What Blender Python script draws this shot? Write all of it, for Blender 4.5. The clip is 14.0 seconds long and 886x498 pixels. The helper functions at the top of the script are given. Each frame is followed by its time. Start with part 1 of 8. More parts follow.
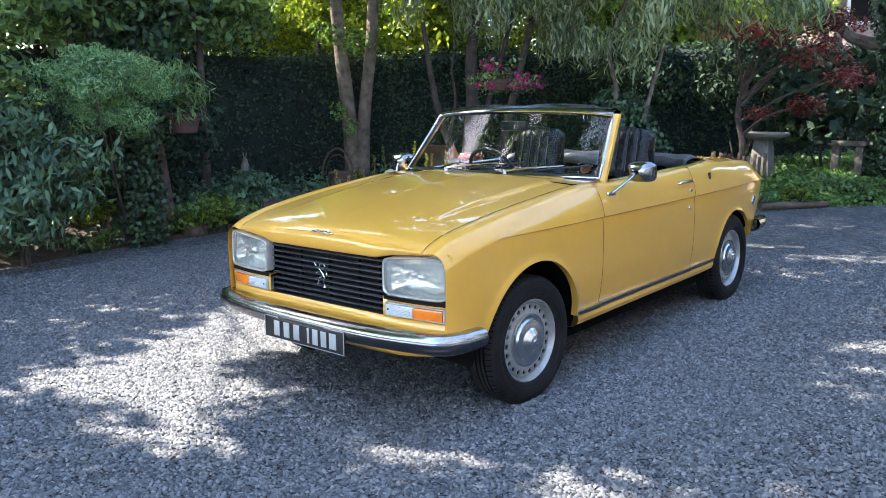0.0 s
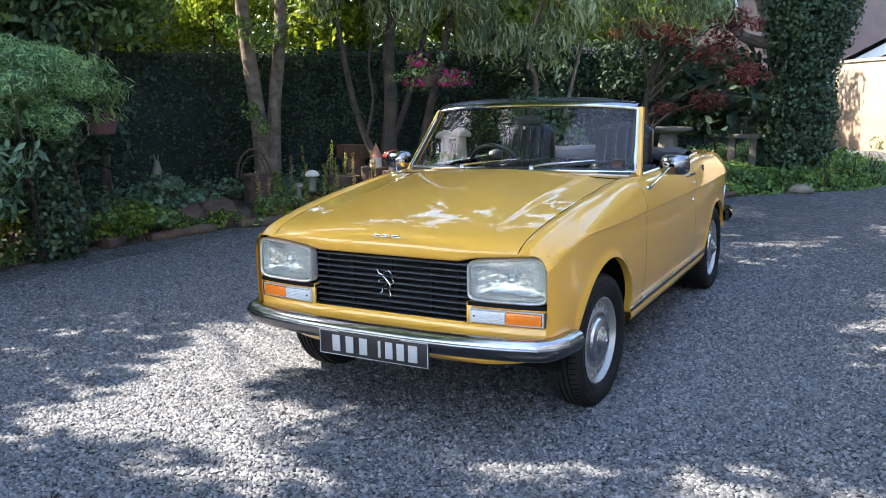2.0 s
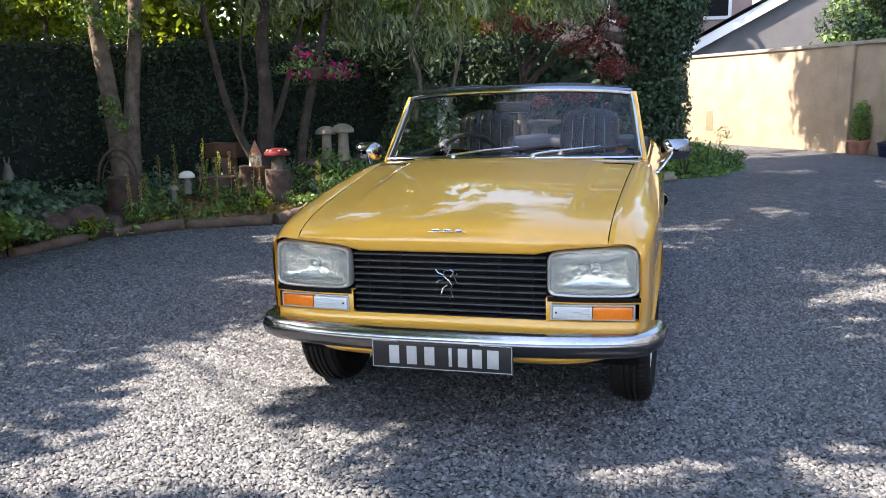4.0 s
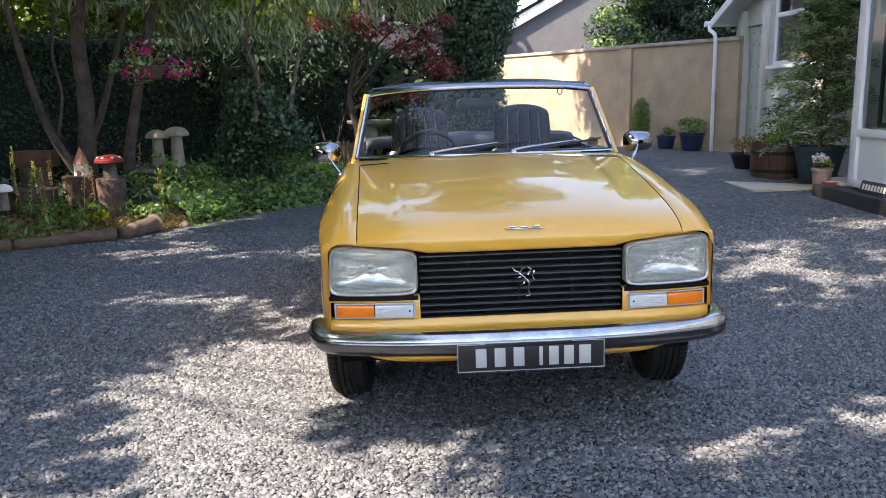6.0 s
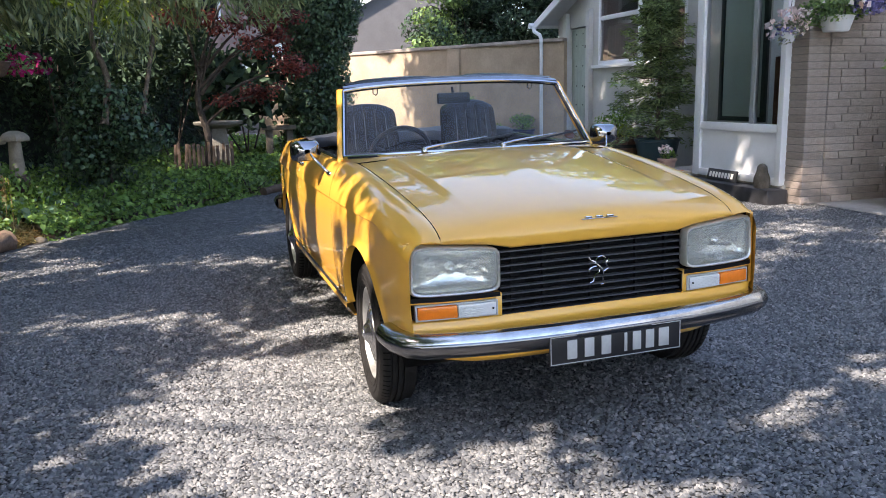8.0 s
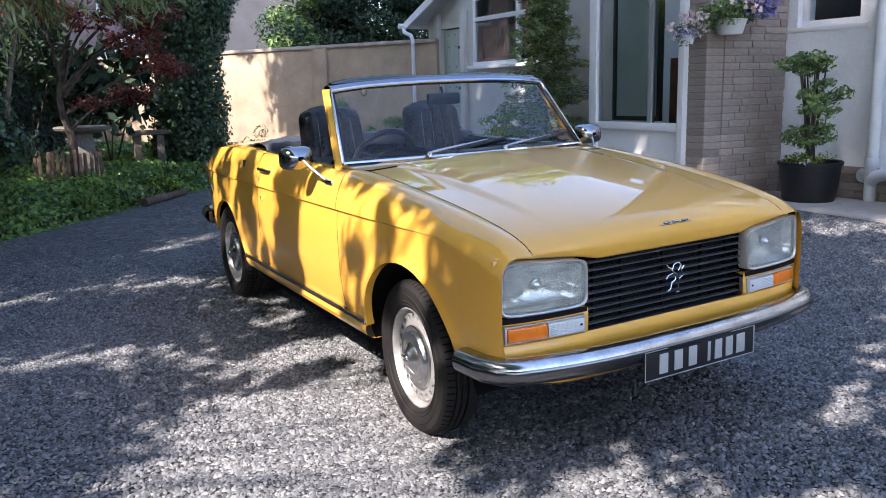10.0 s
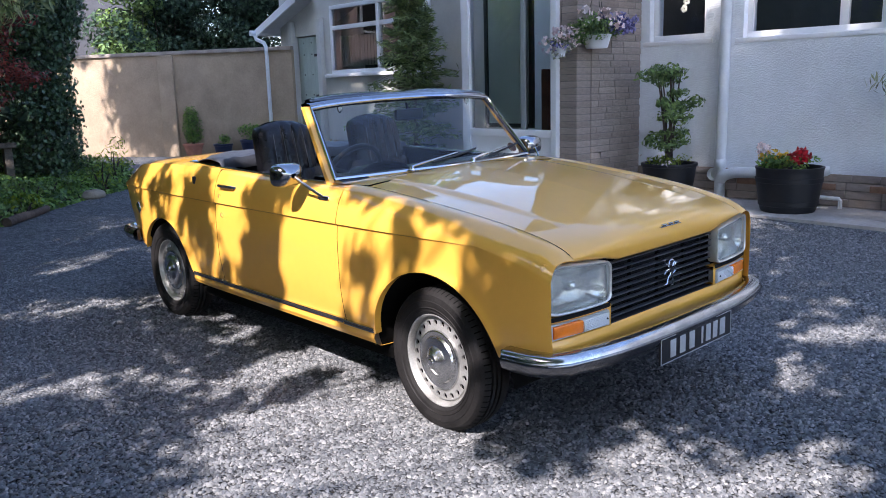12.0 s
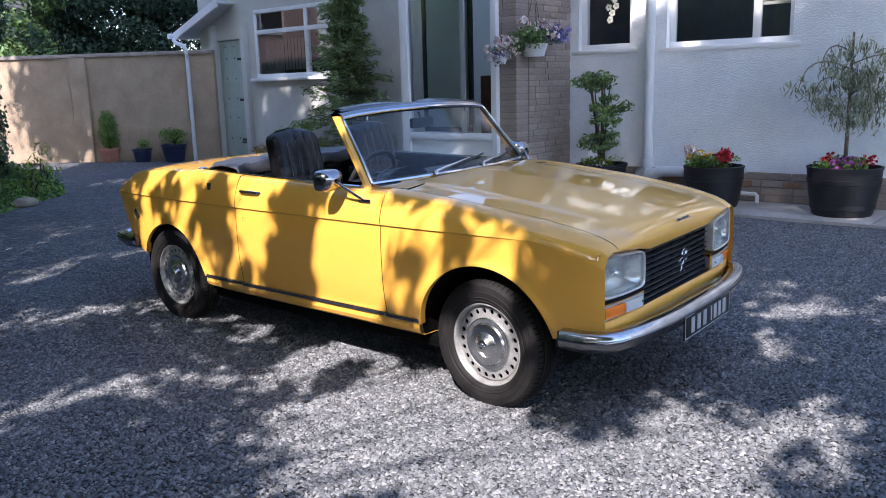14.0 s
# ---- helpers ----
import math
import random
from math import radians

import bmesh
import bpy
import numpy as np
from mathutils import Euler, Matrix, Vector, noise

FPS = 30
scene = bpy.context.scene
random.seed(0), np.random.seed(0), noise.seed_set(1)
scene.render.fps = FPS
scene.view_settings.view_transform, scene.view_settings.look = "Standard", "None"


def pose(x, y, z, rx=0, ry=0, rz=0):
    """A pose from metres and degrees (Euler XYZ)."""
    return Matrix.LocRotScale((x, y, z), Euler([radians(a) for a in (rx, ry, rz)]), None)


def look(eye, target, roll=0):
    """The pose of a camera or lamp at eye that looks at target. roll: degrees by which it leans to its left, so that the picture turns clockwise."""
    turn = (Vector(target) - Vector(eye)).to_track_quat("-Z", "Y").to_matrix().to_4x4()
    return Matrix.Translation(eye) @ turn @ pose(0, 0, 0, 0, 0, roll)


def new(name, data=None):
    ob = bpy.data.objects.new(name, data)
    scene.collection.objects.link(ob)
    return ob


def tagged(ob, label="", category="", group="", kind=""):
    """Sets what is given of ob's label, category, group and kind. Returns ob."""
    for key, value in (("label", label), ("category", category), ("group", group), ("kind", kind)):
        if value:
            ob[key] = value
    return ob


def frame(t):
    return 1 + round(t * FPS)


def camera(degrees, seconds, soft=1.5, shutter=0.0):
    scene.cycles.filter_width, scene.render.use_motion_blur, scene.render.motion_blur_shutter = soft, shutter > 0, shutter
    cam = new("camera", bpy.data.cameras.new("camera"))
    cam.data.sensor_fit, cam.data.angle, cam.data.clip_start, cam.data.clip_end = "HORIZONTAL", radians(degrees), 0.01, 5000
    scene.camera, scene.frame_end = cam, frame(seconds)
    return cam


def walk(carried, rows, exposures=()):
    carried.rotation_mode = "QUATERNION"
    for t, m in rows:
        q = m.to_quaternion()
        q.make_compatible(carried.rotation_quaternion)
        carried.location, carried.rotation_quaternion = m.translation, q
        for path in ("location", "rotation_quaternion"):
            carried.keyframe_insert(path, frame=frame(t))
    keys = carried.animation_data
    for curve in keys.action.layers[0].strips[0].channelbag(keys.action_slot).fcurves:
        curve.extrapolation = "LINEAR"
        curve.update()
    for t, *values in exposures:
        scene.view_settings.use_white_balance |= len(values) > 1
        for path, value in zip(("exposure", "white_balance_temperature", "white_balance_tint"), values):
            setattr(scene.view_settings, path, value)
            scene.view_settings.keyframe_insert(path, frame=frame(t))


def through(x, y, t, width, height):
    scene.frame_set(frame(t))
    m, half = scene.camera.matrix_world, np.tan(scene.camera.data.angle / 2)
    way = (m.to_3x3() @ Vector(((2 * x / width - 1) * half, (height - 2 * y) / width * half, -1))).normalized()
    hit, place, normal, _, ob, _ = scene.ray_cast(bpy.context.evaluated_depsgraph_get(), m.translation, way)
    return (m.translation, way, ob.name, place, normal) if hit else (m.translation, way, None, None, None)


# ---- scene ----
cam = camera(57.3, 14.0, soft=0.9)
METRES, EYE, TILT, LEAN, TURN = 7.02, 1.425, 0.0, 0.0, 40.6
ROWS = [
    (0.0, 0.0, 0.0, 0.0, 0.01, -10.49, -0.04),
    (0.5, -0.0306, -0.0005, -0.0, -2.54, -10.49, 0.05),
    (1.0, -0.067, 0.0178, -0.0021, -5.38, -10.5, 0.13),
    (1.5, -0.1017, 0.0317, -0.0041, -7.96, -10.53, 0.2),
    (2.0, -0.1361, 0.0431, -0.0038, -10.75, -10.55, 0.28),
    (2.5, -0.1625, 0.063, -0.0071, -13.5, -10.57, 0.35),
    (5.0, -0.3341, 0.1758, -0.0143, -33.14, -10.67, 0.77),
    (5.5, -0.3676, 0.2011, -0.0133, -37.55, -10.69, 0.87),
    (6.0, -0.3975, 0.2375, -0.0157, -42.14, -10.76, 0.99),
    (6.5, -0.4248, 0.2684, -0.016, -46.12, -10.8, 1.09),
    (7.0, -0.4602, 0.2975, -0.0142, -50.18, -10.86, 1.17),
    (7.5, -0.478, 0.3282, -0.0185, -53.77, -10.92, 1.25),
    (8.0, -0.4891, 0.3634, -0.0176, -57.53, -10.99, 1.32),
    (10.5, -0.5155, 0.5195, -0.0146, -72.67, -11.18, 1.47),
    (11.0, -0.5305, 0.5431, -0.011, -75.99, -11.19, 1.5),
    (11.5, -0.5481, 0.5666, -0.0074, -79.2, -11.21, 1.56),
    (12.0, -0.5634, 0.5954, -0.0037, -82.57, -11.24, 1.58),
    (12.5, -0.5798, 0.6179, 0.0016, -85.3, -11.26, 1.59),
    (13.0, -0.6009, 0.6377, 0.0028, -87.66, -11.32, 1.58),
    (13.5, -0.6136, 0.6597, 0.0059, -89.34, -11.34, 1.54),
    (14.0, -0.6224, 0.6927, 0.0065, -90.62, -11.38, 1.5),
]
EXPOSURES = [(0, 2.86, 6350, 12), (2.5, 2.6, 6650, 14), (5, 2.42, 7050, 17), (8, 2.26, 6850, 17), (11, 2.06, 6100, 20), (14, 1.90, 5950, 20)]
walk(cam, [(t, pose(0, 0, EYE, TILT, LEAN, TURN) @ pose(METRES * x, METRES * y, METRES * z, 90 + pitch, roll, yaw)) for t, x, y, z, yaw, pitch, roll in ROWS], EXPOSURES)

# world, sun and exposure
world = bpy.data.worlds.new("sky")
scene.world = world
world.use_nodes = True
wn = world.node_tree
sky = wn.nodes.new("ShaderNodeTexSky")
sky.sky_type, sky.sun_disc = "NISHITA", False
SUN_FROM = Vector((-0.9, -0.42, 1.0)).normalized()
sky.sun_elevation = math.asin(SUN_FROM.z)
sky.sun_rotation = math.atan2(SUN_FROM.x, SUN_FROM.y)
wn.links.new(sky.outputs[0], wn.nodes["Background"].inputs[0])
wn.nodes["Background"].inputs[1].default_value = 0.145
sun = new("sun", bpy.data.lights.new("sun", "SUN"))
sun.data.energy, sun.data.angle, sun.data.color = 3.3, radians(0.53), (1.0, 0.92, 0.81)
sun.matrix_world = look(SUN_FROM * 40, (0, 0, 0))


# ---------------------------------------------------------------- materials
def mat(name, base, rough=0.6, metal=0.0, coat=0.0, var=0.0, scale=8.0, bump=0.0, bscale=60.0, spec=0.5, second=None, tri=None, island=0.0, trans=0.0, ior=1.45, sheen=0.0):
    """A principled material: colour mottled at two scales, with fine relief."""
    m = bpy.data.materials.new(name)
    m.use_nodes = True
    nt, b = m.node_tree, m.node_tree.nodes["Principled BSDF"]
    b.inputs["Roughness"].default_value, b.inputs["Metallic"].default_value = rough, metal
    b.inputs["Coat Weight"].default_value, b.inputs["Coat Roughness"].default_value = coat, 0.04
    b.inputs["Specular IOR Level"].default_value, b.inputs["IOR"].default_value = spec, ior
    b.inputs["Transmission Weight"].default_value = trans
    b.inputs["Sheen Weight"].default_value = sheen
    col = (*base, 1)
    if var or second or island:
        tc = nt.nodes.new("ShaderNodeTexCoord")
        n1, n2 = nt.nodes.new("ShaderNodeTexNoise"), nt.nodes.new("ShaderNodeTexNoise")
        for n, s, d in ((n1, scale, 6), (n2, scale * 9, 3)):
            n.inputs["Scale"].default_value, n.inputs["Detail"].default_value = s, d
            nt.links.new(tc.outputs["Object"], n.inputs["Vector"])
        add = nt.nodes.new("ShaderNodeMath")
        add.operation = "MULTIPLY_ADD"
        nt.links.new(n2.outputs["Fac"], add.inputs[0])
        add.inputs[1].default_value = 0.5
        half = nt.nodes.new("ShaderNodeMath")
        half.operation = "MULTIPLY_ADD"
        nt.links.new(n1.outputs["Fac"], half.inputs[0])
        half.inputs[1].default_value, half.inputs[2].default_value = 1.0, -0.25
        nt.links.new(half.outputs[0], add.inputs[2])
        fac = add.outputs[0]
        if island:
            geo = nt.nodes.new("ShaderNodeNewGeometry")
            mixi = nt.nodes.new("ShaderNodeMath")
            mixi.operation = "MULTIPLY_ADD"
            nt.links.new(geo.outputs["Random Per Island"], mixi.inputs[0])
            mixi.inputs[1].default_value = island
            sub = nt.nodes.new("ShaderNodeMath")
            sub.operation = "SUBTRACT"
            nt.links.new(fac, sub.inputs[0])
            sub.inputs[1].default_value = island / 2
            nt.links.new(sub.outputs[0], mixi.inputs[2])
            fac = mixi.outputs[0]
        ramp = nt.nodes.new("ShaderNodeValToRGB")
        lo = [c * (1 - var) for c in base]
        hi = [min(1, c * (1 + var)) for c in base] if second is None else second
        ramp.color_ramp.elements[0].position, ramp.color_ramp.elements[1].position = 0.28, 0.72
        ramp.color_ramp.elements[0].color, ramp.color_ramp.elements[1].color = (*lo, 1), (*hi, 1)
        nt.links.new(fac, ramp.inputs[0])
        nt.links.new(ramp.outputs[0], b.inputs["Base Color"])
    else:
        b.inputs["Base Color"].default_value = col
    if bump:
        tc2 = nt.nodes.new("ShaderNodeTexCoord")
        nb, bp = nt.nodes.new("ShaderNodeTexNoise"), nt.nodes.new("ShaderNodeBump")
        nb.inputs["Scale"].default_value, nb.inputs["Detail"].default_value = bscale, 5
        nt.links.new(tc2.outputs["Object"], nb.inputs["Vector"])
        nt.links.new(nb.outputs["Fac"], bp.inputs["Height"])
        bp.inputs["Strength"].default_value, bp.inputs["Distance"].default_value = bump, 0.02
        nt.links.new(bp.outputs[0], b.inputs["Normal"])
    return m


def leafy(name, base, second, rough=0.5, through=0.25, gloss=0.35):
    """Leaves: colour changes from leaf to leaf, and some light passes through them."""
    m = mat(name, base, rough, spec=gloss, second=second, var=0.35, scale=1.6, island=0.7)
    nt, b = m.node_tree, m.node_tree.nodes["Principled BSDF"]
    tr, mix = nt.nodes.new("ShaderNodeBsdfTranslucent"), nt.nodes.new("ShaderNodeMixShader")
    ramp = [n for n in nt.nodes if n.bl_idname == "ShaderNodeValToRGB"][0]
    hue = nt.nodes.new("ShaderNodeMixRGB")
    hue.blend_type = "MULTIPLY"
    hue.inputs[0].default_value = 1.0
    nt.links.new(ramp.outputs[0], hue.inputs[1])
    hue.inputs[2].default_value = (2.6, 2.3, 0.9, 1) if base[1] > base[0] else (2.4, 1.2, 0.9, 1)
    nt.links.new(hue.outputs[0], tr.inputs[0])
    mix.inputs[0].default_value = through
    nt.links.new(b.outputs[0], mix.inputs[1])
    nt.links.new(tr.outputs[0], mix.inputs[2])
    nt.links.new(mix.outputs[0], nt.nodes["Material Output"].inputs[0])
    return m


PAINT = mat("yellow_paint", (0.785, 0.412, 0.060), 0.42, coat=1.0, var=0.03, scale=2.5, spec=0.2, bump=0.012, bscale=3.0)
PAINT.node_tree.nodes["Principled BSDF"].inputs["Coat Roughness"].default_value = 0.015
PAINT.node_tree.nodes["Principled BSDF"].inputs["Coat IOR"].default_value = 1.55
MIRRORSHELL = mat("dull_mirror_shell", (0.30, 0.31, 0.33), 0.13, metal=1.0, var=0.1, scale=14)
LAMPRIM = mat("lamp_rim", (0.58, 0.57, 0.53), 0.34, metal=0.55, var=0.12, scale=18)
CHROME = mat("chrome", (0.58, 0.59, 0.61), 0.09, metal=1.0, var=0.06, scale=14)
WORNCHROME = mat("worn_bumper_chrome", (0.47, 0.47, 0.47), 0.20, metal=1.0, var=0.24, scale=9)
DULLCHROME = mat("worn_chrome", (0.58, 0.58, 0.58), 0.24, metal=1.0, var=0.14, scale=20)
WHEELSILVER = mat("silver_wheel_paint", (0.45, 0.445, 0.43), 0.38, metal=0.6, var=0.24, scale=14)
RUBBER = mat("tyre_rubber", (0.014, 0.013, 0.013), 0.7, var=0.35, scale=10, bump=0.15, bscale=120, spec=0.25)
TRIMBLACK = mat("black_rubber_trim", (0.018, 0.018, 0.02), 0.45, var=0.2, scale=12)
VINYL = mat("black_vinyl", (0.008, 0.008, 0.010), 0.27, spec=0.34, var=0.25, scale=10, bump=0.05, bscale=120)
# vinyl seam, made lighter to hold the light it reflects
SEAM = mat("seam_glint", (0.07, 0.07, 0.075), 0.4, var=0.2)
HOODCLOTH = mat("black_hood_cloth", (0.042, 0.044, 0.052), 0.5, var=0.2, scale=8, bump=0.2, bscale=40)
DARK = mat("dark_underbody", (0.004, 0.004, 0.004), 0.9, var=0.2, spec=0.1)
GRILLEBLACK = mat("grille_black", (0.006, 0.006, 0.007), 0.6, var=0.2, spec=0.15)
SLATGREY = mat("grille_slat", (0.11, 0.115, 0.125), 0.32, metal=0.6, var=0.2, scale=20)
LAMPSILVER = mat("lamp_reflector", (0.80, 0.79, 0.75), 0.26, metal=1.0, var=0.10, scale=30, bump=0.25, bscale=40)
AMBER = mat("amber_lens", (0.85, 0.20, 0.012), 0.22, var=0.1, scale=20, coat=0.5)
WHITELENS = mat("white_lens", (0.62, 0.63, 0.64), 0.25, var=0.08, scale=20, coat=0.5)
PLATEBLACK = mat("plate_black", (0.015, 0.015, 0.017), 0.4, var=0.15)
PLATESILVER = mat("plate_silver", (0.45, 0.46, 0.47), 0.45, metal=0.2, var=0.08)
WOODBROWN = mat("brown_leather", (0.16, 0.06, 0.03), 0.5, var=0.3)


def glass_mat(name, tint, rough=0.0, strength=1.0, haze=0.0):
    m = bpy.data.materials.new(name)
    m.use_nodes = True
    nt = m.node_tree
    nt.nodes.remove(nt.nodes["Principled BSDF"])
    tr, gl, mix, fr = (nt.nodes.new(i) for i in ("ShaderNodeBsdfTransparent", "ShaderNodeBsdfGlossy", "ShaderNodeMixShader", "ShaderNodeFresnel"))
    tr.inputs[0].default_value = (*tint, 1)
    gl.inputs["Roughness"].default_value = rough
    fr.inputs[0].default_value = 1.5
    mul = nt.nodes.new("ShaderNodeMath")
    mul.operation = "MULTIPLY"
    mul.inputs[1].default_value = strength
    nt.links.new(fr.outputs[0], mul.inputs[0])
    nt.links.new(mul.outputs[0], mix.inputs[0])
    nt.links.new(tr.outputs[0], mix.inputs[1])
    nt.links.new(gl.outputs[0], mix.inputs[2])
    out = mix.outputs[0]
    if haze:
        df, mx = nt.nodes.new("ShaderNodeBsdfDiffuse"), nt.nodes.new("ShaderNodeMixShader")
        df.inputs[0].default_value = (0.75, 0.77, 0.76, 1)
        mx.inputs[0].default_value = haze
        nt.links.new(out, mx.inputs[1])
        nt.links.new(df.outputs[0], mx.inputs[2])
        out = mx.outputs[0]
    nt.links.new(out, nt.nodes["Material Output"].inputs[0])
    return m


GLASS = glass_mat("windscreen_glass", (0.88, 0.92, 0.92), 0.0, 0.92)
PANE = glass_mat("window_glass", (0.78, 0.83, 0.83), 0.0, 2.0)
LENS = glass_mat("headlamp_lens", (0.92, 0.94, 0.93), 0.03, 1.0, 0.15)


def gravel_mat(name, stones):
    """Blue-grey chippings: cells of their own tone, crevice shade painted between them, relief."""
    m = bpy.data.materials.new(name)
    m.use_nodes = True
    nt, b = m.node_tree, m.node_tree.nodes["Principled BSDF"]
    b.inputs["Roughness"].default_value = 0.75
    b.inputs["Specular IOR Level"].default_value = 0.3
    ramp = nt.nodes.new("ShaderNodeValToRGB")
    els = ramp.color_ramp.elements
    els[0].position, els[0].color = 0.0, (0.074, 0.077, 0.082, 1)
    els[1].position, els[1].color = 1.0, (0.285, 0.283, 0.276, 1)
    e = els.new(0.42)
    e.color = (0.133, 0.139, 0.145, 1)
    e = els.new(0.8)
    e.color = (0.188, 0.192, 0.194, 1)
    if stones:
        geo = nt.nodes.new("ShaderNodeNewGeometry")
        nt.links.new(geo.outputs["Random Per Island"], ramp.inputs[0])
        nt.links.new(ramp.outputs[0], b.inputs["Base Color"])
        return m
    tc = nt.nodes.new("ShaderNodeTexCoord")
    vo, vd, no = nt.nodes.new("ShaderNodeTexVoronoi"), nt.nodes.new("ShaderNodeTexVoronoi"), nt.nodes.new("ShaderNodeTexNoise")
    for v in (vo, vd):
        v.inputs["Scale"].default_value = 54
        nt.links.new(tc.outputs["Object"], v.inputs["Vector"])
    vd.feature = "DISTANCE_TO_EDGE"
    sep = nt.nodes.new("ShaderNodeSeparateColor")
    nt.links.new(vo.outputs["Color"], sep.inputs[0])
    no.inputs["Scale"].default_value, no.inputs["Detail"].default_value = 0.7, 5
    nt.links.new(tc.outputs["Object"], no.inputs["Vector"])
    mad = nt.nodes.new("ShaderNodeMath")
    mad.operation = "MULTIPLY_ADD"
    nt.links.new(no.outputs["Fac"], mad.inputs[0])
    mad.inputs[1].default_value = 0.5
    grain = nt.nodes.new("ShaderNodeTexNoise")
    grain.inputs["Scale"].default_value, grain.inputs["Detail"].default_value = 13, 6
    nt.links.new(tc.outputs["Object"], grain.inputs["Vector"])
    gmul = nt.nodes.new("ShaderNodeMath")
    gmul.operation = "MULTIPLY_ADD"
    gmul.inputs[1].default_value = 1.5
    nt.links.new(grain.outputs["Fac"], gmul.inputs[0])
    nt.links.new(sep.outputs[0], gmul.inputs[2])
    sub = nt.nodes.new("ShaderNodeMath")
    sub.operation = "SUBTRACT"
    nt.links.new(gmul.outputs[0], sub.inputs[0])
    sub.inputs[1].default_value = 1.0
    nt.links.new(sub.outputs[0], mad.inputs[2])
    nt.links.new(mad.outputs[0], ramp.inputs[0])
    # darkens cell edges, painting the shadow in the crevices between stones
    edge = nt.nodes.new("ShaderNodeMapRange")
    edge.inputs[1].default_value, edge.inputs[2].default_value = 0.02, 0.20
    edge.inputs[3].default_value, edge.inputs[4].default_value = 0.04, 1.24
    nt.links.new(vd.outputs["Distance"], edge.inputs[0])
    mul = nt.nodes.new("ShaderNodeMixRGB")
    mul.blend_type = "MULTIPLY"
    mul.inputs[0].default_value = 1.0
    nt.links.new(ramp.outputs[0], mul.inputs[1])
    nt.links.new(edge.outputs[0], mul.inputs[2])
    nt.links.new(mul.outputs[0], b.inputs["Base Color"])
    bp = nt.nodes.new("ShaderNodeBump")
    bp.inputs["Strength"].default_value, bp.inputs["Distance"].default_value = 0.9, 0.012
    nt.links.new(vd.outputs["Distance"], bp.inputs["Height"])
    nt.links.new(bp.outputs[0], b.inputs["Normal"])
    return m


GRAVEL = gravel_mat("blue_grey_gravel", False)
CHIPS = gravel_mat("loose_chippings", True)
SOIL = mat("garden_soil", (0.055, 0.040, 0.028), 0.9, var=0.5, scale=5, bump=0.8, bscale=30)
ROUGHCAST = mat("harled_wall", (0.37, 0.285, 0.20), 0.9, var=0.16, scale=3, bump=0.7, bscale=70)
COPING = mat("stone_coping", (0.34, 0.29, 0.25), 0.85, var=0.2, scale=6, bump=0.3)
WHITEHARL = mat("white_harling", (0.80, 0.83, 0.865), 0.85, var=0.06, scale=2.2, bump=0.7, bscale=58)
UPVC = mat("white_upvc", (0.78, 0.79, 0.80), 0.35, var=0.03, scale=4)
PIPEWHITE = mat("painted_pipe", (0.62, 0.65, 0.67), 0.45, var=0.06, scale=8)
CREAM = mat("cream_boards", (0.54, 0.54, 0.51), 0.6, var=0.07, scale=3, bump=0.1)
SAGE = mat("sage_green_paint", (0.36, 0.42, 0.37), 0.5, var=0.08, scale=4)
BRICKM = mat("buff_brick", (0.34, 0.285, 0.25), 0.85, var=0.13, scale=3, bump=0.5, bscale=45)
MORTAR = mat("mortar", (0.25, 0.22, 0.20), 0.95, var=0.15, scale=12, bump=0.3)
TERRACOTTA = mat("terracotta", (0.40, 0.175, 0.115), 0.7, var=0.2, scale=8)
BLACKPOT = mat("black_plastic_pot", (0.010, 0.011, 0.014), 0.5, var=0.2, scale=8)
BLUEPOT = mat("dark_teal_pot", (0.022, 0.05, 0.062), 0.4, var=0.15, scale=8)
NAVYPOT = mat("navy_glazed_pot", (0.018, 0.026, 0.06), 0.3, var=0.15, scale=8)
BARRELWOOD = mat("oak_barrel_wood", (0.105, 0.052, 0.034), 0.6, var=0.35, scale=9, bump=0.3)
PALESTONE = mat("pale_sandstone", (0.26, 0.22, 0.165), 0.9, var=0.25, scale=9, bump=0.5, bscale=25)
# bumper chrome again, darkened to hold the reflection of the ground
REFLECTDARK = mat("chrome_dark_reflection", (0.20, 0.205, 0.22), 0.24, metal=1.0, var=0.12, scale=16)
STONE = mat("weathered_stone", (0.17, 0.158, 0.135), 0.9, var=0.3, scale=7, bump=0.6, bscale=25)
DARKSTONE = mat("dark_mossy_stone", (0.105, 0.088, 0.068), 0.9, var=0.4, scale=7, bump=0.6, bscale=25)
PAVING = mat("concrete_paving", (0.33, 0.31, 0.285), 0.88, var=0.18, scale=3, bump=0.3, bscale=35)
SANDPAVE = mat("sandstone_flag", (0.44, 0.37, 0.28), 0.85, var=0.15, scale=4, bump=0.3)
BLACKSTEP = mat("black_step", (0.03, 0.03, 0.033), 0.55, var=0.25, scale=8)
BARK = mat("tree_bark", (0.16, 0.125, 0.095), 0.9, var=0.45, scale=9, bump=1.0, bscale=26)
DARKBARK = mat("dark_bark", (0.065, 0.05, 0.04), 0.9, var=0.4, scale=9, bump=1.0, bscale=26)
LOGWOOD = mat("log_wood", (0.115, 0.078, 0.056), 0.85, var=0.4, scale=8, bump=0.7, bscale=24)
# room wall colour with the darkness of an unlit room painted in
ROOMSHADE = mat("painted_room_shade", (0.05, 0.055, 0.055), 0.8, var=0.2)
INSIDE = mat("room_plaster", (0.72, 0.75, 0.73), 0.8, var=0.05)
DARKWOOD = mat("brown_door_wood", (0.17, 0.065, 0.035), 0.45, var=0.3, scale=6)
SLATE = mat("roof_slate", (0.13, 0.125, 0.13), 0.7, var=0.2, scale=6)
GREYHARL = mat("grey_render", (0.115, 0.115, 0.122), 0.9, var=0.1, scale=3, bump=0.4)
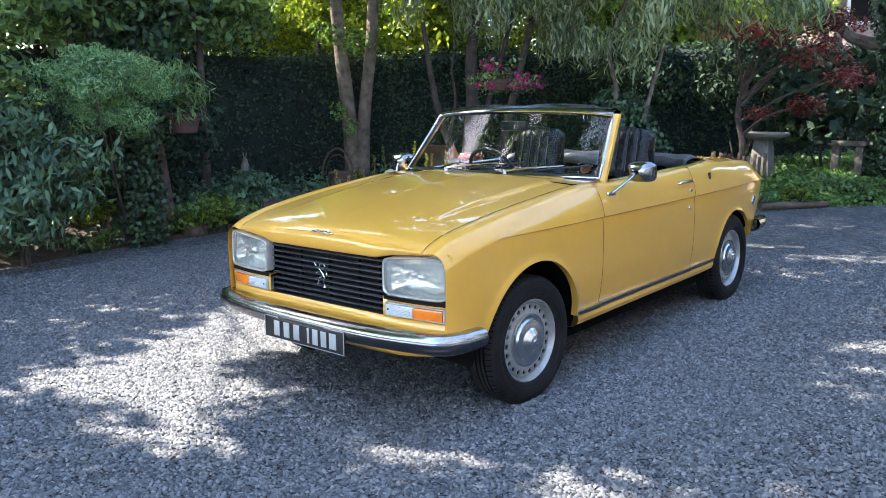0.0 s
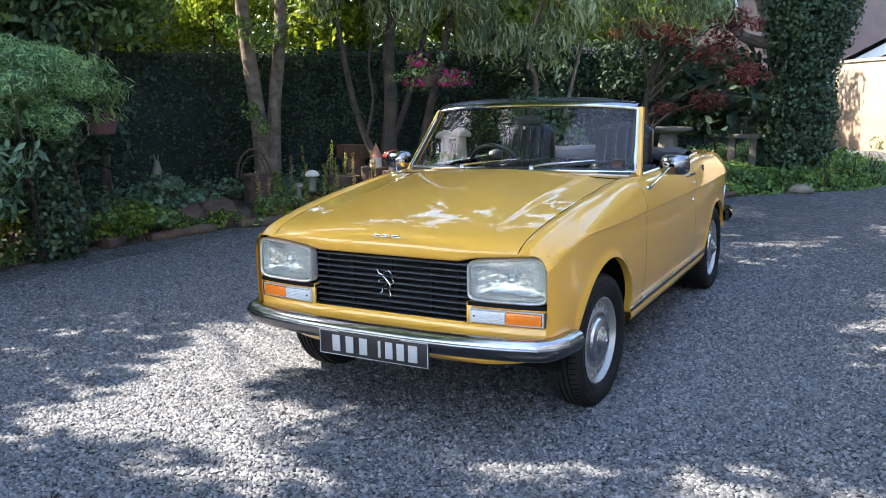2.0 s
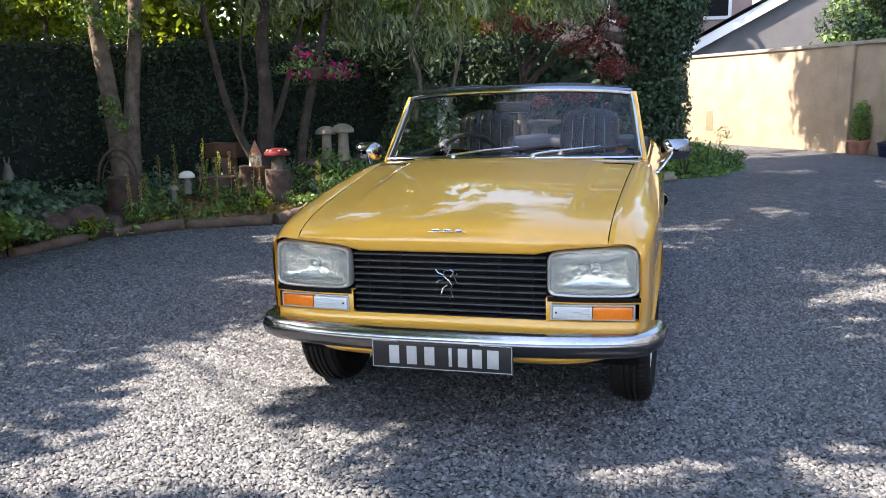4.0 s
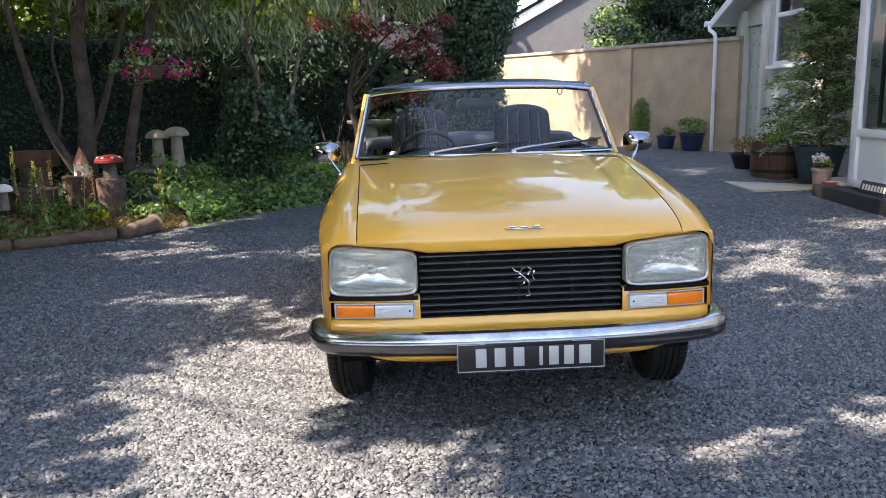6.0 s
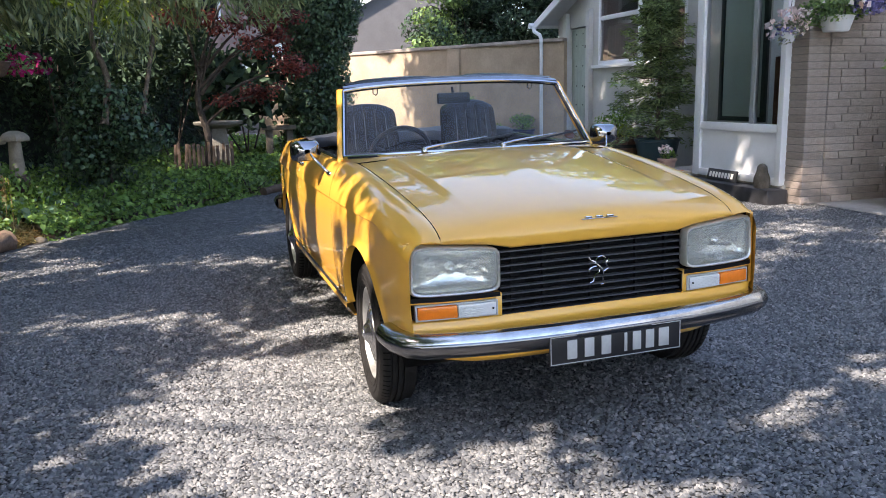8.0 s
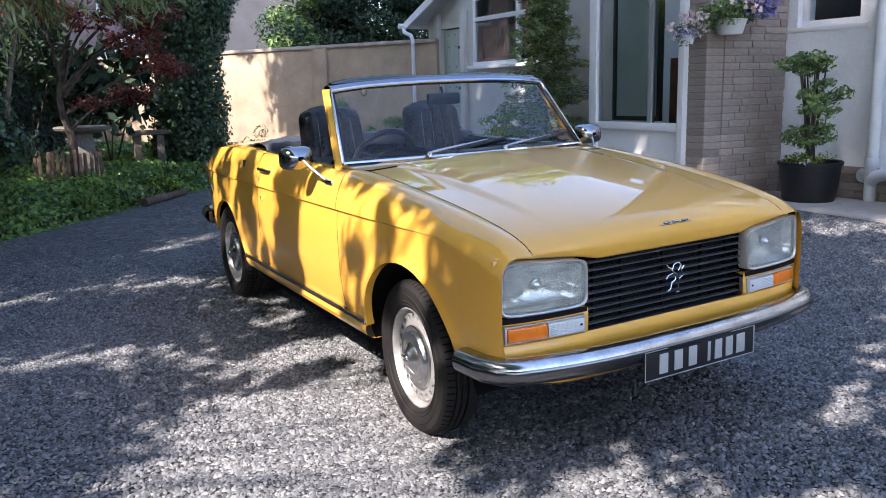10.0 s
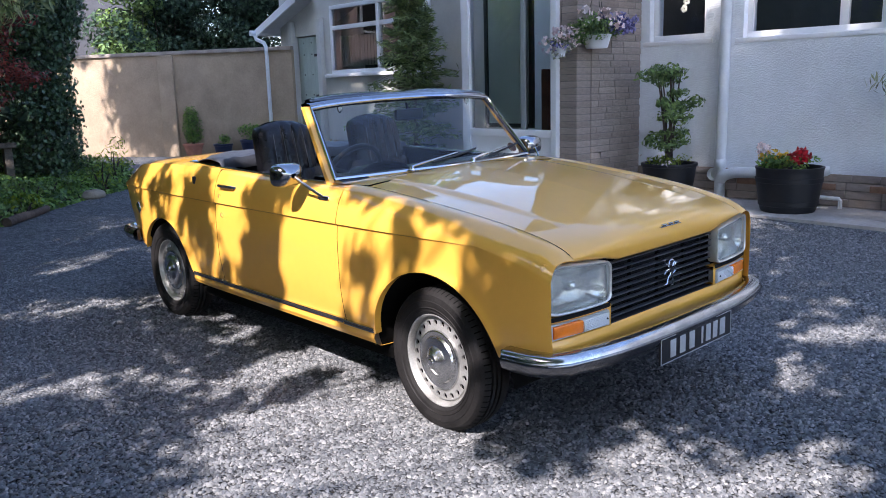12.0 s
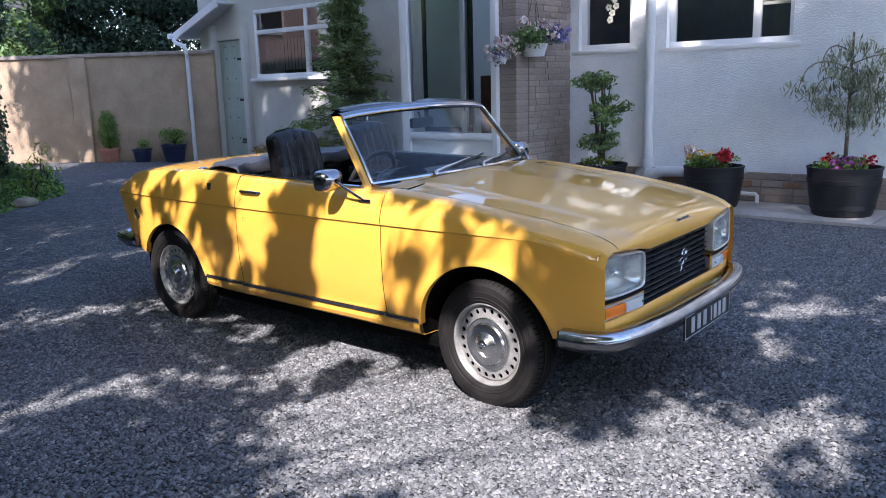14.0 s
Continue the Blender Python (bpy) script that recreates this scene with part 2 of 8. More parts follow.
PINKHARL = mat("pinkish_render", (0.30, 0.215, 0.195), 0.9, var=0.1, scale=3, bump=0.3)
RED = mat("red_glaze", (0.15, 0.011, 0.012), 0.5, var=0.25, scale=9)
OFFWHITE = mat("offwhite_paint", (0.70, 0.67, 0.60), 0.7, var=0.12, scale=12)
IRON = mat("black_iron", (0.012, 0.012, 0.012), 0.5, var=0.2)
WICKER = mat("wicker", (0.09, 0.06, 0.04), 0.8, var=0.4, scale=30, bump=0.5)
BLIND = mat("blind_slat", (0.36, 0.35, 0.33), 0.7, var=0.05)

L_HEDGE = leafy("hedge_leaves", (0.028, 0.050, 0.038), (0.058, 0.098, 0.062), 0.65, 0.08, 0.12)
L_WILLOW = leafy("willow_leaves", (0.13, 0.18, 0.105), (0.30, 0.35, 0.21), 0.5, 0.3)
L_BRIGHT = leafy("bright_leaves", (0.08, 0.14, 0.025), (0.22, 0.30, 0.05), 0.5, 0.4)
L_MID = leafy("shrub_leaves", (0.085, 0.155, 0.066), (0.20, 0.31, 0.125), 0.4, 0.24)
L_GROUND = leafy("groundcover_leaves", (0.07, 0.145, 0.04), (0.17, 0.29, 0.08), 0.4, 0.28)
L_IVY = leafy("ivy_leaves", (0.032, 0.066, 0.038), (0.085, 0.145, 0.075), 0.32, 0.12)
L_ASH = leafy("ash_leaves", (0.062, 0.122, 0.078), (0.145, 0.24, 0.145), 0.45, 0.15)
L_JUNIPER = leafy("juniper_sprays", (0.10, 0.20, 0.11), (0.25, 0.41, 0.20), 0.6, 0.25)
L_MAPLE = leafy("maple_leaves", (0.11, 0.040, 0.038), (0.26, 0.085, 0.070), 0.5, 0.35)
L_FIR = leafy("fir_needles", (0.10, 0.155, 0.085), (0.24, 0.33, 0.18), 0.5, 0.25)
L_GREY = leafy("grey_green_leaves", (0.17, 0.20, 0.165), (0.33, 0.37, 0.31), 0.5, 0.2)
L_DRY = leafy("dry_stems", (0.20, 0.17, 0.06), (0.38, 0.32, 0.14), 0.7, 0.2)
P_MAGENTA = leafy("magenta_petals", (0.22, 0.006, 0.07), (0.46, 0.02, 0.16), 0.5, 0.2)
P_WHITE = leafy("white_petals", (0.62, 0.62, 0.66), (0.85, 0.85, 0.86), 0.5, 0.2)
P_BLUE = leafy("blue_petals", (0.10, 0.11, 0.34), (0.28, 0.27, 0.60), 0.5, 0.2)
P_RED = leafy("red_petals", (0.32, 0.010, 0.015), (0.60, 0.03, 0.05), 0.5, 0.2)
P_YELLOW = leafy("yellow_petals", (0.70, 0.48, 0.03), (0.85, 0.70, 0.10), 0.5, 0.2)
P_PURPLE = leafy("purple_petals", (0.22, 0.05, 0.22), (0.45, 0.14, 0.42), 0.5, 0.2)


# ---------------------------------------------------------------- mesh helpers
def obj(name, verts, faces, material, parent=None, smooth=True, label="", sharp=35):
    me = bpy.data.meshes.new(name)
    me.from_pydata([tuple(v) for v in verts], [], faces)
    if material:
        me.materials.append(material)
    me.validate()
    ob = new(name, me)
    if smooth:
        me.polygons.foreach_set("use_smooth", [True] * len(me.polygons))
        me.set_sharp_from_angle(angle=radians(sharp))
    if parent:
        ob.parent = parent
    if label:
        ob["label"] = label
    return ob


def part(name, bm, material, parent=None, label="", smooth=True, sharp=35):
    me = bpy.data.meshes.new(name)
    bm.to_mesh(me)
    bm.free()
    if material:
        me.materials.append(material)
    if smooth:
        me.polygons.foreach_set("use_smooth", [True] * len(me.polygons))
        me.set_sharp_from_angle(angle=radians(sharp))
    ob = new(name, me)
    if parent:
        ob.parent = parent
    if label:
        ob["label"] = label
    return ob


def empty(name, m=None, label="", category="", group=""):
    ob = new(name)
    ob.empty_display_size = 0.2
    if m is not None:
        ob.matrix_basis = m
    return tagged(ob, label, category, group)


def bm_box(bm, x0, x1, y0, y1, z0, z1, bevel=0.0, m=None):
    r = bmesh.ops.create_cube(bm, size=1.0)
    c = Vector(((x0 + x1) / 2, (y0 + y1) / 2, (z0 + z1) / 2))
    for v in r["verts"]:
        v.co = Vector((v.co.x * (x1 - x0), v.co.y * (y1 - y0), v.co.z * (z1 - z0))) + c
    if bevel:
        es = list({e for v in r["verts"] for e in v.link_edges})
        bmesh.ops.bevel(bm, geom=es, offset=bevel, segments=2, affect="EDGES", profile=0.6)
    if m is not None:
        vs = r["verts"] if not bevel else [v for v in bm.verts if v.is_valid]
        bmesh.ops.transform(bm, matrix=m, verts=[v for v in vs if v.is_valid])


def box(name, x0, x1, y0, y1, z0, z1, material, parent=None, bevel=0.006, label=""):
    bm = bmesh.new()
    bm_box(bm, x0, x1, y0, y1, z0, z1, bevel)
    return part(name, bm, material, parent, label)


def tube(name, pts, radii, material, parent=None, n=8, label="", cap=True, smooth=True):
    """A tube along points, radius for each."""
    pts = [Vector(p) for p in pts]
    if not isinstance(radii, (list, tuple)):
        radii = [radii] * len(pts)
    verts, faces = [], []
    a = None
    for i, p in enumerate(pts):
        d = (pts[min(i + 1, len(pts) - 1)] - pts[max(i - 1, 0)]).normalized()
        if a is None:
            a = d.cross(Vector((0, 0, 1)) if abs(d.z) < 0.9 else Vector((1, 0, 0)))
        a = (a - d * a.dot(d)).normalized()
        b = d.cross(a)
        for k in range(n):
            t = 2 * math.pi * k / n
            verts.append(p + (a * math.cos(t) + b * math.sin(t)) * radii[i])
    for i in range(len(pts) - 1):
        for k in range(n):
            faces.append((i * n + k, i * n + (k + 1) % n, (i + 1) * n + (k + 1) % n, (i + 1) * n + k))
    if cap:
        faces.append(tuple(range(n - 1, -1, -1)))
        faces.append(tuple((len(pts) - 1) * n + k for k in range(n)))
    return obj(name, verts, faces, material, parent, smooth, label)


def lathe(name, prof, material, parent=None, n=40, axis="z", at=(0, 0, 0), label="", sharp=35):
    """Turns (radius, height) points round an axis through at."""
    verts, faces = [], []
    for r, hgt in prof:
        for k in range(n):
            t = 2 * math.pi * k / n
            c, s = r * math.cos(t), r * math.sin(t)
            p = (c, s, hgt) if axis == "z" else (hgt, c, s)
            verts.append((p[0] + at[0], p[1] + at[1], p[2] + at[2]))
    for i in range(len(prof) - 1):
        for k in range(n):
            faces.append((i * n + k, i * n + (k + 1) % n, (i + 1) * n + (k + 1) % n, (i + 1) * n + k))
    return obj(name, verts, faces, material, parent, True, label, sharp)


def grid(name, rows, material, parent=None, label="", thick=0.0, sharp=40, loop=False):
    """A skin through rows of points."""
    n = len(rows[0])
    verts = [p for r in rows for p in r]
    faces = []
    for i in range(len(rows) - 1):
        for k in range(n - 1):
            faces.append((i * n + k, i * n + k + 1, (i + 1) * n + k + 1, (i + 1) * n + k))
    ob = obj(name, verts, faces, material, parent, True, label, sharp)
    if thick:
        mo = ob.modifiers.new("thickness", "SOLIDIFY")
        mo.thickness, mo.offset = thick, 0
    return ob


def lerp(x, pts):
    return float(np.interp(x, [p[0] for p in pts], [p[1] for p in pts]))


def smooth_lerp(x, pts):
    """A smooth curve through (x, y) points."""
    xs = [p[0] for p in pts]
    if x <= xs[0]:
        return pts[0][1]
    if x >= xs[-1]:
        return pts[-1][1]
    i = max(k for k in range(len(xs)) if xs[k] <= x)
    i = min(i, len(xs) - 2)

    def slope(k):
        if k == 0:
            return (pts[1][1] - pts[0][1]) / (xs[1] - xs[0])
        if k == len(xs) - 1:
            return (pts[-1][1] - pts[-2][1]) / (xs[-1] - xs[-2])
        a = (pts[k][1] - pts[k - 1][1]) / (xs[k] - xs[k - 1])
        b = (pts[k + 1][1] - pts[k][1]) / (xs[k + 1] - xs[k])
        return 0 if a * b <= 0 else 2 * a * b / (a + b)
    hh = xs[i + 1] - xs[i]
    t = (x - xs[i]) / hh
    a, b = slope(i), slope(i + 1)
    return ((2 * t ** 3 - 3 * t ** 2 + 1) * pts[i][1] + (t ** 3 - 2 * t ** 2 + t) * hh * a
            + (-2 * t ** 3 + 3 * t ** 2) * pts[i + 1][1] + (t ** 3 - t ** 2) * hh * b)


RNG = np.random.default_rng(7)


def leaf_mesh(name, centres, normals, length, width, material, parent=None, label="", droop=0.0, vary=0.35, along=None):
    """Many small folded leaves, one island each, about the given centres and facing roughly along the normals."""
    c = np.asarray(centres, float)
    n = len(c)
    nrm = np.asarray(normals, float) + RNG.normal(0, 0.55, (n, 3))
    nrm /= np.linalg.norm(nrm, axis=1)[:, None] + 1e-9
    if along is None:
        d = RNG.normal(0, 1, (n, 3))
        d[:, 2] -= droop
    else:
        d = np.asarray(along, float) + RNG.normal(0, 0.25, (n, 3))
    d -= nrm * (d * nrm).sum(1)[:, None]
    d /= np.linalg.norm(d, axis=1)[:, None] + 1e-9
    s = np.cross(nrm, d)
    k = (1 + RNG.uniform(-vary, vary, n))[:, None]
    ln, wd = length * k, width * k
    v = np.empty((n, 4, 3))
    v[:, 0] = c - d * ln * 0.5
    v[:, 1] = c + s * wd * 0.5 + nrm * wd * 0.18 - d * ln * 0.06
    v[:, 2] = c + d * ln * 0.5
    v[:, 3] = c - s * wd * 0.5 + nrm * wd * 0.18 - d * ln * 0.06
    me = bpy.data.meshes.new(name)
    me.vertices.add(n * 4)
    me.vertices.foreach_set("co", v.reshape(-1).astype(np.float32))
    tri = (np.arange(n)[:, None, None] * 4 + np.array([[0, 1, 2], [0, 2, 3]])[None]).reshape(-1, 3)
    me.loops.add(len(tri) * 3)
    me.loops.foreach_set("vertex_index", tri.reshape(-1).astype(np.int32))
    me.polygons.add(len(tri))
    me.polygons.foreach_set("loop_start", (np.arange(len(tri)) * 3).astype(np.int32))
    me.update(calc_edges=True)
    me.materials.append(material)
    ob = new(name, me)
    if parent:
        ob.parent = parent
    if label:
        ob["label"] = label
    return ob


def clump_points(blobs, per, shell=0.55):
    """Points spread through the outer shell of ellipsoid clumps (x, y, z, rx, ry, rz), with outward normals."""
    pts, nor = [], []
    for x, y, z, rx, ry, rz in blobs:
        k = int(per * (rx * ry + ry * rz + rx * rz) / 3)
        u = RNG.normal(0, 1, (k, 3))
        u /= np.linalg.norm(u, axis=1)[:, None]
        r = shell + (1 - shell) * RNG.random((k, 1)) ** 0.6
        r *= 1 + 0.18 * np.sin(u[:, :1] * 7 + x * 3) * np.cos(u[:, 1:2] * 6 + z * 2)
        pts.append(np.array([x, y, z]) + u * r * np.array([rx, ry, rz]))
        nor.append(u)
    return np.concatenate(pts), np.concatenate(nor)


def ground_z(x, y):
    """The drive: it rises a little towards the house and the back wall."""
    s = min(1, max(0, (y - 5.5) / 10.5))
    return 0.0157 * (min(max(x, -9), 2.6) + 2.835) + 0.20 * s * s * (3 - 2 * s) + 0.02 * math.exp(-((y - 5.6) / 1.4) ** 2)


def sheet(name, x, y0, y1, z0, z1, material, parent):
    """A single pane in the plane x, looking to -x."""
    ob = obj(name, [(x, y1, z0), (x, y0, z0), (x, y0, z1), (x, y1, z1)], [(0, 1, 2, 3)], material, parent, False)
    ob.visible_shadow = False
    return ob


# ---------------------------------------------------------------- the car
CAR = pose(-2.827, 2.45, 0.0, 0, -0.9, 0.9)
car = empty("convertible_car", CAR, "mustard yellow two-door classic convertible, roof folded down, parked on gravel", "car")
FRONT_AXLE, REAR_AXLE, HUB_Z, REAR_LIFT = 0.600, 3.115, 0.295, 0.017

WIDTH = [(-0.02, 0.738), (-0.008, 0.748), (0.06, 0.762), (0.2, 0.778), (0.5, 0.793), (1.0, 0.80), (2.5, 0.80), (3.1, 0.792), (3.5, 0.775), (3.75, 0.745)]
SHOULDER = [(-0.02, 0.772), (0.05, 0.81), (0.18, 0.845), (0.4, 0.885), (0.8, 0.934), (1.25, 0.966), (1.8, 0.972), (2.4, 0.985), (2.75, 0.998), (3.2, 0.99), (3.5, 0.968), (3.66, 0.94), (3.75, 0.885)]
SHOULDER_X = [(-0.02, 0.70), (0.1, 0.70), (0.4, 0.712), (1.0, 0.728), (1.3, 0.735), (2.4, 0.735), (3.0, 0.72), (3.5, 0.70), (3.75, 0.66)]
CENTRE = [(-0.02, 0.80), (0.0, 0.826), (0.04, 0.850), (0.12, 0.872), (0.3, 0.902), (0.6, 0.940), (0.9, 0.972), (1.12, 0.992), (1.3, 1.0)]
SEAM_X = [(-0.02, 0.615), (0.3, 0.625), (0.8, 0.645), (1.14, 0.66)]
SEAM_Z = [(-0.02, 0.778), (0.04, 0.815), (0.15, 0.848), (0.4, 0.893), (0.8, 0.946), (1.12, 0.978), (1.3, 0.985)]
ARCH_F, ARCH_R = (FRONT_AXLE + 0.002, 0.383), (REAR_AXLE - 0.01, 0.345)


def nose_y(x):
    """How far the nose sweeps back towards its corners."""
    return 0.016 * max(0, (abs(x) - 0.45) / 0.30) ** 2.2 + nose_sweep(x)


def nose_sweep(x):
    return 0.024 * max(0, (abs(x) - 0.42) / 0.32) ** 2


def swept(p):
    """A point of the front panels, swept back near the nose."""
    return (p[0], p[1] + nose_sweep(p[0]) * min(1, max(0, 1 - (p[1] + 0.02) / 0.24)), p[2])


def side_bottom(y):
    """Lower edge of the body side: sill, wheel arches, tail."""
    z = lerp(y, [(-0.02, 0.40), (0.2, 0.40), (0.9, 0.335), (2.7, 0.345), (3.4, 0.42), (3.75, 0.50)])
    for (yc, r), zc in ((ARCH_F, HUB_Z), (ARCH_R, HUB_Z + REAR_LIFT)):
        if abs(y - yc) < r:
            z = max(z, zc + math.sqrt(r * r - (y - yc) ** 2) * (1.0 if abs(y - yc) > 0 else 1))
    return z


def arch_flare(y, z):
    f = 0.0
    for yc, r in (ARCH_F, ARCH_R):
        d = math.hypot(y - yc, z - HUB_Z) - r
        f += 0.012 * math.exp(-(max(d, 0) / 0.022) ** 2)
    return f


def side_x(y, z):
    """Half width of the body at a height below the shoulder."""
    w = smooth_lerp(y, WIDTH)
    zs = smooth_lerp(y, SHOULDER)
    zc = crease_z(y)
    k = min(1, max(0, (y - 0.25) / 0.4))
    if z <= zc:
        low = 0.030 * max(0, (0.58 - z) / 0.25) ** 2
        tuck = 0.007 * k * math.exp(-((zc - z) / 0.05) ** 2)
        x = w - low - tuck
    else:
        t = (z - zc) / max(1e-3, zs - zc)
        x = w + 0.003 * k - (w + 0.003 * k - smooth_lerp(y, SHOULDER_X) - 0.012) * (0.45 * t + 0.55 * t ** 2.6)
    # the tail and the nose lean in
    return x


def crease_z(y):
    return min(0.822 - 0.006 * math.sin(y), smooth_lerp(y, SHOULDER) - 0.055)


def tail_y(y, z):
    """Slant of the rear end: the upper edge overhangs."""
    k = max(0, (y - 3.45) / 0.30) ** 1.5
    return y - k * (max(0, 0.83 - z) * 0.36 + max(0, z - 0.86) * 0.55)


def stations(a, b, step=0.045):
    ys = set(np.linspace(a, b, max(2, int((b - a) / step) + 1)).round(5))
    for yc, r in (ARCH_F, ARCH_R):
        for t in np.linspace(0, math.pi, 37):
            y = yc + r * math.cos(t)
            if a < y < b:
                ys.add(round(float(y), 5))
        for e in (-1, 1):
            for q in (0.0005, -0.0005):
                if a < yc + e * (r + q) < b:
                    ys.add(round(yc + e * (r + q), 5))
    return sorted(ys)


def side_rows(ys, s, inset=0.0):
    rows = []
    for y in ys:
        zb, zs, zc = side_bottom(y), smooth_lerp(y, SHOULDER), crease_z(y)
        zs_list = [zb + (zc - 0.005 - zb) * t for t in (0, 0.03, 0.07, 0.13, 0.22, 0.34, 0.48, 0.62, 0.75, 0.86, 0.93, 0.97, 1)]
        zs_list += [zc + 0.001 + (zs - zc - 0.001) * t for t in (0, 0.1, 0.25, 0.45, 0.65, 0.82, 0.94, 1)]
        col = []
        # inner return of the lower edge
        x0 = side_x(y, zb) + arch_flare(y, zb)
        col.append((s * (x0 - 0.035 - inset), tail_y(y, zb), zb + 0.004))
        for z in zs_list:
            x = side_x(y, z) + arch_flare(y, z) - inset
            col.append((s * x, tail_y(y, z), z))
        rows.append(col)
    return rows


def top_edge(y):
    return smooth_lerp(y, SHOULDER_X) + 0.012, smooth_lerp(y, SHOULDER)


def shell(name, rows, s, label=""):
    rows = rows if s < 0 else [r[::-1] for r in rows]
    return grid(name, rows, PAINT, car, label, sharp=28)


def wing_top_rows(ys, s):
    rows = []
    for y in ys:
        xe, ze = top_edge(y)
        xs, zs = smooth_lerp(y, SEAM_X) + 0.0025, smooth_lerp(y, SEAM_Z)
        col = []
        for t in (0, 0.15, 0.35, 0.55, 0.75, 0.9, 1):
            x = xe + (xs - xe) * t
            z = ze + (zs - ze) * t + 0.011 * math.sin(math.pi * min(1, t * 1.0)) ** 0.8
            col.append((s * x, y, z))
        rows.append(col)
    return rows


GAP = 0.0045
DOOR_F, DOOR_R = 1.215, 2.375
for s in (-1, 1):
    ys = stations(-0.02, DOOR_F - GAP)
    top = wing_top_rows([y for y in ys], s)
    sd = side_rows(ys, s)
    rows = [[swept(p) for p in a + b[1:]] for a, b in zip(sd, top)]
    shell("front_wing", rows, s)
    ys = stations(DOOR_F, DOOR_R)
    rows = side_rows(ys, s)
    for y, r in zip(ys, rows):
        xe, ze = top_edge(y)
        r[1:] = [(p[0], p[1], p[2]) for p in r[1:]]
        r += [(s * (xe - 0.012), y, ze + 0.009), (s * (xe - 0.035), y, ze + 0.012), (s * (xe - 0.05), y, ze + 0.008), (s * (xe - 0.056), y, ze - 0.05)]
    door = shell("door", rows, s)
    ys = stations(DOOR_R + GAP, 3.75)
    rows = side_rows(ys, s)
    for y, r in zip(ys, rows):
        xe, ze = top_edge(y)
        zc = smooth_lerp(y, [(2.3, 1.0), (2.75, 1.012), (3.1, 1.012), (3.45, 0.995), (3.62, 0.965), (3.75, 0.89)])
        xi = lerp(y, [(2.3, 0.672), (2.62, 0.672), (2.9, 0.35), (2.95, 0.0), (3.8, 0.0)])
        for t in (0.05, 0.12, 0.25, 0.4, 0.6, 0.8, 1):
            x = xe + (xi - xe) * t
            z = ze + (zc - ze) * (1 - (x / xe) ** 2) + 0.012 * min(1, t * 8) * (1 - 0.3 * t)
            r.append((s * x, tail_y(y, z), z))
    shell("rear_wing", rows, s)
    # sill with its bright trim
    yy = np.linspace(0.985, 2.74, 12)
    rows = []
    for y in yy:
        x, z = 0.786, side_bottom(y)
        rows.append([(s * (x - 0.012), y, z + 0.004), (s * (x + 0.004), y, z - 0.002), (s * (x + 0.006), y, z - 0.022), (s * (x - 0.004), y, z - 0.045), (s * (x - 0.03), y, z - 0.062), (s * (x - 0.2), y, z - 0.07)])
    shell("sill", rows, s)
    for a, b in ((0.99, DOOR_F - 0.006), (DOOR_F + 0.002, DOOR_R), (DOOR_R + 0.008, 2.74)):
        bm = bmesh.new()
        za, zb = side_bottom((a + b) / 2) + 0.004, side_bottom((a + b) / 2) + 0.026
        bm_box(bm, s * 0.786 - 0.008, s * 0.786 + 0.008, a, b, za, zb, 0.003)
        tr = part("sill_trim", bm, DULLCHROME, car, "dull metal strip with a dark insert")
        box("insert", s * 0.7945 - 0.0015, s * 0.7945 + 0.0015, a + 0.004, b - 0.004, za + 0.006, zb - 0.006, TRIMBLACK, tr, 0)

# dark inner shell behind the seams, with wheel wells
for s in (-1, 1):
    rows = []
    for y in np.linspace(0.05, 3.6, 60):
        zb = side_bottom(y) + 0.02
        zt = smooth_lerp(y, SHOULDER) - 0.035
        rows.append([(s * (side_x(y, z) - 0.03), tail_y(y, z), z) for z in np.linspace(zb, max(zb + 0.02, zt), 6)])
    grid("inner_side", rows, DARK, car)
    for yc, r in (ARCH_F, ARCH_R):
        rows = []
        for t in np.linspace(-0.1, math.pi + 0.1, 22):
            y, z = yc + (r + 0.012) * math.cos(t), HUB_Z + (r + 0.012) * math.sin(t)
            rows.append([(s * (side_x(y, z) - 0.012), y, z), (s * 0.45, y, z)])
        grid("wheel_well", rows, DARK, car)
        bm = bmesh.new()
        bm_box(bm, s * 0.46 - 0.01, s * 0.46 + 0.01, yc - r, yc + r, 0.30, 0.68)
        part("wheel_well", bm, DARK, car)
box("floor_pan", -0.70, 0.70, 0.9, 3.5, 0.20, 0.26, DARK, car)
box("engine_tray", -0.62, 0.62, 0.10, 0.95, 0.335, 0.36, DARK, car)

# bonnet
rows = []
for y in np.concatenate([np.linspace(-0.012, 0.12, 10), np.linspace(0.15, 1.13, 24)]):
    xs, zs, zc = smooth_lerp(y, SEAM_X) - 0.0015, smooth_lerp(y, SEAM_Z), smooth_lerp(y, CENTRE)
    ridge = min(lerp(y, [(0, 0.455), (1.13, 0.50)]), xs - 0.06)
    col = []
    us = sorted([float(q) for q in np.linspace(0, 1, 15)] + [0.012, 0.03, ridge / xs - 0.0303, ridge / xs + 0.0003, ridge / xs + 0.0307])
    for u in us:
        x = u * xs
        rise = zc - zs
        f = 1 - u ** 2.2
        z = zs + rise * f
        k = min(1, max(0, (y - 0.1) / 0.5))
        z += 0.010 * k * (1 if x < ridge - 0.015 else max(0, 1 - (x - ridge + 0.015) / 0.035))
        z += 0.011 * k * max(0.0, 1 - x / 0.42)
        col.append((x, y + 0.05 * (1 - u * u) * max(0, (y - 0.7) / 0.43) ** 2 * 1.4, z))
    rows.append([(-p[0], p[1], p[2]) for p in col[::-1]][:-1] + col)
lip = []
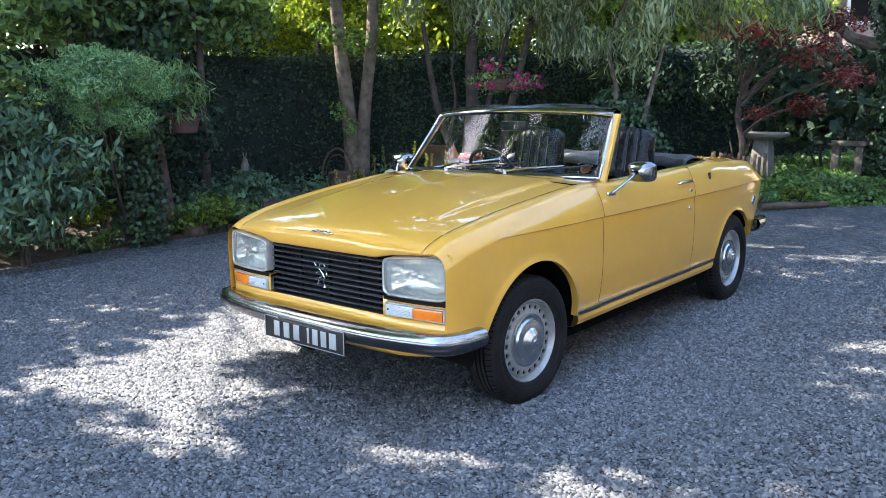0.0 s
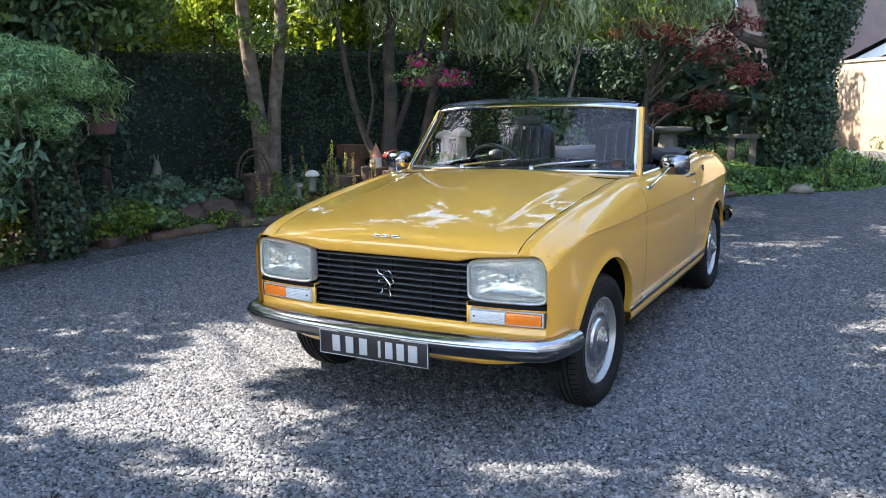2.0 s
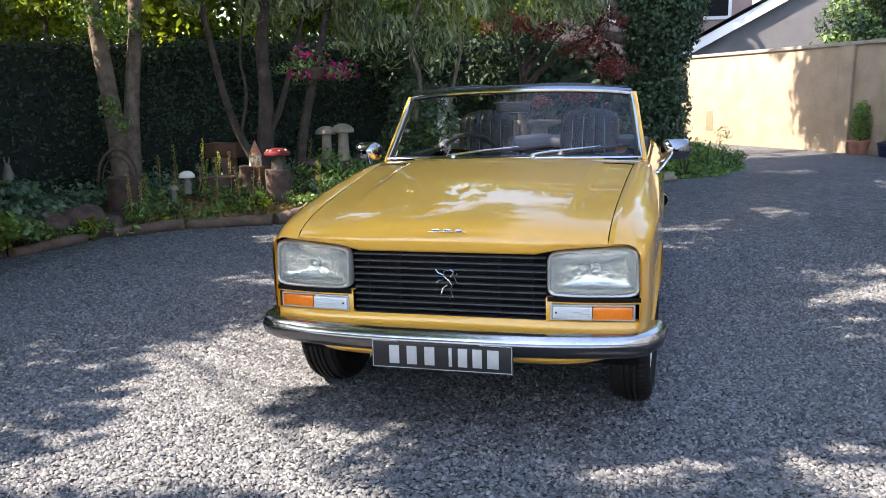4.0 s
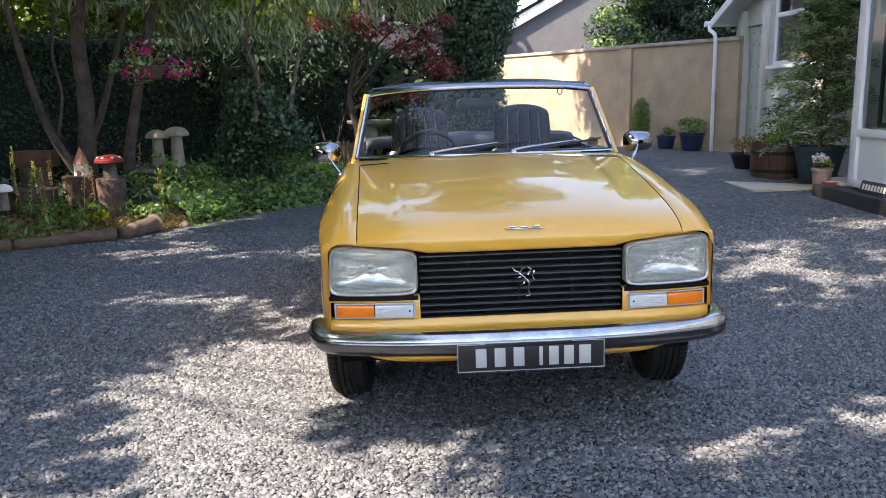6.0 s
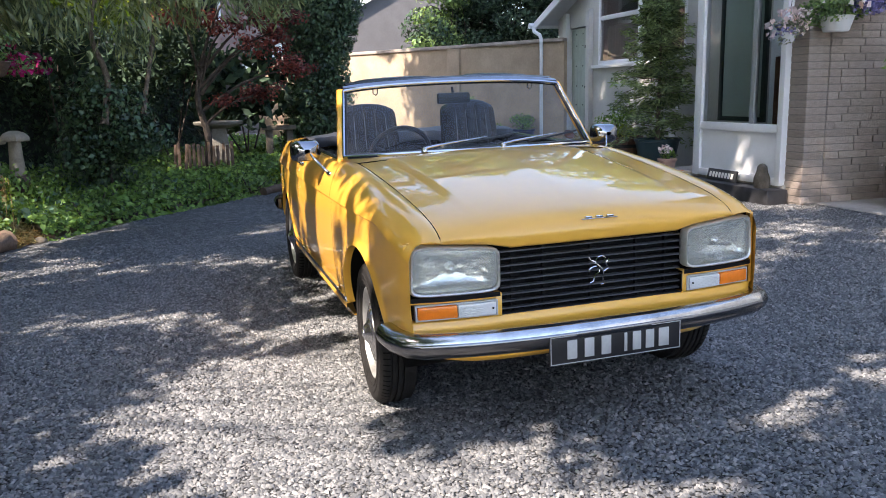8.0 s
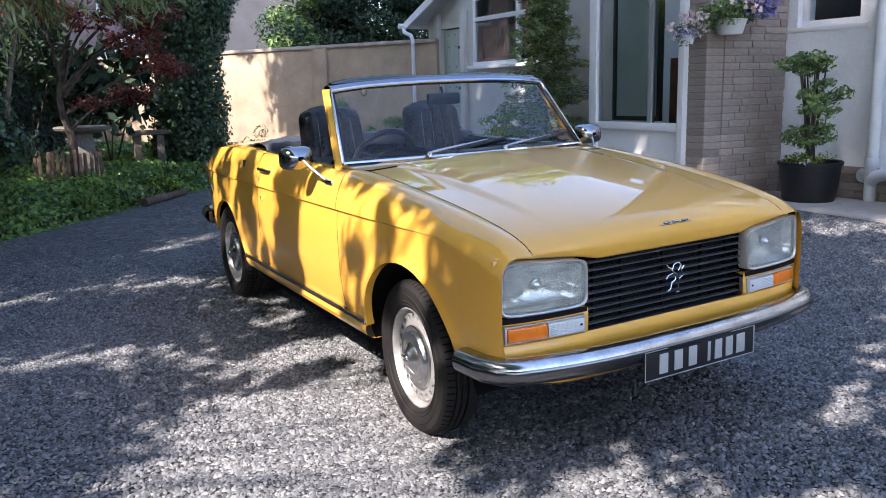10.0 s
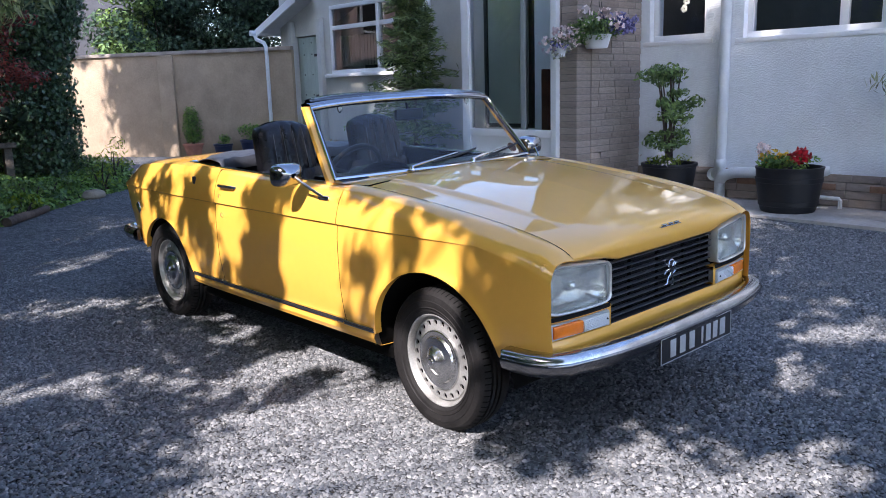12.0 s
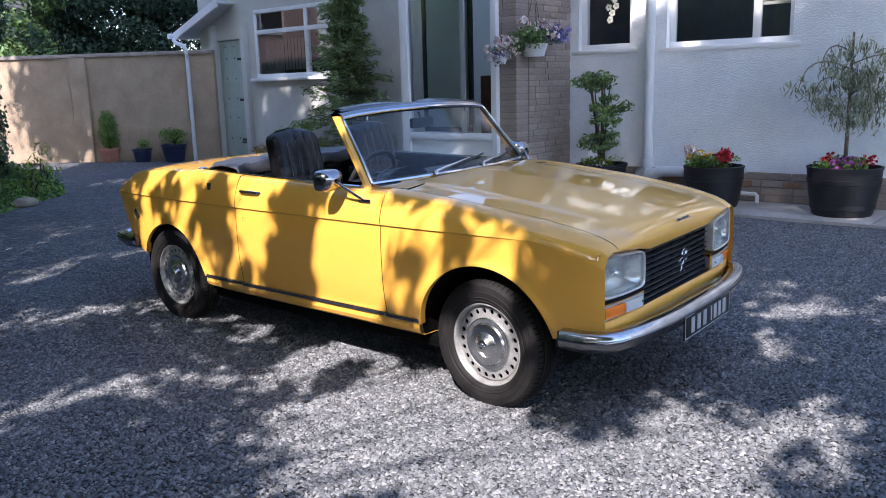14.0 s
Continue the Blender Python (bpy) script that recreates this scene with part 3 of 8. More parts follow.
for p in rows[0]:
    u = abs(p[0]) / 0.62
    zl = 0.738 if abs(p[0]) < 0.375 else 0.738 + 0.015 * min(1, (abs(p[0]) - 0.375) / 0.03) + 0.027 * max(0, abs(p[0]) - 0.396) / 0.326
    lip.append((p[0], -0.012 + 0.02 * min(1, u) ** 3, min(zl, p[2] - 0.003)))
back = [(p[0], 0.05, p[2] + 0.002) for p in lip]
mid = [(p[0], -0.020 + 0.012 * min(1, abs(p[0]) / 0.62) ** 3, p[2] + 0.010) for p in lip]
grid("bonnet", [[swept(p) for p in r] for r in [back, lip, mid] + rows], PAINT, car, sharp=80)

# cowl in front of the windscreen, with its row of slots
rows = []
for u in np.linspace(-1, 1, 25):
    bow = 0.075 * (1 - u * u)
    rows.append([(u * 0.66, 1.138 + bow * 0.9, 0.983 + 0.012 * (1 - u * u)), (u * 0.70, 1.25 + bow * 0.4, 0.987 + 0.014 * (1 - u * u)), (u * 0.715, 1.40 - bow, 0.988 + 0.012 * (1 - u * u))])
cowl = grid("cowl", rows, PAINT, car)
for k in range(56):
    u = (k - 27.5) / 27.5 * 0.46
    if -0.035 < u < 0.0:
        continue
    bm = bmesh.new()
    yv = 1.232 + 0.03 * (1 - u * u / 0.4)
    bm_box(bm, u - 0.0035, u + 0.0035, yv - 0.009, yv + 0.009, 0.970, 0.9868 + 0.0135 * (1 - (u / 0.7) ** 2))
    part("vent_slot", bm, GRILLEBLACK, cowl)
for s in (-1, 1):
    rows = []
    for y in np.linspace(1.20, 1.46, 6):
        xe, ze = top_edge(min(y, 1.3))
        rows.append([(s * xe, y, ze - 0.004), (s * (xe - 0.03), y, ze + 0.012), (s * 0.655, y, 0.986)])
    shell("scuttle_corner", rows, s)

# nose: backing, apron, lamp surrounds
box("nose_backing", -0.70, 0.70, 0.092, 0.110, 0.40, 0.775, GRILLEBLACK, car, 0)


def nose_strip(name, xs, z0, z1, depth=0.0, lift=0.0):
    rows = []
    for x in xs:
        y = nose_y(x) - 0.004
        zz0, zz1 = (z0(x), z1(x)) if callable(z0) else (z0, z1)
        rows.append([(x, y + 0.05, zz1 - 0.001), (x, y + 0.004, zz1), (x, y, zz1 - 0.004), (x, y, zz0 + 0.004), (x, y + 0.004, zz0), (x, y + 0.05, zz0 + 0.001)])
    return grid(name, rows, PAINT, car, sharp=60)


nose_strip("front_apron", np.linspace(-0.735, 0.735, 41), 0.405, 0.484)
for s in (-1, 1):
    a = [s * x for x in np.linspace(0.388, 0.412, 4)]
    nose_strip("nose_pillar", a if s > 0 else a[::-1], 0.478, 0.572)
    a = [s * x for x in np.linspace(0.730, 0.746, 4)]
    nose_strip("nose_pillar", a if s > 0 else a[::-1], 0.478, 0.775)
    a = [s * x for x in np.linspace(0.40, 0.735, 12)]
    nose_strip("lamp_strip", a if s > 0 else a[::-1], 0.551, 0.565)
    a = [s * x for x in np.linspace(0.385, 0.735, 14)]
    nose_strip("brow", a if s > 0 else a[::-1], lambda x: 0.755 + 0.022 * (abs(x) - 0.385) / 0.33, lambda x: 0.782)
rows = []
for u in np.linspace(-1, 1, 31):
    x = u * 0.62
    y = 0.02 + 0.13 * abs(u) ** 6
    rows.append([(x, y + 0.0, 0.41), (x, y - 0.035, 0.375), (x, y - 0.035, 0.325), (x, y - 0.015, 0.307), (x, y + 0.10, 0.302)])
grid("valance", rows, PAINT, car)

# grille: slats and a plain emblem
box("grille_frame", -0.388, 0.388, 0.0, 0.05, 0.478, 0.486, TRIMBLACK, car, 0.002)
for k in range(9):
    z = 0.503 + k * 0.0272
    bm = bmesh.new()
    bm_box(bm, -0.386, 0.386, 0.012, 0.030, z - 0.0028, z + 0.0028, 0.0015)
    bmesh.ops.rotate(bm, cent=(0, 0.02, z), matrix=Matrix.Rotation(radians(8), 3, "X"), verts=bm.verts)
    part("grille_slat", bm, SLATGREY, car)
for x in (-0.2, 0.0, 0.2, -0.33, 0.33):
    box("grille_stay", x - 0.005, x + 0.005, 0.032, 0.048, 0.488, 0.736, GRILLEBLACK, car, 0)
strokes = [[(0.012, 0.05), (-0.005, 0.045), (-0.012, 0.025), (0.004, 0.01), (0.002, -0.012), (-0.012, -0.02), (-0.018, -0.045), (-0.03, -0.05)],
           [(0.004, 0.012), (0.018, -0.012), (0.014, -0.035), (0.02, -0.058), (0.008, -0.06)],
           [(-0.01, 0.028), (-0.028, 0.036), (-0.036, 0.05)], [(-0.008, 0.012), (-0.026, 0.008), (-0.036, -0.004)],
           [(0.012, 0.05), (0.024, 0.04), (0.014, 0.02)], [(0.016, -0.012), (0.034, 0.0), (0.026, 0.02), (0.036, 0.035)]]
em = None
for st in strokes:
    p = tube("emblem" if em is None else "emblem_stroke", [(x * 1.2 + 0.006, -0.018, 0.622 + z * 1.02) for x, z in st], 0.0031, CHROME, car if em is None else em, 6, "chrome heraldic outline badge")
    em = em or p
# bonnet badge: plain bars
bm = bmesh.new()
bm_box(bm, -0.062, 0.088, -0.0165, -0.006, 0.8175, 0.8205, 0.001)
badge = part("bonnet_badge", bm, CHROME, car, "small chrome model badge")
for k in range(3):
    x = -0.032 + k * 0.045
    box("digit_bar", x - 0.015, x + 0.013, -0.017, -0.006, 0.8215, 0.829, CHROME, badge, 0.002)


def headlamp(s):
    """A trapezoid lamp: silver reflector bowl, bulb shield, ribbed glass with a bright rim."""
    def corner(u, v):
        x = 0.394 + u * 0.330 + 0.012 * u * (1 - v)
        zt = 0.746 + 0.027 * u
        zb = 0.579
        return x, nose_y(x), zb + v * (zt - zb)
    n = 10

    def ring(m, off, wide=0.5):
        pts = []
        for (u0, v0), (u1, v1) in (((0, 0), (1, 0)), ((1, 0), (1, 1)), ((1, 1), (0, 1)), ((0, 1), (0, 0))):
            for k in range(n):
                t = k / n
                u, v = u0 + (u1 - u0) * t, v0 + (v1 - v0) * t
                # rounded corners and margin
                cu, cv = u - 0.5, v - 0.5
                q = (abs(cu * 2) ** 8 + abs(cv * 2) ** 8) ** (1 / 8)
                cu, cv = cu / q, cv / q
                u, v = 0.5 + cu * (1 - m * wide), 0.5 + cv * (1 - m)
                x, y, z = corner(u, v)
                pts.append((s * x, y + off, z))
        return pts
    rim_rows = [ring(0.0, 0.03), ring(0.0, -0.010), ring(0.05, -0.016), ring(0.12, -0.010), ring(0.14, 0.012)]
    rim_rows = [r + r[:1] for r in rim_rows]
    lamp = grid("headlamp", rim_rows, LAMPRIM, car, "rectangular headlamp with clear ribbed glass")
    bowl = [ring(0.13, 0.004), ring(0.2, 0.022, 0.7), ring(0.35, 0.034, 0.9), ring(0.55, 0.043, 1.0), ring(0.78, 0.048, 1.05), ring(0.94, 0.049, 1.04)]
    bowl = [r + r[:1] for r in bowl]
    grid("reflector", bowl, LAMPSILVER, lamp, sharp=70)
    cx, cy, cz = corner(0.52, 0.5)
    sh = lathe("bulb_shield", [(0.0, 0.010), (0.010, 0.008), (0.018, 0.0), (0.019, -0.012)], LAMPSILVER, lamp, 20, "z", (0, 0, 0))
    sh.matrix_basis = pose(s * cx, cy + 0.03, cz, 90, 0, 0)
    rows = []
    for u in np.linspace(0.03, 0.97, 61):
        col = []
        for v in np.linspace(0.05, 0.95, 9):
            x, y, z = corner(u, v)
            col.append((s * x, y - 0.010 - 0.008 * (1 - (2 * u - 1) ** 2) * (1 - (2 * v - 1) ** 2) - 0.0012 * math.sin(u * 75) * max(0, 1 - v * 1.6), z))
        rows.append(col)
    g = grid("lamp_glass", rows if s < 0 else rows[::-1], LENS, lamp)
    # dark gap below the lamp
    rows = []
    for u in np.linspace(0.0, 1.0, 13):
        x, y, z = corner(u, 0.0)
        rows.append([(s * x, y - 0.0065, z - 0.002), (s * x, y - 0.0065, z - 0.020), (s * x, y + 0.02, z - 0.020)])
    grid("lamp_gap", rows if s > 0 else rows[::-1], GRILLEBLACK, lamp)
    for k in range(12):
        u = 0.10 + k * 0.073
        xa, ya, za = corner(u, 0.08)
        xb, yb, zb = corner(u, 0.30)
        tube("lens_flute", [(s * xa, ya - 0.012, za), (s * xb, yb - 0.015, zb)], 0.0011, LENS, g, 5)
    # indicator below
    ind = empty("indicator")
    ind.parent = car
    for x0, x1, z0, z1 in ((0.406, 0.716, 0.489, 0.4945), (0.406, 0.716, 0.5435, 0.549), (0.406, 0.413, 0.4945, 0.5435), (0.709, 0.716, 0.4945, 0.5435)):
        bm = bmesh.new()
        xa, xb = sorted((s * x0, s * x1))
        bm_box(bm, xa, xb, -0.011, 0.03, z0, z1, 0.002)
        for v in bm.verts:
            v.co.y += nose_y(v.co.x)
        part("bezel", bm, PLATESILVER, ind)
    for name, u0, u1, m in (("white_lens", 0.414, 0.561, WHITELENS), ("amber_lens", 0.563, 0.708, AMBER)):
        bm = bmesh.new()
        xa, xb = sorted((s * u0, s * u1))
        bm_box(bm, xa, xb, -0.016, 0.03, 0.4955, 0.5425, 0.006)
        for v in bm.verts:
            v.co.y += nose_y(v.co.x)
        lens = part(name, bm, m, ind)
        for k in range(6):
            z = 0.501 + k * 0.0066
            if nose_y(xb) < 0.01 and nose_y(xa) < 0.01:
                box("lens_rib", xa + 0.008, xb - 0.008, -0.0172 + nose_y((xa + xb) / 2), -0.012 + nose_y((xa + xb) / 2), z, z + 0.0025, m, lens, 0)
    xr = s * 0.428
    bm = bmesh.new()
    bmesh.ops.create_cone(bm, cap_ends=True, segments=10, radius1=0.004, radius2=0.004, depth=0.006, matrix=pose(xr, -0.017, 0.52, 90, 0, 0))
    part("screw", bm, TRIMBLACK, ind)


for s in (-1, 1):
    headlamp(s)


def bumper_line(front):
    pts = []
    if front:
        for u in np.linspace(-1, 1, 45):
            a = abs(u)
            x = 0.815 * (1 - (1 - a) ** 1.0) if a < 0.86 else 0.7009 + 0.098 * math.sin((a - 0.86) / 0.14 * math.pi / 2) ** 0.9
            y = -0.115 + 0.075 * (a / 0.86) ** 3 if a < 0.86 else -0.040 + 0.215 * ((a - 0.86) / 0.14) ** 1.8
            pts.append((math.copysign(x, u), y))
    else:
        for u in np.linspace(-1, 1, 45):
            a = abs(u)
            x = 0.80 * a / 0.88 * 0.93 if a < 0.88 else 0.744 + 0.055 * math.sin((a - 0.88) / 0.12 * math.pi / 2)
            y = 3.80 - 0.03 * (a / 0.88) ** 3 if a < 0.88 else 3.77 - 0.27 * ((a - 0.88) / 0.12) ** 1.6
            pts.append((math.copysign(x, u), y))
    return pts


def bumper(front, z):
    line = bumper_line(front)

    def skin(name, prof, m, parent, label=""):
        rows = []
        for i, (x, y) in enumerate(line):
            x0, y0 = line[max(0, i - 1)]
            x1, y1 = line[min(len(line) - 1, i + 1)]
            d = Vector((x1 - x0, y1 - y0)).normalized()
            nx, ny = (d.y, -d.x) if front else (-d.y, d.x)
            rows.append([(x + nx * o, y + ny * o, z + hgt) for o, hgt in prof])
        return grid(name, rows, m, parent, label, sharp=50)
    b = skin("front_bumper" if front else "rear_bumper", [(-0.045, 0.030), (-0.03, 0.043), (-0.008, 0.046), (0.012, 0.043), (0.025, 0.036), (0.031, 0.024), (0.033, 0.017)], WORNCHROME, car, "bright chrome bumper blade with a turned-under lower face")
    # same chrome blade; the dark ground it mirrors is put into this colour
    skin("lower_face", [(0.033, 0.017), (0.037, 0.012), (0.036, 0.0), (0.030, -0.018), (0.021, -0.031), (0.008, -0.040)], REFLECTDARK, b)
    skin("lower_lip", [(0.008, -0.040), (0.004, -0.044), (-0.010, -0.050), (-0.04, -0.046)], DULLCHROME if front else TRIMBLACK, b)
    for e in (0, -1):
        x, y = line[e]
        bm = bmesh.new()
        bm_box(bm, x - 0.012, x + 0.012, y - 0.004, y + 0.016 if front else y + 0.004, z - 0.035, z + 0.036, 0.005)
        part("end_cap", bm, TRIMBLACK, b)
    return b


bumper(True, 0.412)
bumper(False, 0.505)
# number plate: the characters are plain bars
plate = box("number_plate", -0.275, 0.275, -0.166, -0.158, 0.300, 0.410, PLATEBLACK, car, 0.003, "black plate with raised silver bars, silver edge")
for a, b, c, d in ((-0.272, 0.272, 0.302, 0.3045), (-0.272, 0.272, 0.4055, 0.408), (-0.272, -0.2695, 0.302, 0.408), (0.2695, 0.272, 0.302, 0.408)):
    box("edge_strip", a, b, -0.1685, -0.165, c, d, PLATESILVER, plate, 0)
for x0, x1 in ((-0.205, -0.165), (-0.135, -0.095), (-0.065, -0.025), (0.03, 0.043), (0.066, 0.102), (0.122, 0.158), (0.178, 0.222)):
    box("plate_bar", x0, x1, -0.169, -0.165, 0.318, 0.390, PLATESILVER, plate, 0.002)

plate.location = (0.012, 0.018, 0.010)


# ---- wheels
def wheel(s, y, steer=0.0):
    w = empty("wheel", pose(s * 0.698, y, HUB_Z + (REAR_LIFT if y > 2 else 0), 0, 0, steer if s < 0 else 180 + steer))
    w.parent = car
    # local: the outer face looks along -x
    prof = [(0.190, -0.055), (0.197, -0.064), (0.206, -0.072), (0.2135, -0.0765), (0.2145, -0.0745), (0.245, -0.084), (0.258, -0.0845), (0.2595, -0.0825), (0.284, -0.079), (0.298, -0.068), (0.305, -0.056)]
    for i, q in enumerate((-0.048, -0.039, -0.038, -0.030, -0.029, -0.015, -0.014, -0.006, -0.005, 0.010, 0.011, 0.019, 0.020, 0.034, 0.035, 0.048)):
        prof.append((0.298 if i % 4 in (2, 3) else 0.308, q))
    prof += [(0.299, 0.068), (0.275, 0.082), (0.22, 0.078), (0.19, 0.05)]
    t = lathe("tyre", prof, RUBBER, w, 64, "x", sharp=25)
    ring = lathe("sidewall_ring", [(0.226, -0.0785), (0.229, -0.0825), (0.232, -0.0800)], RUBBER, t, 64, "x")
    # notches round the outer shoulder of the tread
    verts, faces = [], []
    for k in range(72):
        a = 2 * math.pi * k / 72
        for r, q, da in ((0.3086, -0.048, 0.009), (0.3086, -0.039, 0.009), (0.2995, -0.0676, 0.009)):
            for e in (-1, 1):
                verts.append((q, r * math.cos(a + e * da), r * math.sin(a + e * da)))
        b = k * 6
        faces += [(b, b + 1, b + 3, b + 2), (b, b + 4, b + 5, b + 1)]
    tagged(obj("tread_notches", verts, faces, DARK, t, False), kind="stuff")
    # steel rim with a ring of vent holes
    rim = lathe("rim", [(0.198, -0.052), (0.201, -0.060), (0.199, -0.066), (0.194, -0.067), (0.190, -0.060), (0.1865, -0.040), (0.182, -0.034), (0.178, -0.036), (0.174, -0.0455)], WHEELSILVER, w, 64, "x", sharp=30)
    n = 22
    verts, faces = [], []
    r0, r1, rc = 0.128, 0.174, 0.1585
    hr, ht = 0.0125, 0.0125
    m = 16
    for k in range(n):
        a0 = 2 * math.pi * k / n
        da = 2 * math.pi / n
        base = len(verts)
        outer, hole = [], []
        for j in range(m):
            th = 2 * math.pi * j / m
            ct, st = math.cos(th), math.sin(th)
            q = max(abs(ct), abs(st))
            ang = a0 + da * 0.5 * (ct / q)
            rad = (r0 + r1) / 2 + (r1 - r0) / 2 * (st / q)
            outer.append((rad, ang))
            hole.append((rc + hr * st, a0 + ht * ct / rc))
        for rad, ang in outer:
            verts.append((-0.0455 - 0.10 * max(0, 0.150 - rad), rad * math.cos(ang), rad * math.sin(ang)))
        for rad, ang in hole:
            verts.append((-0.0455 - 0.10 * max(0, 0.150 - rad), rad * math.cos(ang), rad * math.sin(ang)))
        for rad, ang in hole:
            verts.append((-0.036, rad * math.cos(ang), rad * math.sin(ang)))
        for j in range(m):
            j2 = (j + 1) % m
            faces.append((base + j, base + j2, base + m + j2, base + m + j))
            faces.append((base + m + j, base + m + j2, base + 2 * m + j2, base + 2 * m + j))
    obj("vent_ring", verts, faces, WHEELSILVER, rim, True, sharp=30)
    lathe("brake_drum", [(0.19, -0.02), (0.0, -0.022)], DARK, w, 32, "x")
    lathe("inner_rim", [(0.196, -0.05), (0.185, 0.0), (0.185, 0.06)], DARK, w, 32, "x")
    cap = lathe("hub_cap", [(0.1285, -0.0475), (0.1265, -0.056), (0.122, -0.058), (0.104, -0.056), (0.101, -0.060), (0.097, -0.066), (0.088, -0.068), (0.062, -0.070), (0.058, -0.074), (0.046, -0.080), (0.030, -0.094), (0.018, -0.097), (0.017, -0.099), (0.0, -0.099)], DULLCHROME, w, 48, "x", sharp=22, label="domed chrome hub cap")
    lathe("cap_boss", [(0.016, -0.095), (0.015, -0.101), (0.011, -0.103), (0.0, -0.101)], CHROME, cap, 20, "x")
    return w


for s in (-1, 1):
    wheel(s, FRONT_AXLE, -3.0)
    wheel(s, REAR_AXLE)

# ---- windscreen
WS_B, WS_T = (0.690, 1.365, 0.998), (0.622, 1.632, 1.335)


def ws_point(u, v, off=0.0):
    """u across, v up; bowed forwards in the middle."""
    hx = WS_B[0] + (WS_T[0] - WS_B[0]) * v
    y = WS_B[1] + (WS_T[1] - WS_B[1]) * v - (0.095 - 0.03 * v) * (1 - u * u)
    z = WS_B[2] + (WS_T[2] - WS_B[2]) * v + (0.006 + 0.014 * v) * (1 - u * u)
    return Vector((u * hx, y - off, z))


US = np.linspace(-1, 1, 25)
screen = grid("windscreen", [[ws_point(u * 0.985, v) for v in np.linspace(0.02, 0.965, 8)] for u in US[::-1]], GLASS, car, "curved laminated windscreen glass")
screen.visible_shadow = False
loop = [ws_point(u, 0.0) for u in US] + [ws_point(1, v) for v in np.linspace(0.1, 0.92, 8)] + [ws_point(u, 1.0 - 0.03 * u ** 6) for u in US[::-1]] + [ws_point(-1, v) for v in np.linspace(0.92, 0.1, 8)]
loop.append(loop[0])
tube("screen_trim", [p + Vector((0, -0.010, 0.0)) for p in loop], 0.0095, CHROME, car, 8, cap=False, label="bright metal windscreen trim")
tube("screen_seal", [Vector((p.x * 0.978, p.y - 0.004, 1.166 + (p.z - 1.166) * 0.955)) for p in loop], 0.007, TRIMBLACK, car, 6, cap=False)
for s in (-1, 1):
    rows = []
    for v in np.linspace(-0.06, 1.0, 12):
        p = ws_point(s, v)
        rows.append([p + Vector((s * 0.004, -0.006, 0)), p + Vector((s * 0.026, 0.006, 0)), p + Vector((s * 0.028, 0.030, 0)), p + Vector((s * 0.004, 0.045, 0)), p + Vector((-s * 0.016, 0.03, 0)), p + Vector((-s * 0.012, 0.004, 0))])
    grid("screen_pillar", rows if s > 0 else [r[::-1] for r in rows], PAINT, car)
rows = []
for u in US:
    p = ws_point(u, 1.0)
    e = 0.006 * u ** 8
    rows.append([p + Vector((0, -0.008, -0.016)), p + Vector((0, -0.012, 0.006)), p + Vector((0, 0.0, 0.020 - e)), p + Vector((0, 0.035, 0.026 - e)), p + Vector((0, 0.07, 0.012)), p + Vector((0, 0.05, -0.014)), p + Vector((0, 0.0, -0.016))])
grid("header_rail", rows, MIRRORSHELL, car, "metal header rail with a dark top pad")
rows = []
for u in US * 0.97:
    p = ws_point(u, 1.0)
    rows.append([p + Vector((0, 0.012, 0.022)), p + Vector((0, 0.03, 0.031)), p + Vector((0, 0.06, 0.028)), p + Vector((0, 0.078, 0.012))])
grid("header_pad", rows, VINYL, car)
for a, b in ((-0.56, -0.13), (0.05, 0.47)):
    rows = []
    for x in np.linspace(a, b, 9):
        p = ws_point(x / 0.622, 1.0)
        k = math.sin(math.pi * (x - a) / (b - a)) ** 0.35
        rows.append([p + Vector((0, 0.028, 0.026)), p + Vector((0, 0.045, 0.032 + 0.006 * k)), p + Vector((0, 0.13, 0.030 + 0.014 * k)), p + Vector((0, 0.145, 0.024 + 0.010 * k)), p + Vector((0, 0.05, 0.020))])
    grid("sun_visor", rows, VINYL, car, "black vinyl sun visor folded up over the header")
# interior mirror
tube("mirror_stem", [(-0.02, 1.60, 1.325), (-0.02, 1.585, 1.285)], 0.007, TRIMBLACK, car)
bm = bmesh.new()
bm_box(bm, -0.115, 0.075, 1.565, 1.595, 1.235, 1.295, 0.014)
part("rear_view_mirror", bm, TRIMBLACK, car)
bm = bmesh.new()
bm_box(bm, -0.105, 0.065, 1.594, 1.5975, 1.243, 1.287, 0.001)
part("mirror_glass", bm, CHROME, car)
# tax disc and latch hooks
d = lathe("tax_disc", [(0.0, -0.002), (0.030, -0.002), (0.030, 0.002), (0.0, 0.002)], WOODBROWN, car, 20)
d.matrix_basis = Matrix.Translation(ws_point(0.86, 0.13) + Vector((0, 0.012, 0))) @ pose(0, 0, 0, 52, 0, 0)
for u in (-0.72, 0.72):
    p = ws_point(u, 0.955) + Vector((0, 0.025, 0))
    tube("latch_hook", [p + Vector((-0.012, 0, 0.0)), p + Vector((-0.012, 0, -0.022)), p + Vector((0, 0, -0.032)), p + Vector((0.012, 0, -0.022)), p + Vector((0.012, 0, 0))], 0.0035, DULLCHROME, car, 6)
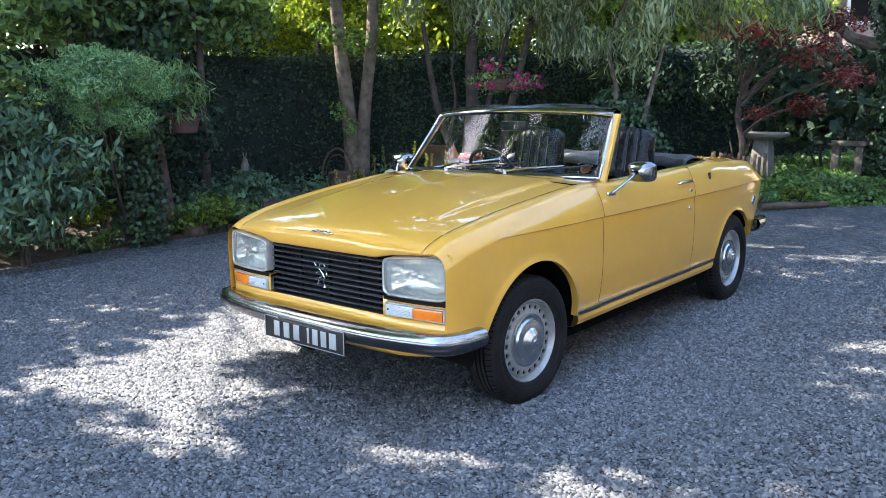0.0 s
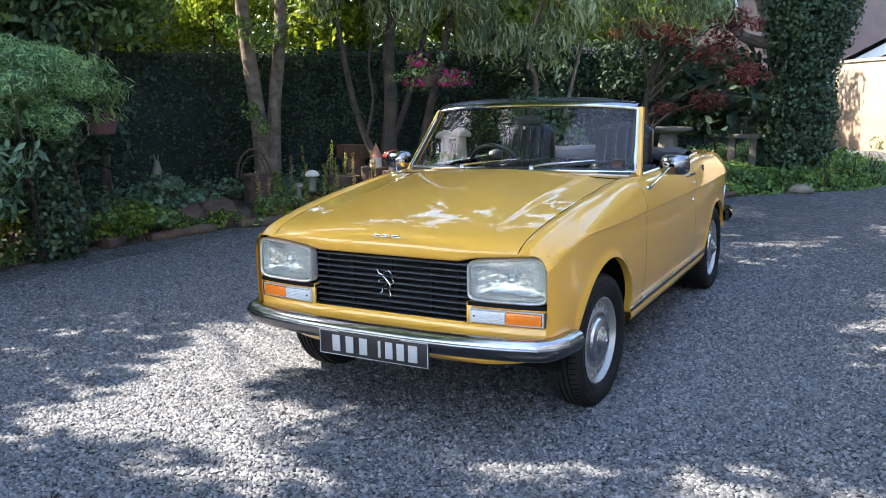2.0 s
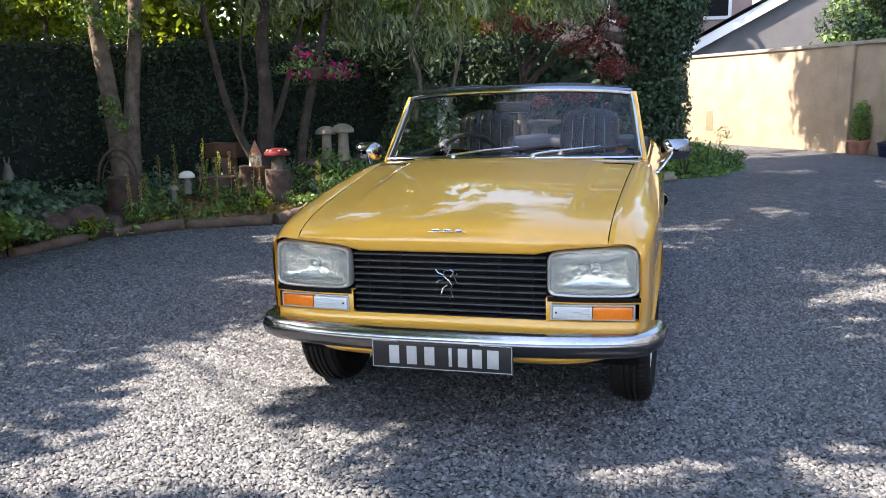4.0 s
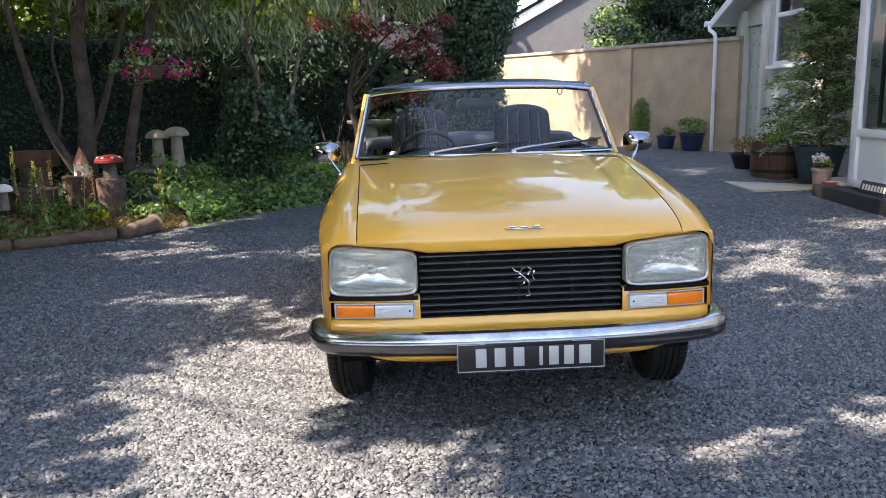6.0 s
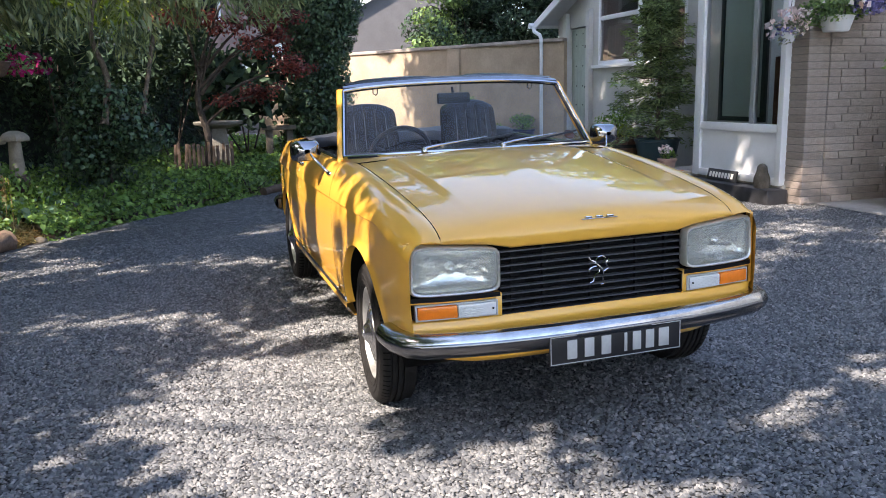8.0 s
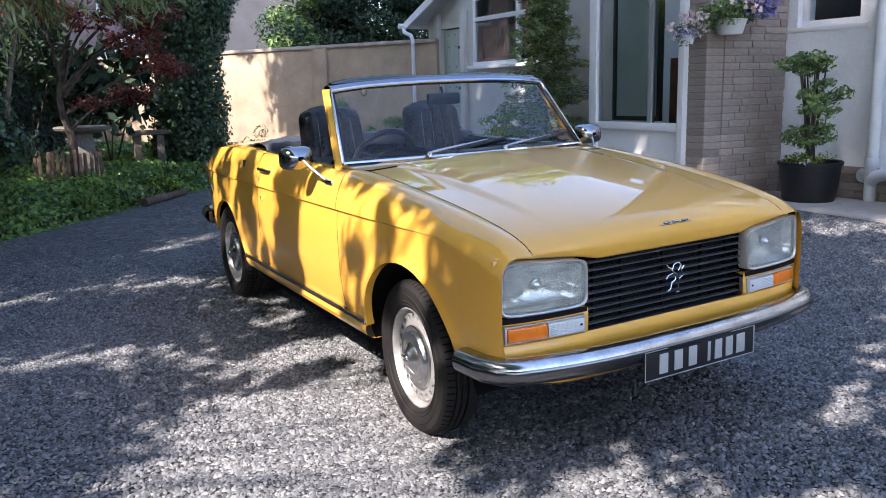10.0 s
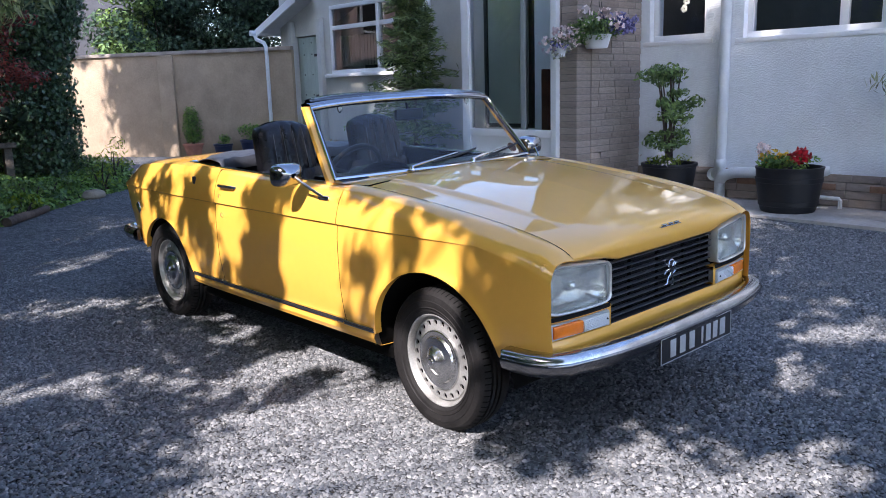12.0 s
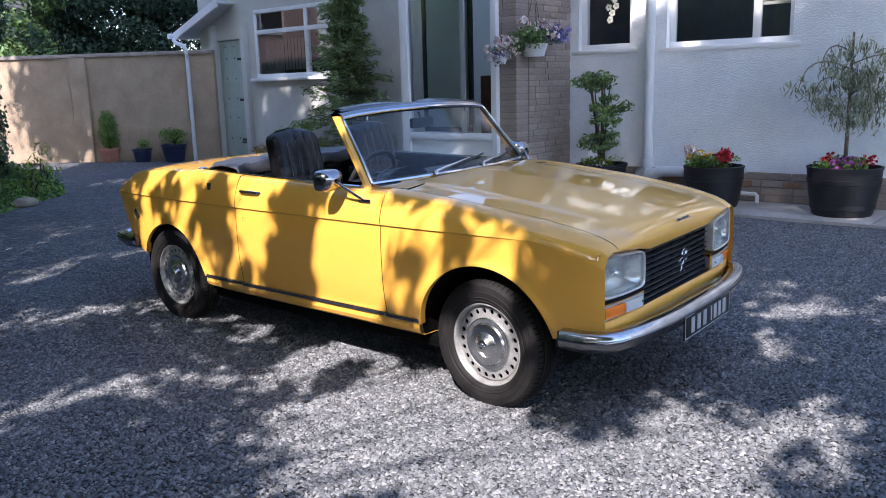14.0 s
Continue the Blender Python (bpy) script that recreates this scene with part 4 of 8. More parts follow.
# wipers
for x0, tip, bl in ((-0.29, (0.06, 0.17), 0.36), (0.14, (0.47, 0.17), 0.34)):
    base = Vector((x0, 1.262, 1.008))
    w = lathe("wiper_arm", [(0.016, 0.0), (0.015, 0.012), (0.009, 0.02), (0.0, 0.022)], DULLCHROME, car, 14, at=tuple(base))
    q = ws_point(tip[0] / 0.66, tip[1], 0.028)
    midp = (base + q) / 2 + Vector((0, -0.010, 0.012))
    tube("arm", [base + Vector((0, 0, 0.016)), base.lerp(midp, 0.4) + Vector((0, -0.004, 0.012)), midp, q], [0.0065, 0.006, 0.0045, 0.003], DULLCHROME, w, 6)
    ta = ws_point((tip[0] - bl * 0.52) / 0.67, max(0.02, tip[1] - 0.10), 0.016)
    tb = ws_point((tip[0] + bl * 0.45) / 0.67, max(0.05, tip[1] + 0.02), 0.016)
    tube("blade", [ta, (ta + tb) / 2 + Vector((0, -0.01, 0)), tb], 0.0055, TRIMBLACK, w, 6)


# ---- door furniture and mirrors
def wing_mirror(s):
    base = Vector((s * 0.775, 1.335, 0.925))
    foot = box("door_mirror", base.x - 0.010, base.x + 0.010, base.y - 0.05, base.y + 0.035, base.z - 0.010, base.z + 0.010, CHROME, car, 0.008, "chrome door mirror on a slim stalk")
    head = Vector((s * 0.862, 1.49, 1.035))
    tube("stalk", [base, base + Vector((s * 0.02, 0.02, 0.02)), base + Vector((s * 0.062, 0.085, 0.075)), head + Vector((-s * 0.01, -0.035, -0.005))], [0.008, 0.0075, 0.006, 0.007], CHROME, foot, 8)
    rows = []
    for y, k in ((-0.055, 0.18), (-0.05, 0.5), (-0.035, 0.82), (-0.01, 0.96), (0.02, 1.0), (0.03, 0.99)):
        r = []
        for t in np.linspace(0, 2 * math.pi, 25):
            c, q = math.cos(t), math.sin(t)
            p = (abs(c) ** 4 + abs(q) ** 4) ** -0.25
            r.append(head + Vector((c * p * 0.078 * k, y, q * p * 0.055 * k - 0.004)))
        rows.append(r)
    grid("mirror_head", rows, MIRRORSHELL, foot)
    obj("mirror_pane", [head + Vector((math.cos(t) * 0.074, 0.026, math.sin(t) * 0.05 - 0.004)) for t in np.linspace(0, 2 * math.pi, 24, endpoint=False)], [tuple(range(24))], CHROME, foot)


for s in (-1, 1):
    wing_mirror(s)
    xh = side_x(2.25, 0.915)
    tube("door_handle", [(s * xh, 2.325, 0.912), (s * (xh + 0.018), 2.31, 0.918), (s * (xh + 0.022), 2.22, 0.918), (s * (xh + 0.016), 2.165, 0.915), (s * xh, 2.155, 0.912)], [0.010, 0.010, 0.008, 0.008, 0.007], CHROME, car, 8, "chrome pull handle")
    lathe("lock", [(0.012, -0.004), (0.010, 0.006), (0.0, 0.007)], CHROME, car, 14, "x", (s * (side_x(2.30, 0.86)), 2.315, 0.86))
    lathe("lock", [(0.014, -0.004), (0.012, 0.005), (0.0, 0.006)], DULLCHROME, car, 14, "x", (s * (side_x(2.30, 0.755)), 2.30, 0.755))
    # waist trim along the door and rear quarter
    pts = []
    for y in np.linspace(1.42, 2.78, 18):
        xe, ze = top_edge(y)
        pts.append((s * (xe - 0.035), y, ze + 0.017))
    tube("waist_trim", pts, 0.0065, CHROME, car, 6)
for s in (-1, 1):
    rows = []
    for y in np.linspace(1.45, 2.62, 14):
        xe, ze = top_edge(y)
        rows.append([(s * (xe - 0.040), y, ze + 0.012), (s * (xe - 0.048), y, ze + 0.019), (s * (xe - 0.075), y, ze + 0.016), (s * (xe - 0.085), y, ze - 0.03)])
    grid("door_top_pad", rows, VINYL, car)
# side marker, filler badge and a hood stud on the quarter panels
for s in (-1, 1):
    bm = bmesh.new()
    bm_box(bm, -0.006, 0.006, -0.014, 0.014, -0.022, 0.022, 0.004)
    b = part("hood_stud", bm, TRIMBLACK, car)
    b.location = (s * (side_x(2.64, 0.925) + 0.002), 2.64, 0.925)
    bm = bmesh.new()
    bm_box(bm, -0.005, 0.007, -0.035, 0.035, -0.022, 0.022, 0.006)
    b = part("quarter_badge", bm, CHROME, car)
    b.matrix_basis = pose(s * (side_x(3.52, 0.70) + 0.002), 3.50, 0.69, 55, 0, 0)
    lathe("deck_stud", [(0.03, 0.0), (0.028, 0.010), (0.012, 0.016), (0.0, 0.017)], CHROME, car, 16, "z", (s * 0.66, 2.86, 1.004))

# tail panel
rows = []
for u in np.linspace(-1, 1, 21):
    col = []
    for z in (0.50, 0.58, 0.68, 0.78, 0.83, 0.86, 0.885):
        col.append((u * side_x(3.75, min(z, 0.87)), tail_y(3.75, z) + 0.012 * (1 - u * u), z))
    rows.append(col)
grid("tail_panel", rows, PAINT, car)
for s in (-1, 1):
    box("tail_lamp", s * 0.60 - 0.07, s * 0.60 + 0.07, 3.67, 3.715, 0.68, 0.78, RED, car, 0.01)

# ---- interior
box("dashboard", -0.66, 0.66, 1.42, 1.60, 0.80, 0.985, VINYL, car, 0.03, "black padded dashboard")
rows = []
for u in np.linspace(-1, 1, 15):
    rows.append([(u * 0.68, 1.30 - 0.06 * (1 - u * u), 0.990 + 0.006 * (1 - u * u)), (u * 0.67, 1.42, 0.998), (u * 0.66, 1.56, 1.0), (u * 0.65, 1.62, 0.97), (u * 0.65, 1.62, 0.90)])
grid("dash_top", rows, VINYL, car)
cl = lathe("instrument_cowl", [(0.0, 0.0), (0.10, 0.0), (0.115, 0.02), (0.11, 0.12)], VINYL, car, 20)
cl.matrix_basis = pose(-0.32, 1.55, 0.965, 80, 0, 0) @ Matrix.Diagonal((1.5, 0.55, 1, 1))
for s in (-1, 1):
    box("door_card", s * 0.665 - 0.012, s * 0.665 + 0.012, 1.45, 2.42, 0.42, 0.965, VINYL, car, 0.01)
    box("rear_side_trim", s * 0.655 - 0.012, s * 0.655 + 0.012, 2.42, 2.95, 0.42, 0.985, VINYL, car, 0.01)
box("tunnel", -0.12, 0.12, 1.3, 2.5, 0.25, 0.45, VINYL, car, 0.03)
# steering wheel
sw = empty("steering_wheel", pose(-0.295, 1.74, 0.962, -62, 0, 0))
sw.parent = car
pts = [(0.172 * math.cos(t), 0.172 * math.sin(t), 0) for t in np.linspace(0, 2 * math.pi, 41)]
tube("wheel_rim", pts, 0.0145, TRIMBLACK, sw, 8, cap=False)
for a in (200, 340):
    t = radians(a)
    tube("spoke", [(0.03 * math.cos(t), 0.03 * math.sin(t), -0.015), (0.168 * math.cos(t), 0.168 * math.sin(t), 0)], [0.018, 0.009], TRIMBLACK, sw, 8)
lathe("horn_pad", [(0.055, -0.03), (0.055, -0.008), (0.04, 0.004), (0.0, 0.006)], TRIMBLACK, sw, 20)
tube("steering_column", [(0, 0, -0.02), (0, 0, -0.32)], 0.028, TRIMBLACK, sw, 10)


def seat(x0):
    st = empty("front_seat", pose(x0, 2.18, 0.30, 0, 0, 0))
    st.parent = car
    # backrest and its integral head part, with upright pleats
    for name, z0, z1, w0, w1, lean, th in (("backrest", 0.22, 0.665, 0.235, 0.235, 0.0, 0.075), ("headrest", 0.655, 0.922, 0.190, 0.178, 0.14, 0.078)):
        rows = []
        for t in np.linspace(0, 2 * math.pi, 97):
            col = []
            for v in np.linspace(0, 1, 13):
                z = z0 + (z1 - z0) * v
                edge = min(1, 5 * v + 0.55, 4.5 * (1 - v)) if name == "headrest" else min(1, 9 * (1 - v) + 0.3)
                edge = math.sqrt(max(0, 1 - (1 - min(1, edge)) ** 2))
                wd = (w0 + (w1 - w0) * v) * (0.72 + 0.28 * edge)
                c, q = math.cos(t), math.sin(t)
                p = (abs(c) ** 3.2 + abs(q) ** 3.2) ** (-1 / 3.2)
                x = c * p * wd
                groove = 0.011 * sum(math.exp(-((x - g) / 0.006) ** 2) for g in (-0.105, -0.036, 0.036, 0.105)) if q < 0 else 0
                y = q * p * th * (0.35 + 0.65 * edge)
                y += groove if q < 0 else 0
                col.append((x, y + 0.22 * z + 0.0, z + (0.02 * (1 - (x / wd) ** 2) if v > 0.9 else 0)))
            rows.append(col)
        grid(name, rows, VINYL, st, "black pleated vinyl", sharp=60)
    obj("headrest_top", [(0.165 * math.cos(t) * (abs(math.cos(t)) ** 3 + abs(math.sin(t)) ** 3 + 1e-6) ** (-1 / 3) * 0.75, 0.22 * 0.926 + 0.03 * math.sin(t), 0.925) for t in np.linspace(0, 2 * math.pi, 24, endpoint=False)], [tuple(range(24))], VINYL, st)
    # seams over the headrest; their glints are painted as a lighter grey
    for g in (-0.105, -0.036, 0.036, 0.105):
        pts = [(g * (1 - 0.07 * v), 0.22 * (0.66 + 0.262 * v) - 0.069 * math.sqrt(max(0.0, 1 - max(0.0, v - 0.78) ** 2 / 0.0484)), 0.66 + 0.262 * v) for v in np.linspace(0.02, 0.985, 12)]
        tube("seam", pts, 0.0024, SEAM, st, 5)
    bm = bmesh.new()
    bm_box(bm, -0.24, 0.24, -0.42, 0.06, 0.08, 0.25, 0.05)
    part("cushion", bm, VINYL, st)
    return st


seat(-0.335)
seat(0.335)
bm = bmesh.new()
bm_box(bm, -0.6, 0.6, 2.72, 2.86, 0.45, 0.97, 0.04)
part("rear_bench", bm, VINYL, car)
box("rear_shelf", -0.64, 0.64, 2.5, 3.0, 0.40, 0.55, VINYL, car, 0.01)
# folded roof under its cover
rows = []
for u in np.linspace(-1, 1, 25):
    a = abs(u)
    col = []
    for v in np.linspace(0, 1, 11):
        y = (2.60 + 0.03 * math.cos(u * 9)) + v * (0.42 - 0.20 * a ** 3) - 0.14 * a ** 4 * (1 - v)
        z = 1.002 + 0.052 * math.sin(math.pi * min(1, v * 0.92 + 0.10)) ** 0.6 * (1 - 0.35 * a ** 4) + 0.006 * math.sin(u * 13 + v * 5) + 0.004 * math.sin(u * 31 - v * 7)
        col.append((u * 0.695, y, z - (0.05 if v in (0, 1) else 0)))
    rows.append(col)
grid("folded_roof_cover", rows, HOODCLOTH, car, "black cloth cover over the folded roof", thick=0.004)


# ---------------------------------------------------------------- ground
def axis(lo, hi, a, b, step):
    mid = list(np.arange(a, b + 1e-6, step))
    left = [a - (a - lo) * t ** 2 for t in np.linspace(1, 0.08, 10)]
    right = [b + (hi - b) * t ** 2 for t in np.linspace(0.08, 1, 10)]
    return left + mid + right


gx, gy = axis(-260, 260, -13, 9, 0.25), axis(-260, 260, -6, 22, 0.25)
rows = [[(x, y, ground_z(x, y) + 0.006 * noise.noise(Vector((x * 0.9, y * 0.9, 0)))) for x in gx] for y in gy]
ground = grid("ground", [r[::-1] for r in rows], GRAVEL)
tagged(ground, "blue-grey gravel drive of loose stone chippings", "gravel drive", kind="structure")

# loose chippings where the drive is seen close
n = 400000
ang = RNG.uniform(0, 2 * math.pi, n)
sx = RNG.uniform(-7.2, 1.6, n)
sy = RNG.uniform(0.3, 7.6, n)
keep = np.hypot(sx + 3.0, sy - 2.2) < RNG.uniform(1.8, 6.6, n)
sx, sy = sx[keep], sy[keep]
n = len(sx)
sz = np.array([ground_z(a, b) for a, b in zip(sx, sy)])
octa = np.array([[1.25, 0, -0.1], [0.1, 0.72, -0.1], [-1.25, 0.1, -0.1], [-0.1, -0.72, -0.1], [0.1, 0.1, 0.80]])
tris = np.array([[0, 1, 4], [1, 2, 4], [2, 3, 4], [3, 0, 4]])
size = RNG.uniform(0.0062, 0.0128, n)
v = octa[None] * (1 + RNG.uniform(-0.3, 0.3, (n, 5, 3))) * size[:, None, None] * RNG.uniform(0.75, 1.25, (n, 1, 3))
rz, rx = RNG.uniform(0, 6.28, n), RNG.normal(0, 0.45, n)
cz_, sz_ = np.cos(rz), np.sin(rz)
cx_, sx_ = np.cos(rx), np.sin(rx)
y1 = v[..., 1] * cx_[:, None] - v[..., 2] * sx_[:, None]
z1 = v[..., 1] * sx_[:, None] + v[..., 2] * cx_[:, None]
x2 = v[..., 0] * cz_[:, None] - y1 * sz_[:, None]
y2 = v[..., 0] * sz_[:, None] + y1 * cz_[:, None]
v = np.stack([x2 + sx[:, None], y2 + sy[:, None], z1 + sz[:, None] + 0.004], -1)
me = bpy.data.meshes.new("chippings")
me.vertices.add(n * 5)
me.vertices.foreach_set("co", v.reshape(-1).astype(np.float32))
tr = (np.arange(n)[:, None, None] * 5 + tris[None]).reshape(-1, 3)
me.loops.add(len(tr) * 3)
me.loops.foreach_set("vertex_index", tr.reshape(-1).astype(np.int32))
me.polygons.add(len(tr))
me.polygons.foreach_set("loop_start", (np.arange(len(tr)) * 3).astype(np.int32))
me.update(calc_edges=True)
me.materials.append(CHIPS)
tagged(new("chippings", me), "loose blue-grey stone chippings on the drive", "gravel", kind="stuff")

# ---------------------------------------------------------------- planting bed
EDGE = [(-7.0, -6.0), (-7.2, 0.0), (-7.55, 2.8), (-7.75, 4.2), (-7.7, 5.3), (-7.55, 6.3), (-7.1, 7.0), (-6.15, 7.5), (-5.2, 8.75), (-4.0, 9.8), (-3.1, 10.7), (-2.3, 11.4), (-1.45, 12.0), (-1.05, 13.0), (-1.2, 14.4), (-1.9, 16.0), (-2.6, 18.5), (-3.4, 21.0)]
BACK = [(-10.6, -6.0), (-10.6, 0.0), (-10.6, 2.8), (-10.5, 4.5), (-10.3, 6.5), (-9.6, 8.4), (-8.8, 9.5), (-8.0, 10.2), (-7.0, 11.0), (-6.2, 12.0), (-5.4, 13.2), (-4.8, 14.2), (-4.4, 15.0), (-4.2, 16.0), (-4.1, 17.0), (-4.2, 18.0), (-4.4, 20.0), (-5.0, 22.0)]


def along_line(line, t):
    k = t * (len(line) - 1)
    i = min(int(k), len(line) - 2)
    f = k - i
    return Vector((line[i][0] + (line[i + 1][0] - line[i][0]) * f, line[i][1] + (line[i + 1][1] - line[i][1]) * f))


def bed_point(t, w):
    a, b = along_line(EDGE, t), along_line(BACK, t)
    p = a.lerp(b, w)
    z = ground_z(p.x, p.y) + min(1, w / 0.25) * 0.13 + 0.12 * w + 0.03 * noise.noise(Vector((p.x * 1.7, p.y * 1.7, 1)))
    return Vector((p.x, p.y, z - (0.05 if w <= 0 else 0)))


rows = [[bed_point(t, w) for w in (-0.02, 0.0, 0.04, 0.1, 0.2, 0.35, 0.5, 0.75, 1.0, 1.6)] for t in np.linspace(0, 1, 120)]
bed = grid("planting_bed", rows, SOIL)
tagged(bed, "raised border of dark garden soil along the drive", "flower bed", kind="structure")

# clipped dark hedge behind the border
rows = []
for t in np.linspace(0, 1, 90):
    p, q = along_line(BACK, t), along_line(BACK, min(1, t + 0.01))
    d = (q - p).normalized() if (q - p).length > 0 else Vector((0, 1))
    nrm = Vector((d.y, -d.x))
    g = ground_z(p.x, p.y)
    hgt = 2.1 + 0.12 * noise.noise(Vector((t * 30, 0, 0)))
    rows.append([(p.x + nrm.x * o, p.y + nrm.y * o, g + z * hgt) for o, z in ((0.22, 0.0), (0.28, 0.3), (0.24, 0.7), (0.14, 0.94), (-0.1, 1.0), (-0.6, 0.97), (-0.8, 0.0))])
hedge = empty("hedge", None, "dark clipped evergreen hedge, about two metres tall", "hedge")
# solid core, its near-black green paints the shade between the leaves
grid("hedge_core", rows, mat("hedge_inner_shade", (0.014, 0.022, 0.018), 0.9, var=0.4), hedge)
c, nn = [], []
for _ in range(52000):
    t = RNG.uniform(0.12, 1)
    p, q = along_line(BACK, t), along_line(BACK, min(1, t + 0.01))
    d = (q - p)
    d = d.normalized() if d.length > 0 else Vector((0, 1))
    nrm = Vector((d.y, -d.x))
    z = RNG.uniform(0.02, 1.03)
    o = 0.27 - 0.10 * max(0, z - 0.7) / 0.3 + RNG.normal(0, 0.05) - (RNG.uniform(0, 0.6) if z > 0.97 else 0)
    g = ground_z(p.x, p.y)
    c.append((p.x + nrm.x * o, p.y + nrm.y * o, g + z * 2.15))
    nn.append((nrm.x, nrm.y, 0.25 + (0.8 if z > 0.95 else 0)))
leaf_mesh("hedge_foliage", c, nn, 0.062, 0.036, L_HEDGE, hedge)


# ---------------------------------------------------------------- plants
def limb(name, pts, r0, r1, material, parent, n=10):
    k = len(pts)
    P = [Vector(p) for p in pts]
    fine, rad = [], []
    for i in range(k - 1):
        for t in np.linspace(0, 1, 5)[: 5 if i == k - 2 else 4]:
            a = P[max(0, i - 1)]
            b, cc = P[i], P[i + 1]
            dd = P[min(k - 1, i + 2)]
            q = 0.5 * ((2 * b) + (cc - a) * t + (2 * a - 5 * b + 4 * cc - dd) * t * t + (3 * b - a - 3 * cc + dd) * t ** 3)
            s = (i + t) / (k - 1)
            fine.append(q)
            rad.append((r0 + (r1 - r0) * s) * (1 + 0.10 * noise.noise(q * 5)) * (1.25 if s < 0.02 else 1))
    return tube(name, fine, rad, material, parent, n)


def blobs_in(x, y, z, rx, ry, rz, k, size, rng):
    """Clumps scattered in an ellipsoid."""
    out = []
    for _ in range(k):
        u = rng.normal(0, 1, 3)
        u /= np.linalg.norm(u)
        r = rng.random() ** 0.45
        s = size * rng.uniform(0.6, 1.35)
        out.append((x + u[0] * r * rx, y + u[1] * r * ry, z + u[2] * r * rz, s * rng.uniform(0.9, 1.4), s * rng.uniform(0.9, 1.4), s * rng.uniform(0.5, 0.8)))
    return out


def tall_tree(x, y, trunks, crown, material, leaf, per, label, seed, clump=0.8, k=40, bark=None):
    """A garden tree: trunks, forking limbs, and a crown of loose leaf clumps with gaps."""
    rng = np.random.default_rng(seed)
    g = ground_z(x, y)
    tree = empty("tree", pose(x, y, g), label, "tree", "garden trees")
    cx, cy, cz, rx, ry, rz = crown
    bl = blobs_in(cx - x, cy - y, cz - g, rx, ry, rz, k, clump, rng)
    for tx, ty, r, top in trunks:
        q = 1 if tx == trunks[0][0] else -1
        limb("trunk", [(tx - x, ty - y, -0.1), (tx - x - 0.02 * q, ty - y, 0.8), (tx - x - 0.06 * q, ty - y - 0.04 * q, 1.5), (tx - x - 0.14 * q, ty - y - 0.12 * q, 2.6), ((tx - x) * 0.9 + 0.1 * (cx - x), (ty - y) - 0.3 * q, top)], r, r * 0.6, bark or BARK, tree, 14)
        for b in bl[:: max(1, k // 9)]:
            a = Vector((tx - x, ty - y, top * 0.85))
            e = Vector(b[:3])
            limb("limb", [a, a.lerp(e, 0.4) + Vector((0, 0, 0.3)), e], r * 0.4, 0.02, bark or BARK, tree, 6)
    p, nn = clump_points(bl, per)
    leaf_mesh("crown", p, nn, leaf, leaf * 0.55, material, tree, droop=0.6)
    return tree


# tall trees along the border, whose crowns shade the drive
tall_tree(-8.60, 8.10, [(-8.62, 8.06, 0.125, 4.2), (-8.55, 8.17, 0.115, 4.6)], (-8.9, 7.2, 6.2, 2.4, 2.4, 2.0), L_MID, 0.13, 900, "tall garden tree with a double trunk", 11, 0.6, 26)
# tall trees out on the left, whose high crowns dapple the drive and shade the house
def cover(gx, gy):
    """How thick the shade lies at a place on the drive."""
    k = 0.92 if gx > -6.7 else 0.5 if gy < 6.4 else 0.4
    if -3.7 < gx < -2.45 and 2.5 < gy < 4.9 or -3.6 < gx < -2.1 and 4.9 <= gy < 6.75:
        return 0.0
    if -4.3 < gx < -3.5 and 4.9 < gy < 7.2:
        return 0.78
    zones = (
        (-2.4, 9.0, 2.2, 1.6, 0.70), (-3.2, 12.0, 2.4, 2.0, 0.65), (-6.0, 8.6, 1.3, 1.6, 0.5), (-1.0, 17.0, 3.0, 2.6, 0.0),
        (-0.6, 5.0, 0.8, 1.3, 0.66), (-1.6, 7.7, 0.8, 0.8, 0.3), (-5.0, 6.7, 0.9, 0.9, 0.8), (-6.9, 4.0, 0.6, 0.5, 0.8), (0.9, 5.6, 1.0, 1.8, 0.78),
        (-4.95, 2.6, 0.95, 0.7, 0.62), (-4.2, 2.8, 0.9, 0.9, 0.46), (-4.1, 1.8, 0.9, 0.7, 0.6), (-3.3, 1.35, 0.9, 0.7, 0.8),
        (-4.0, 4.0, 0.5, 0.8, 0.5), (-5.9, 5.2, 1.15, 1.4, 0.92), (-6.8, 7.8, 1.0, 0.9, 0.04),
        (-1.9, 5.2, 0.75, 0.8, 0.8), (-1.2, 2.7, 1.3, 0.8, 0.85), (-2.0, 2.72, 0.9, 0.36, 1.0), (-1.7, 3.4, 1.0, 0.95, 1.0), (-2.45, 1.8, 0.6, 1.0, 0.97), (-1.25, 1.85, 0.75, 0.55, 0.68),
    )
    for x, y, rx, ry, v in zones:
        if ((gx - x) / rx) ** 2 + ((gy - y) / ry) ** 2 < 1:
            k = v
    edge = 0.57 + 1.02 * (gy - 16.3)
    if gy > 15.2 and -4.0 < gx < edge:
        return 0.6 if gx > edge - 0.7 else 0.0
    if gx > 2.0 and gy < 11 or gx > 1.3 and gy > 12.5 or gx > 2.4:
        k = 1.0
    if gx > 2.6 and 9.2 < gy < 13.5:
        k = 0.95
    elif gx > 4.3 and gy < 9.2:
        k = 0.86
    return k


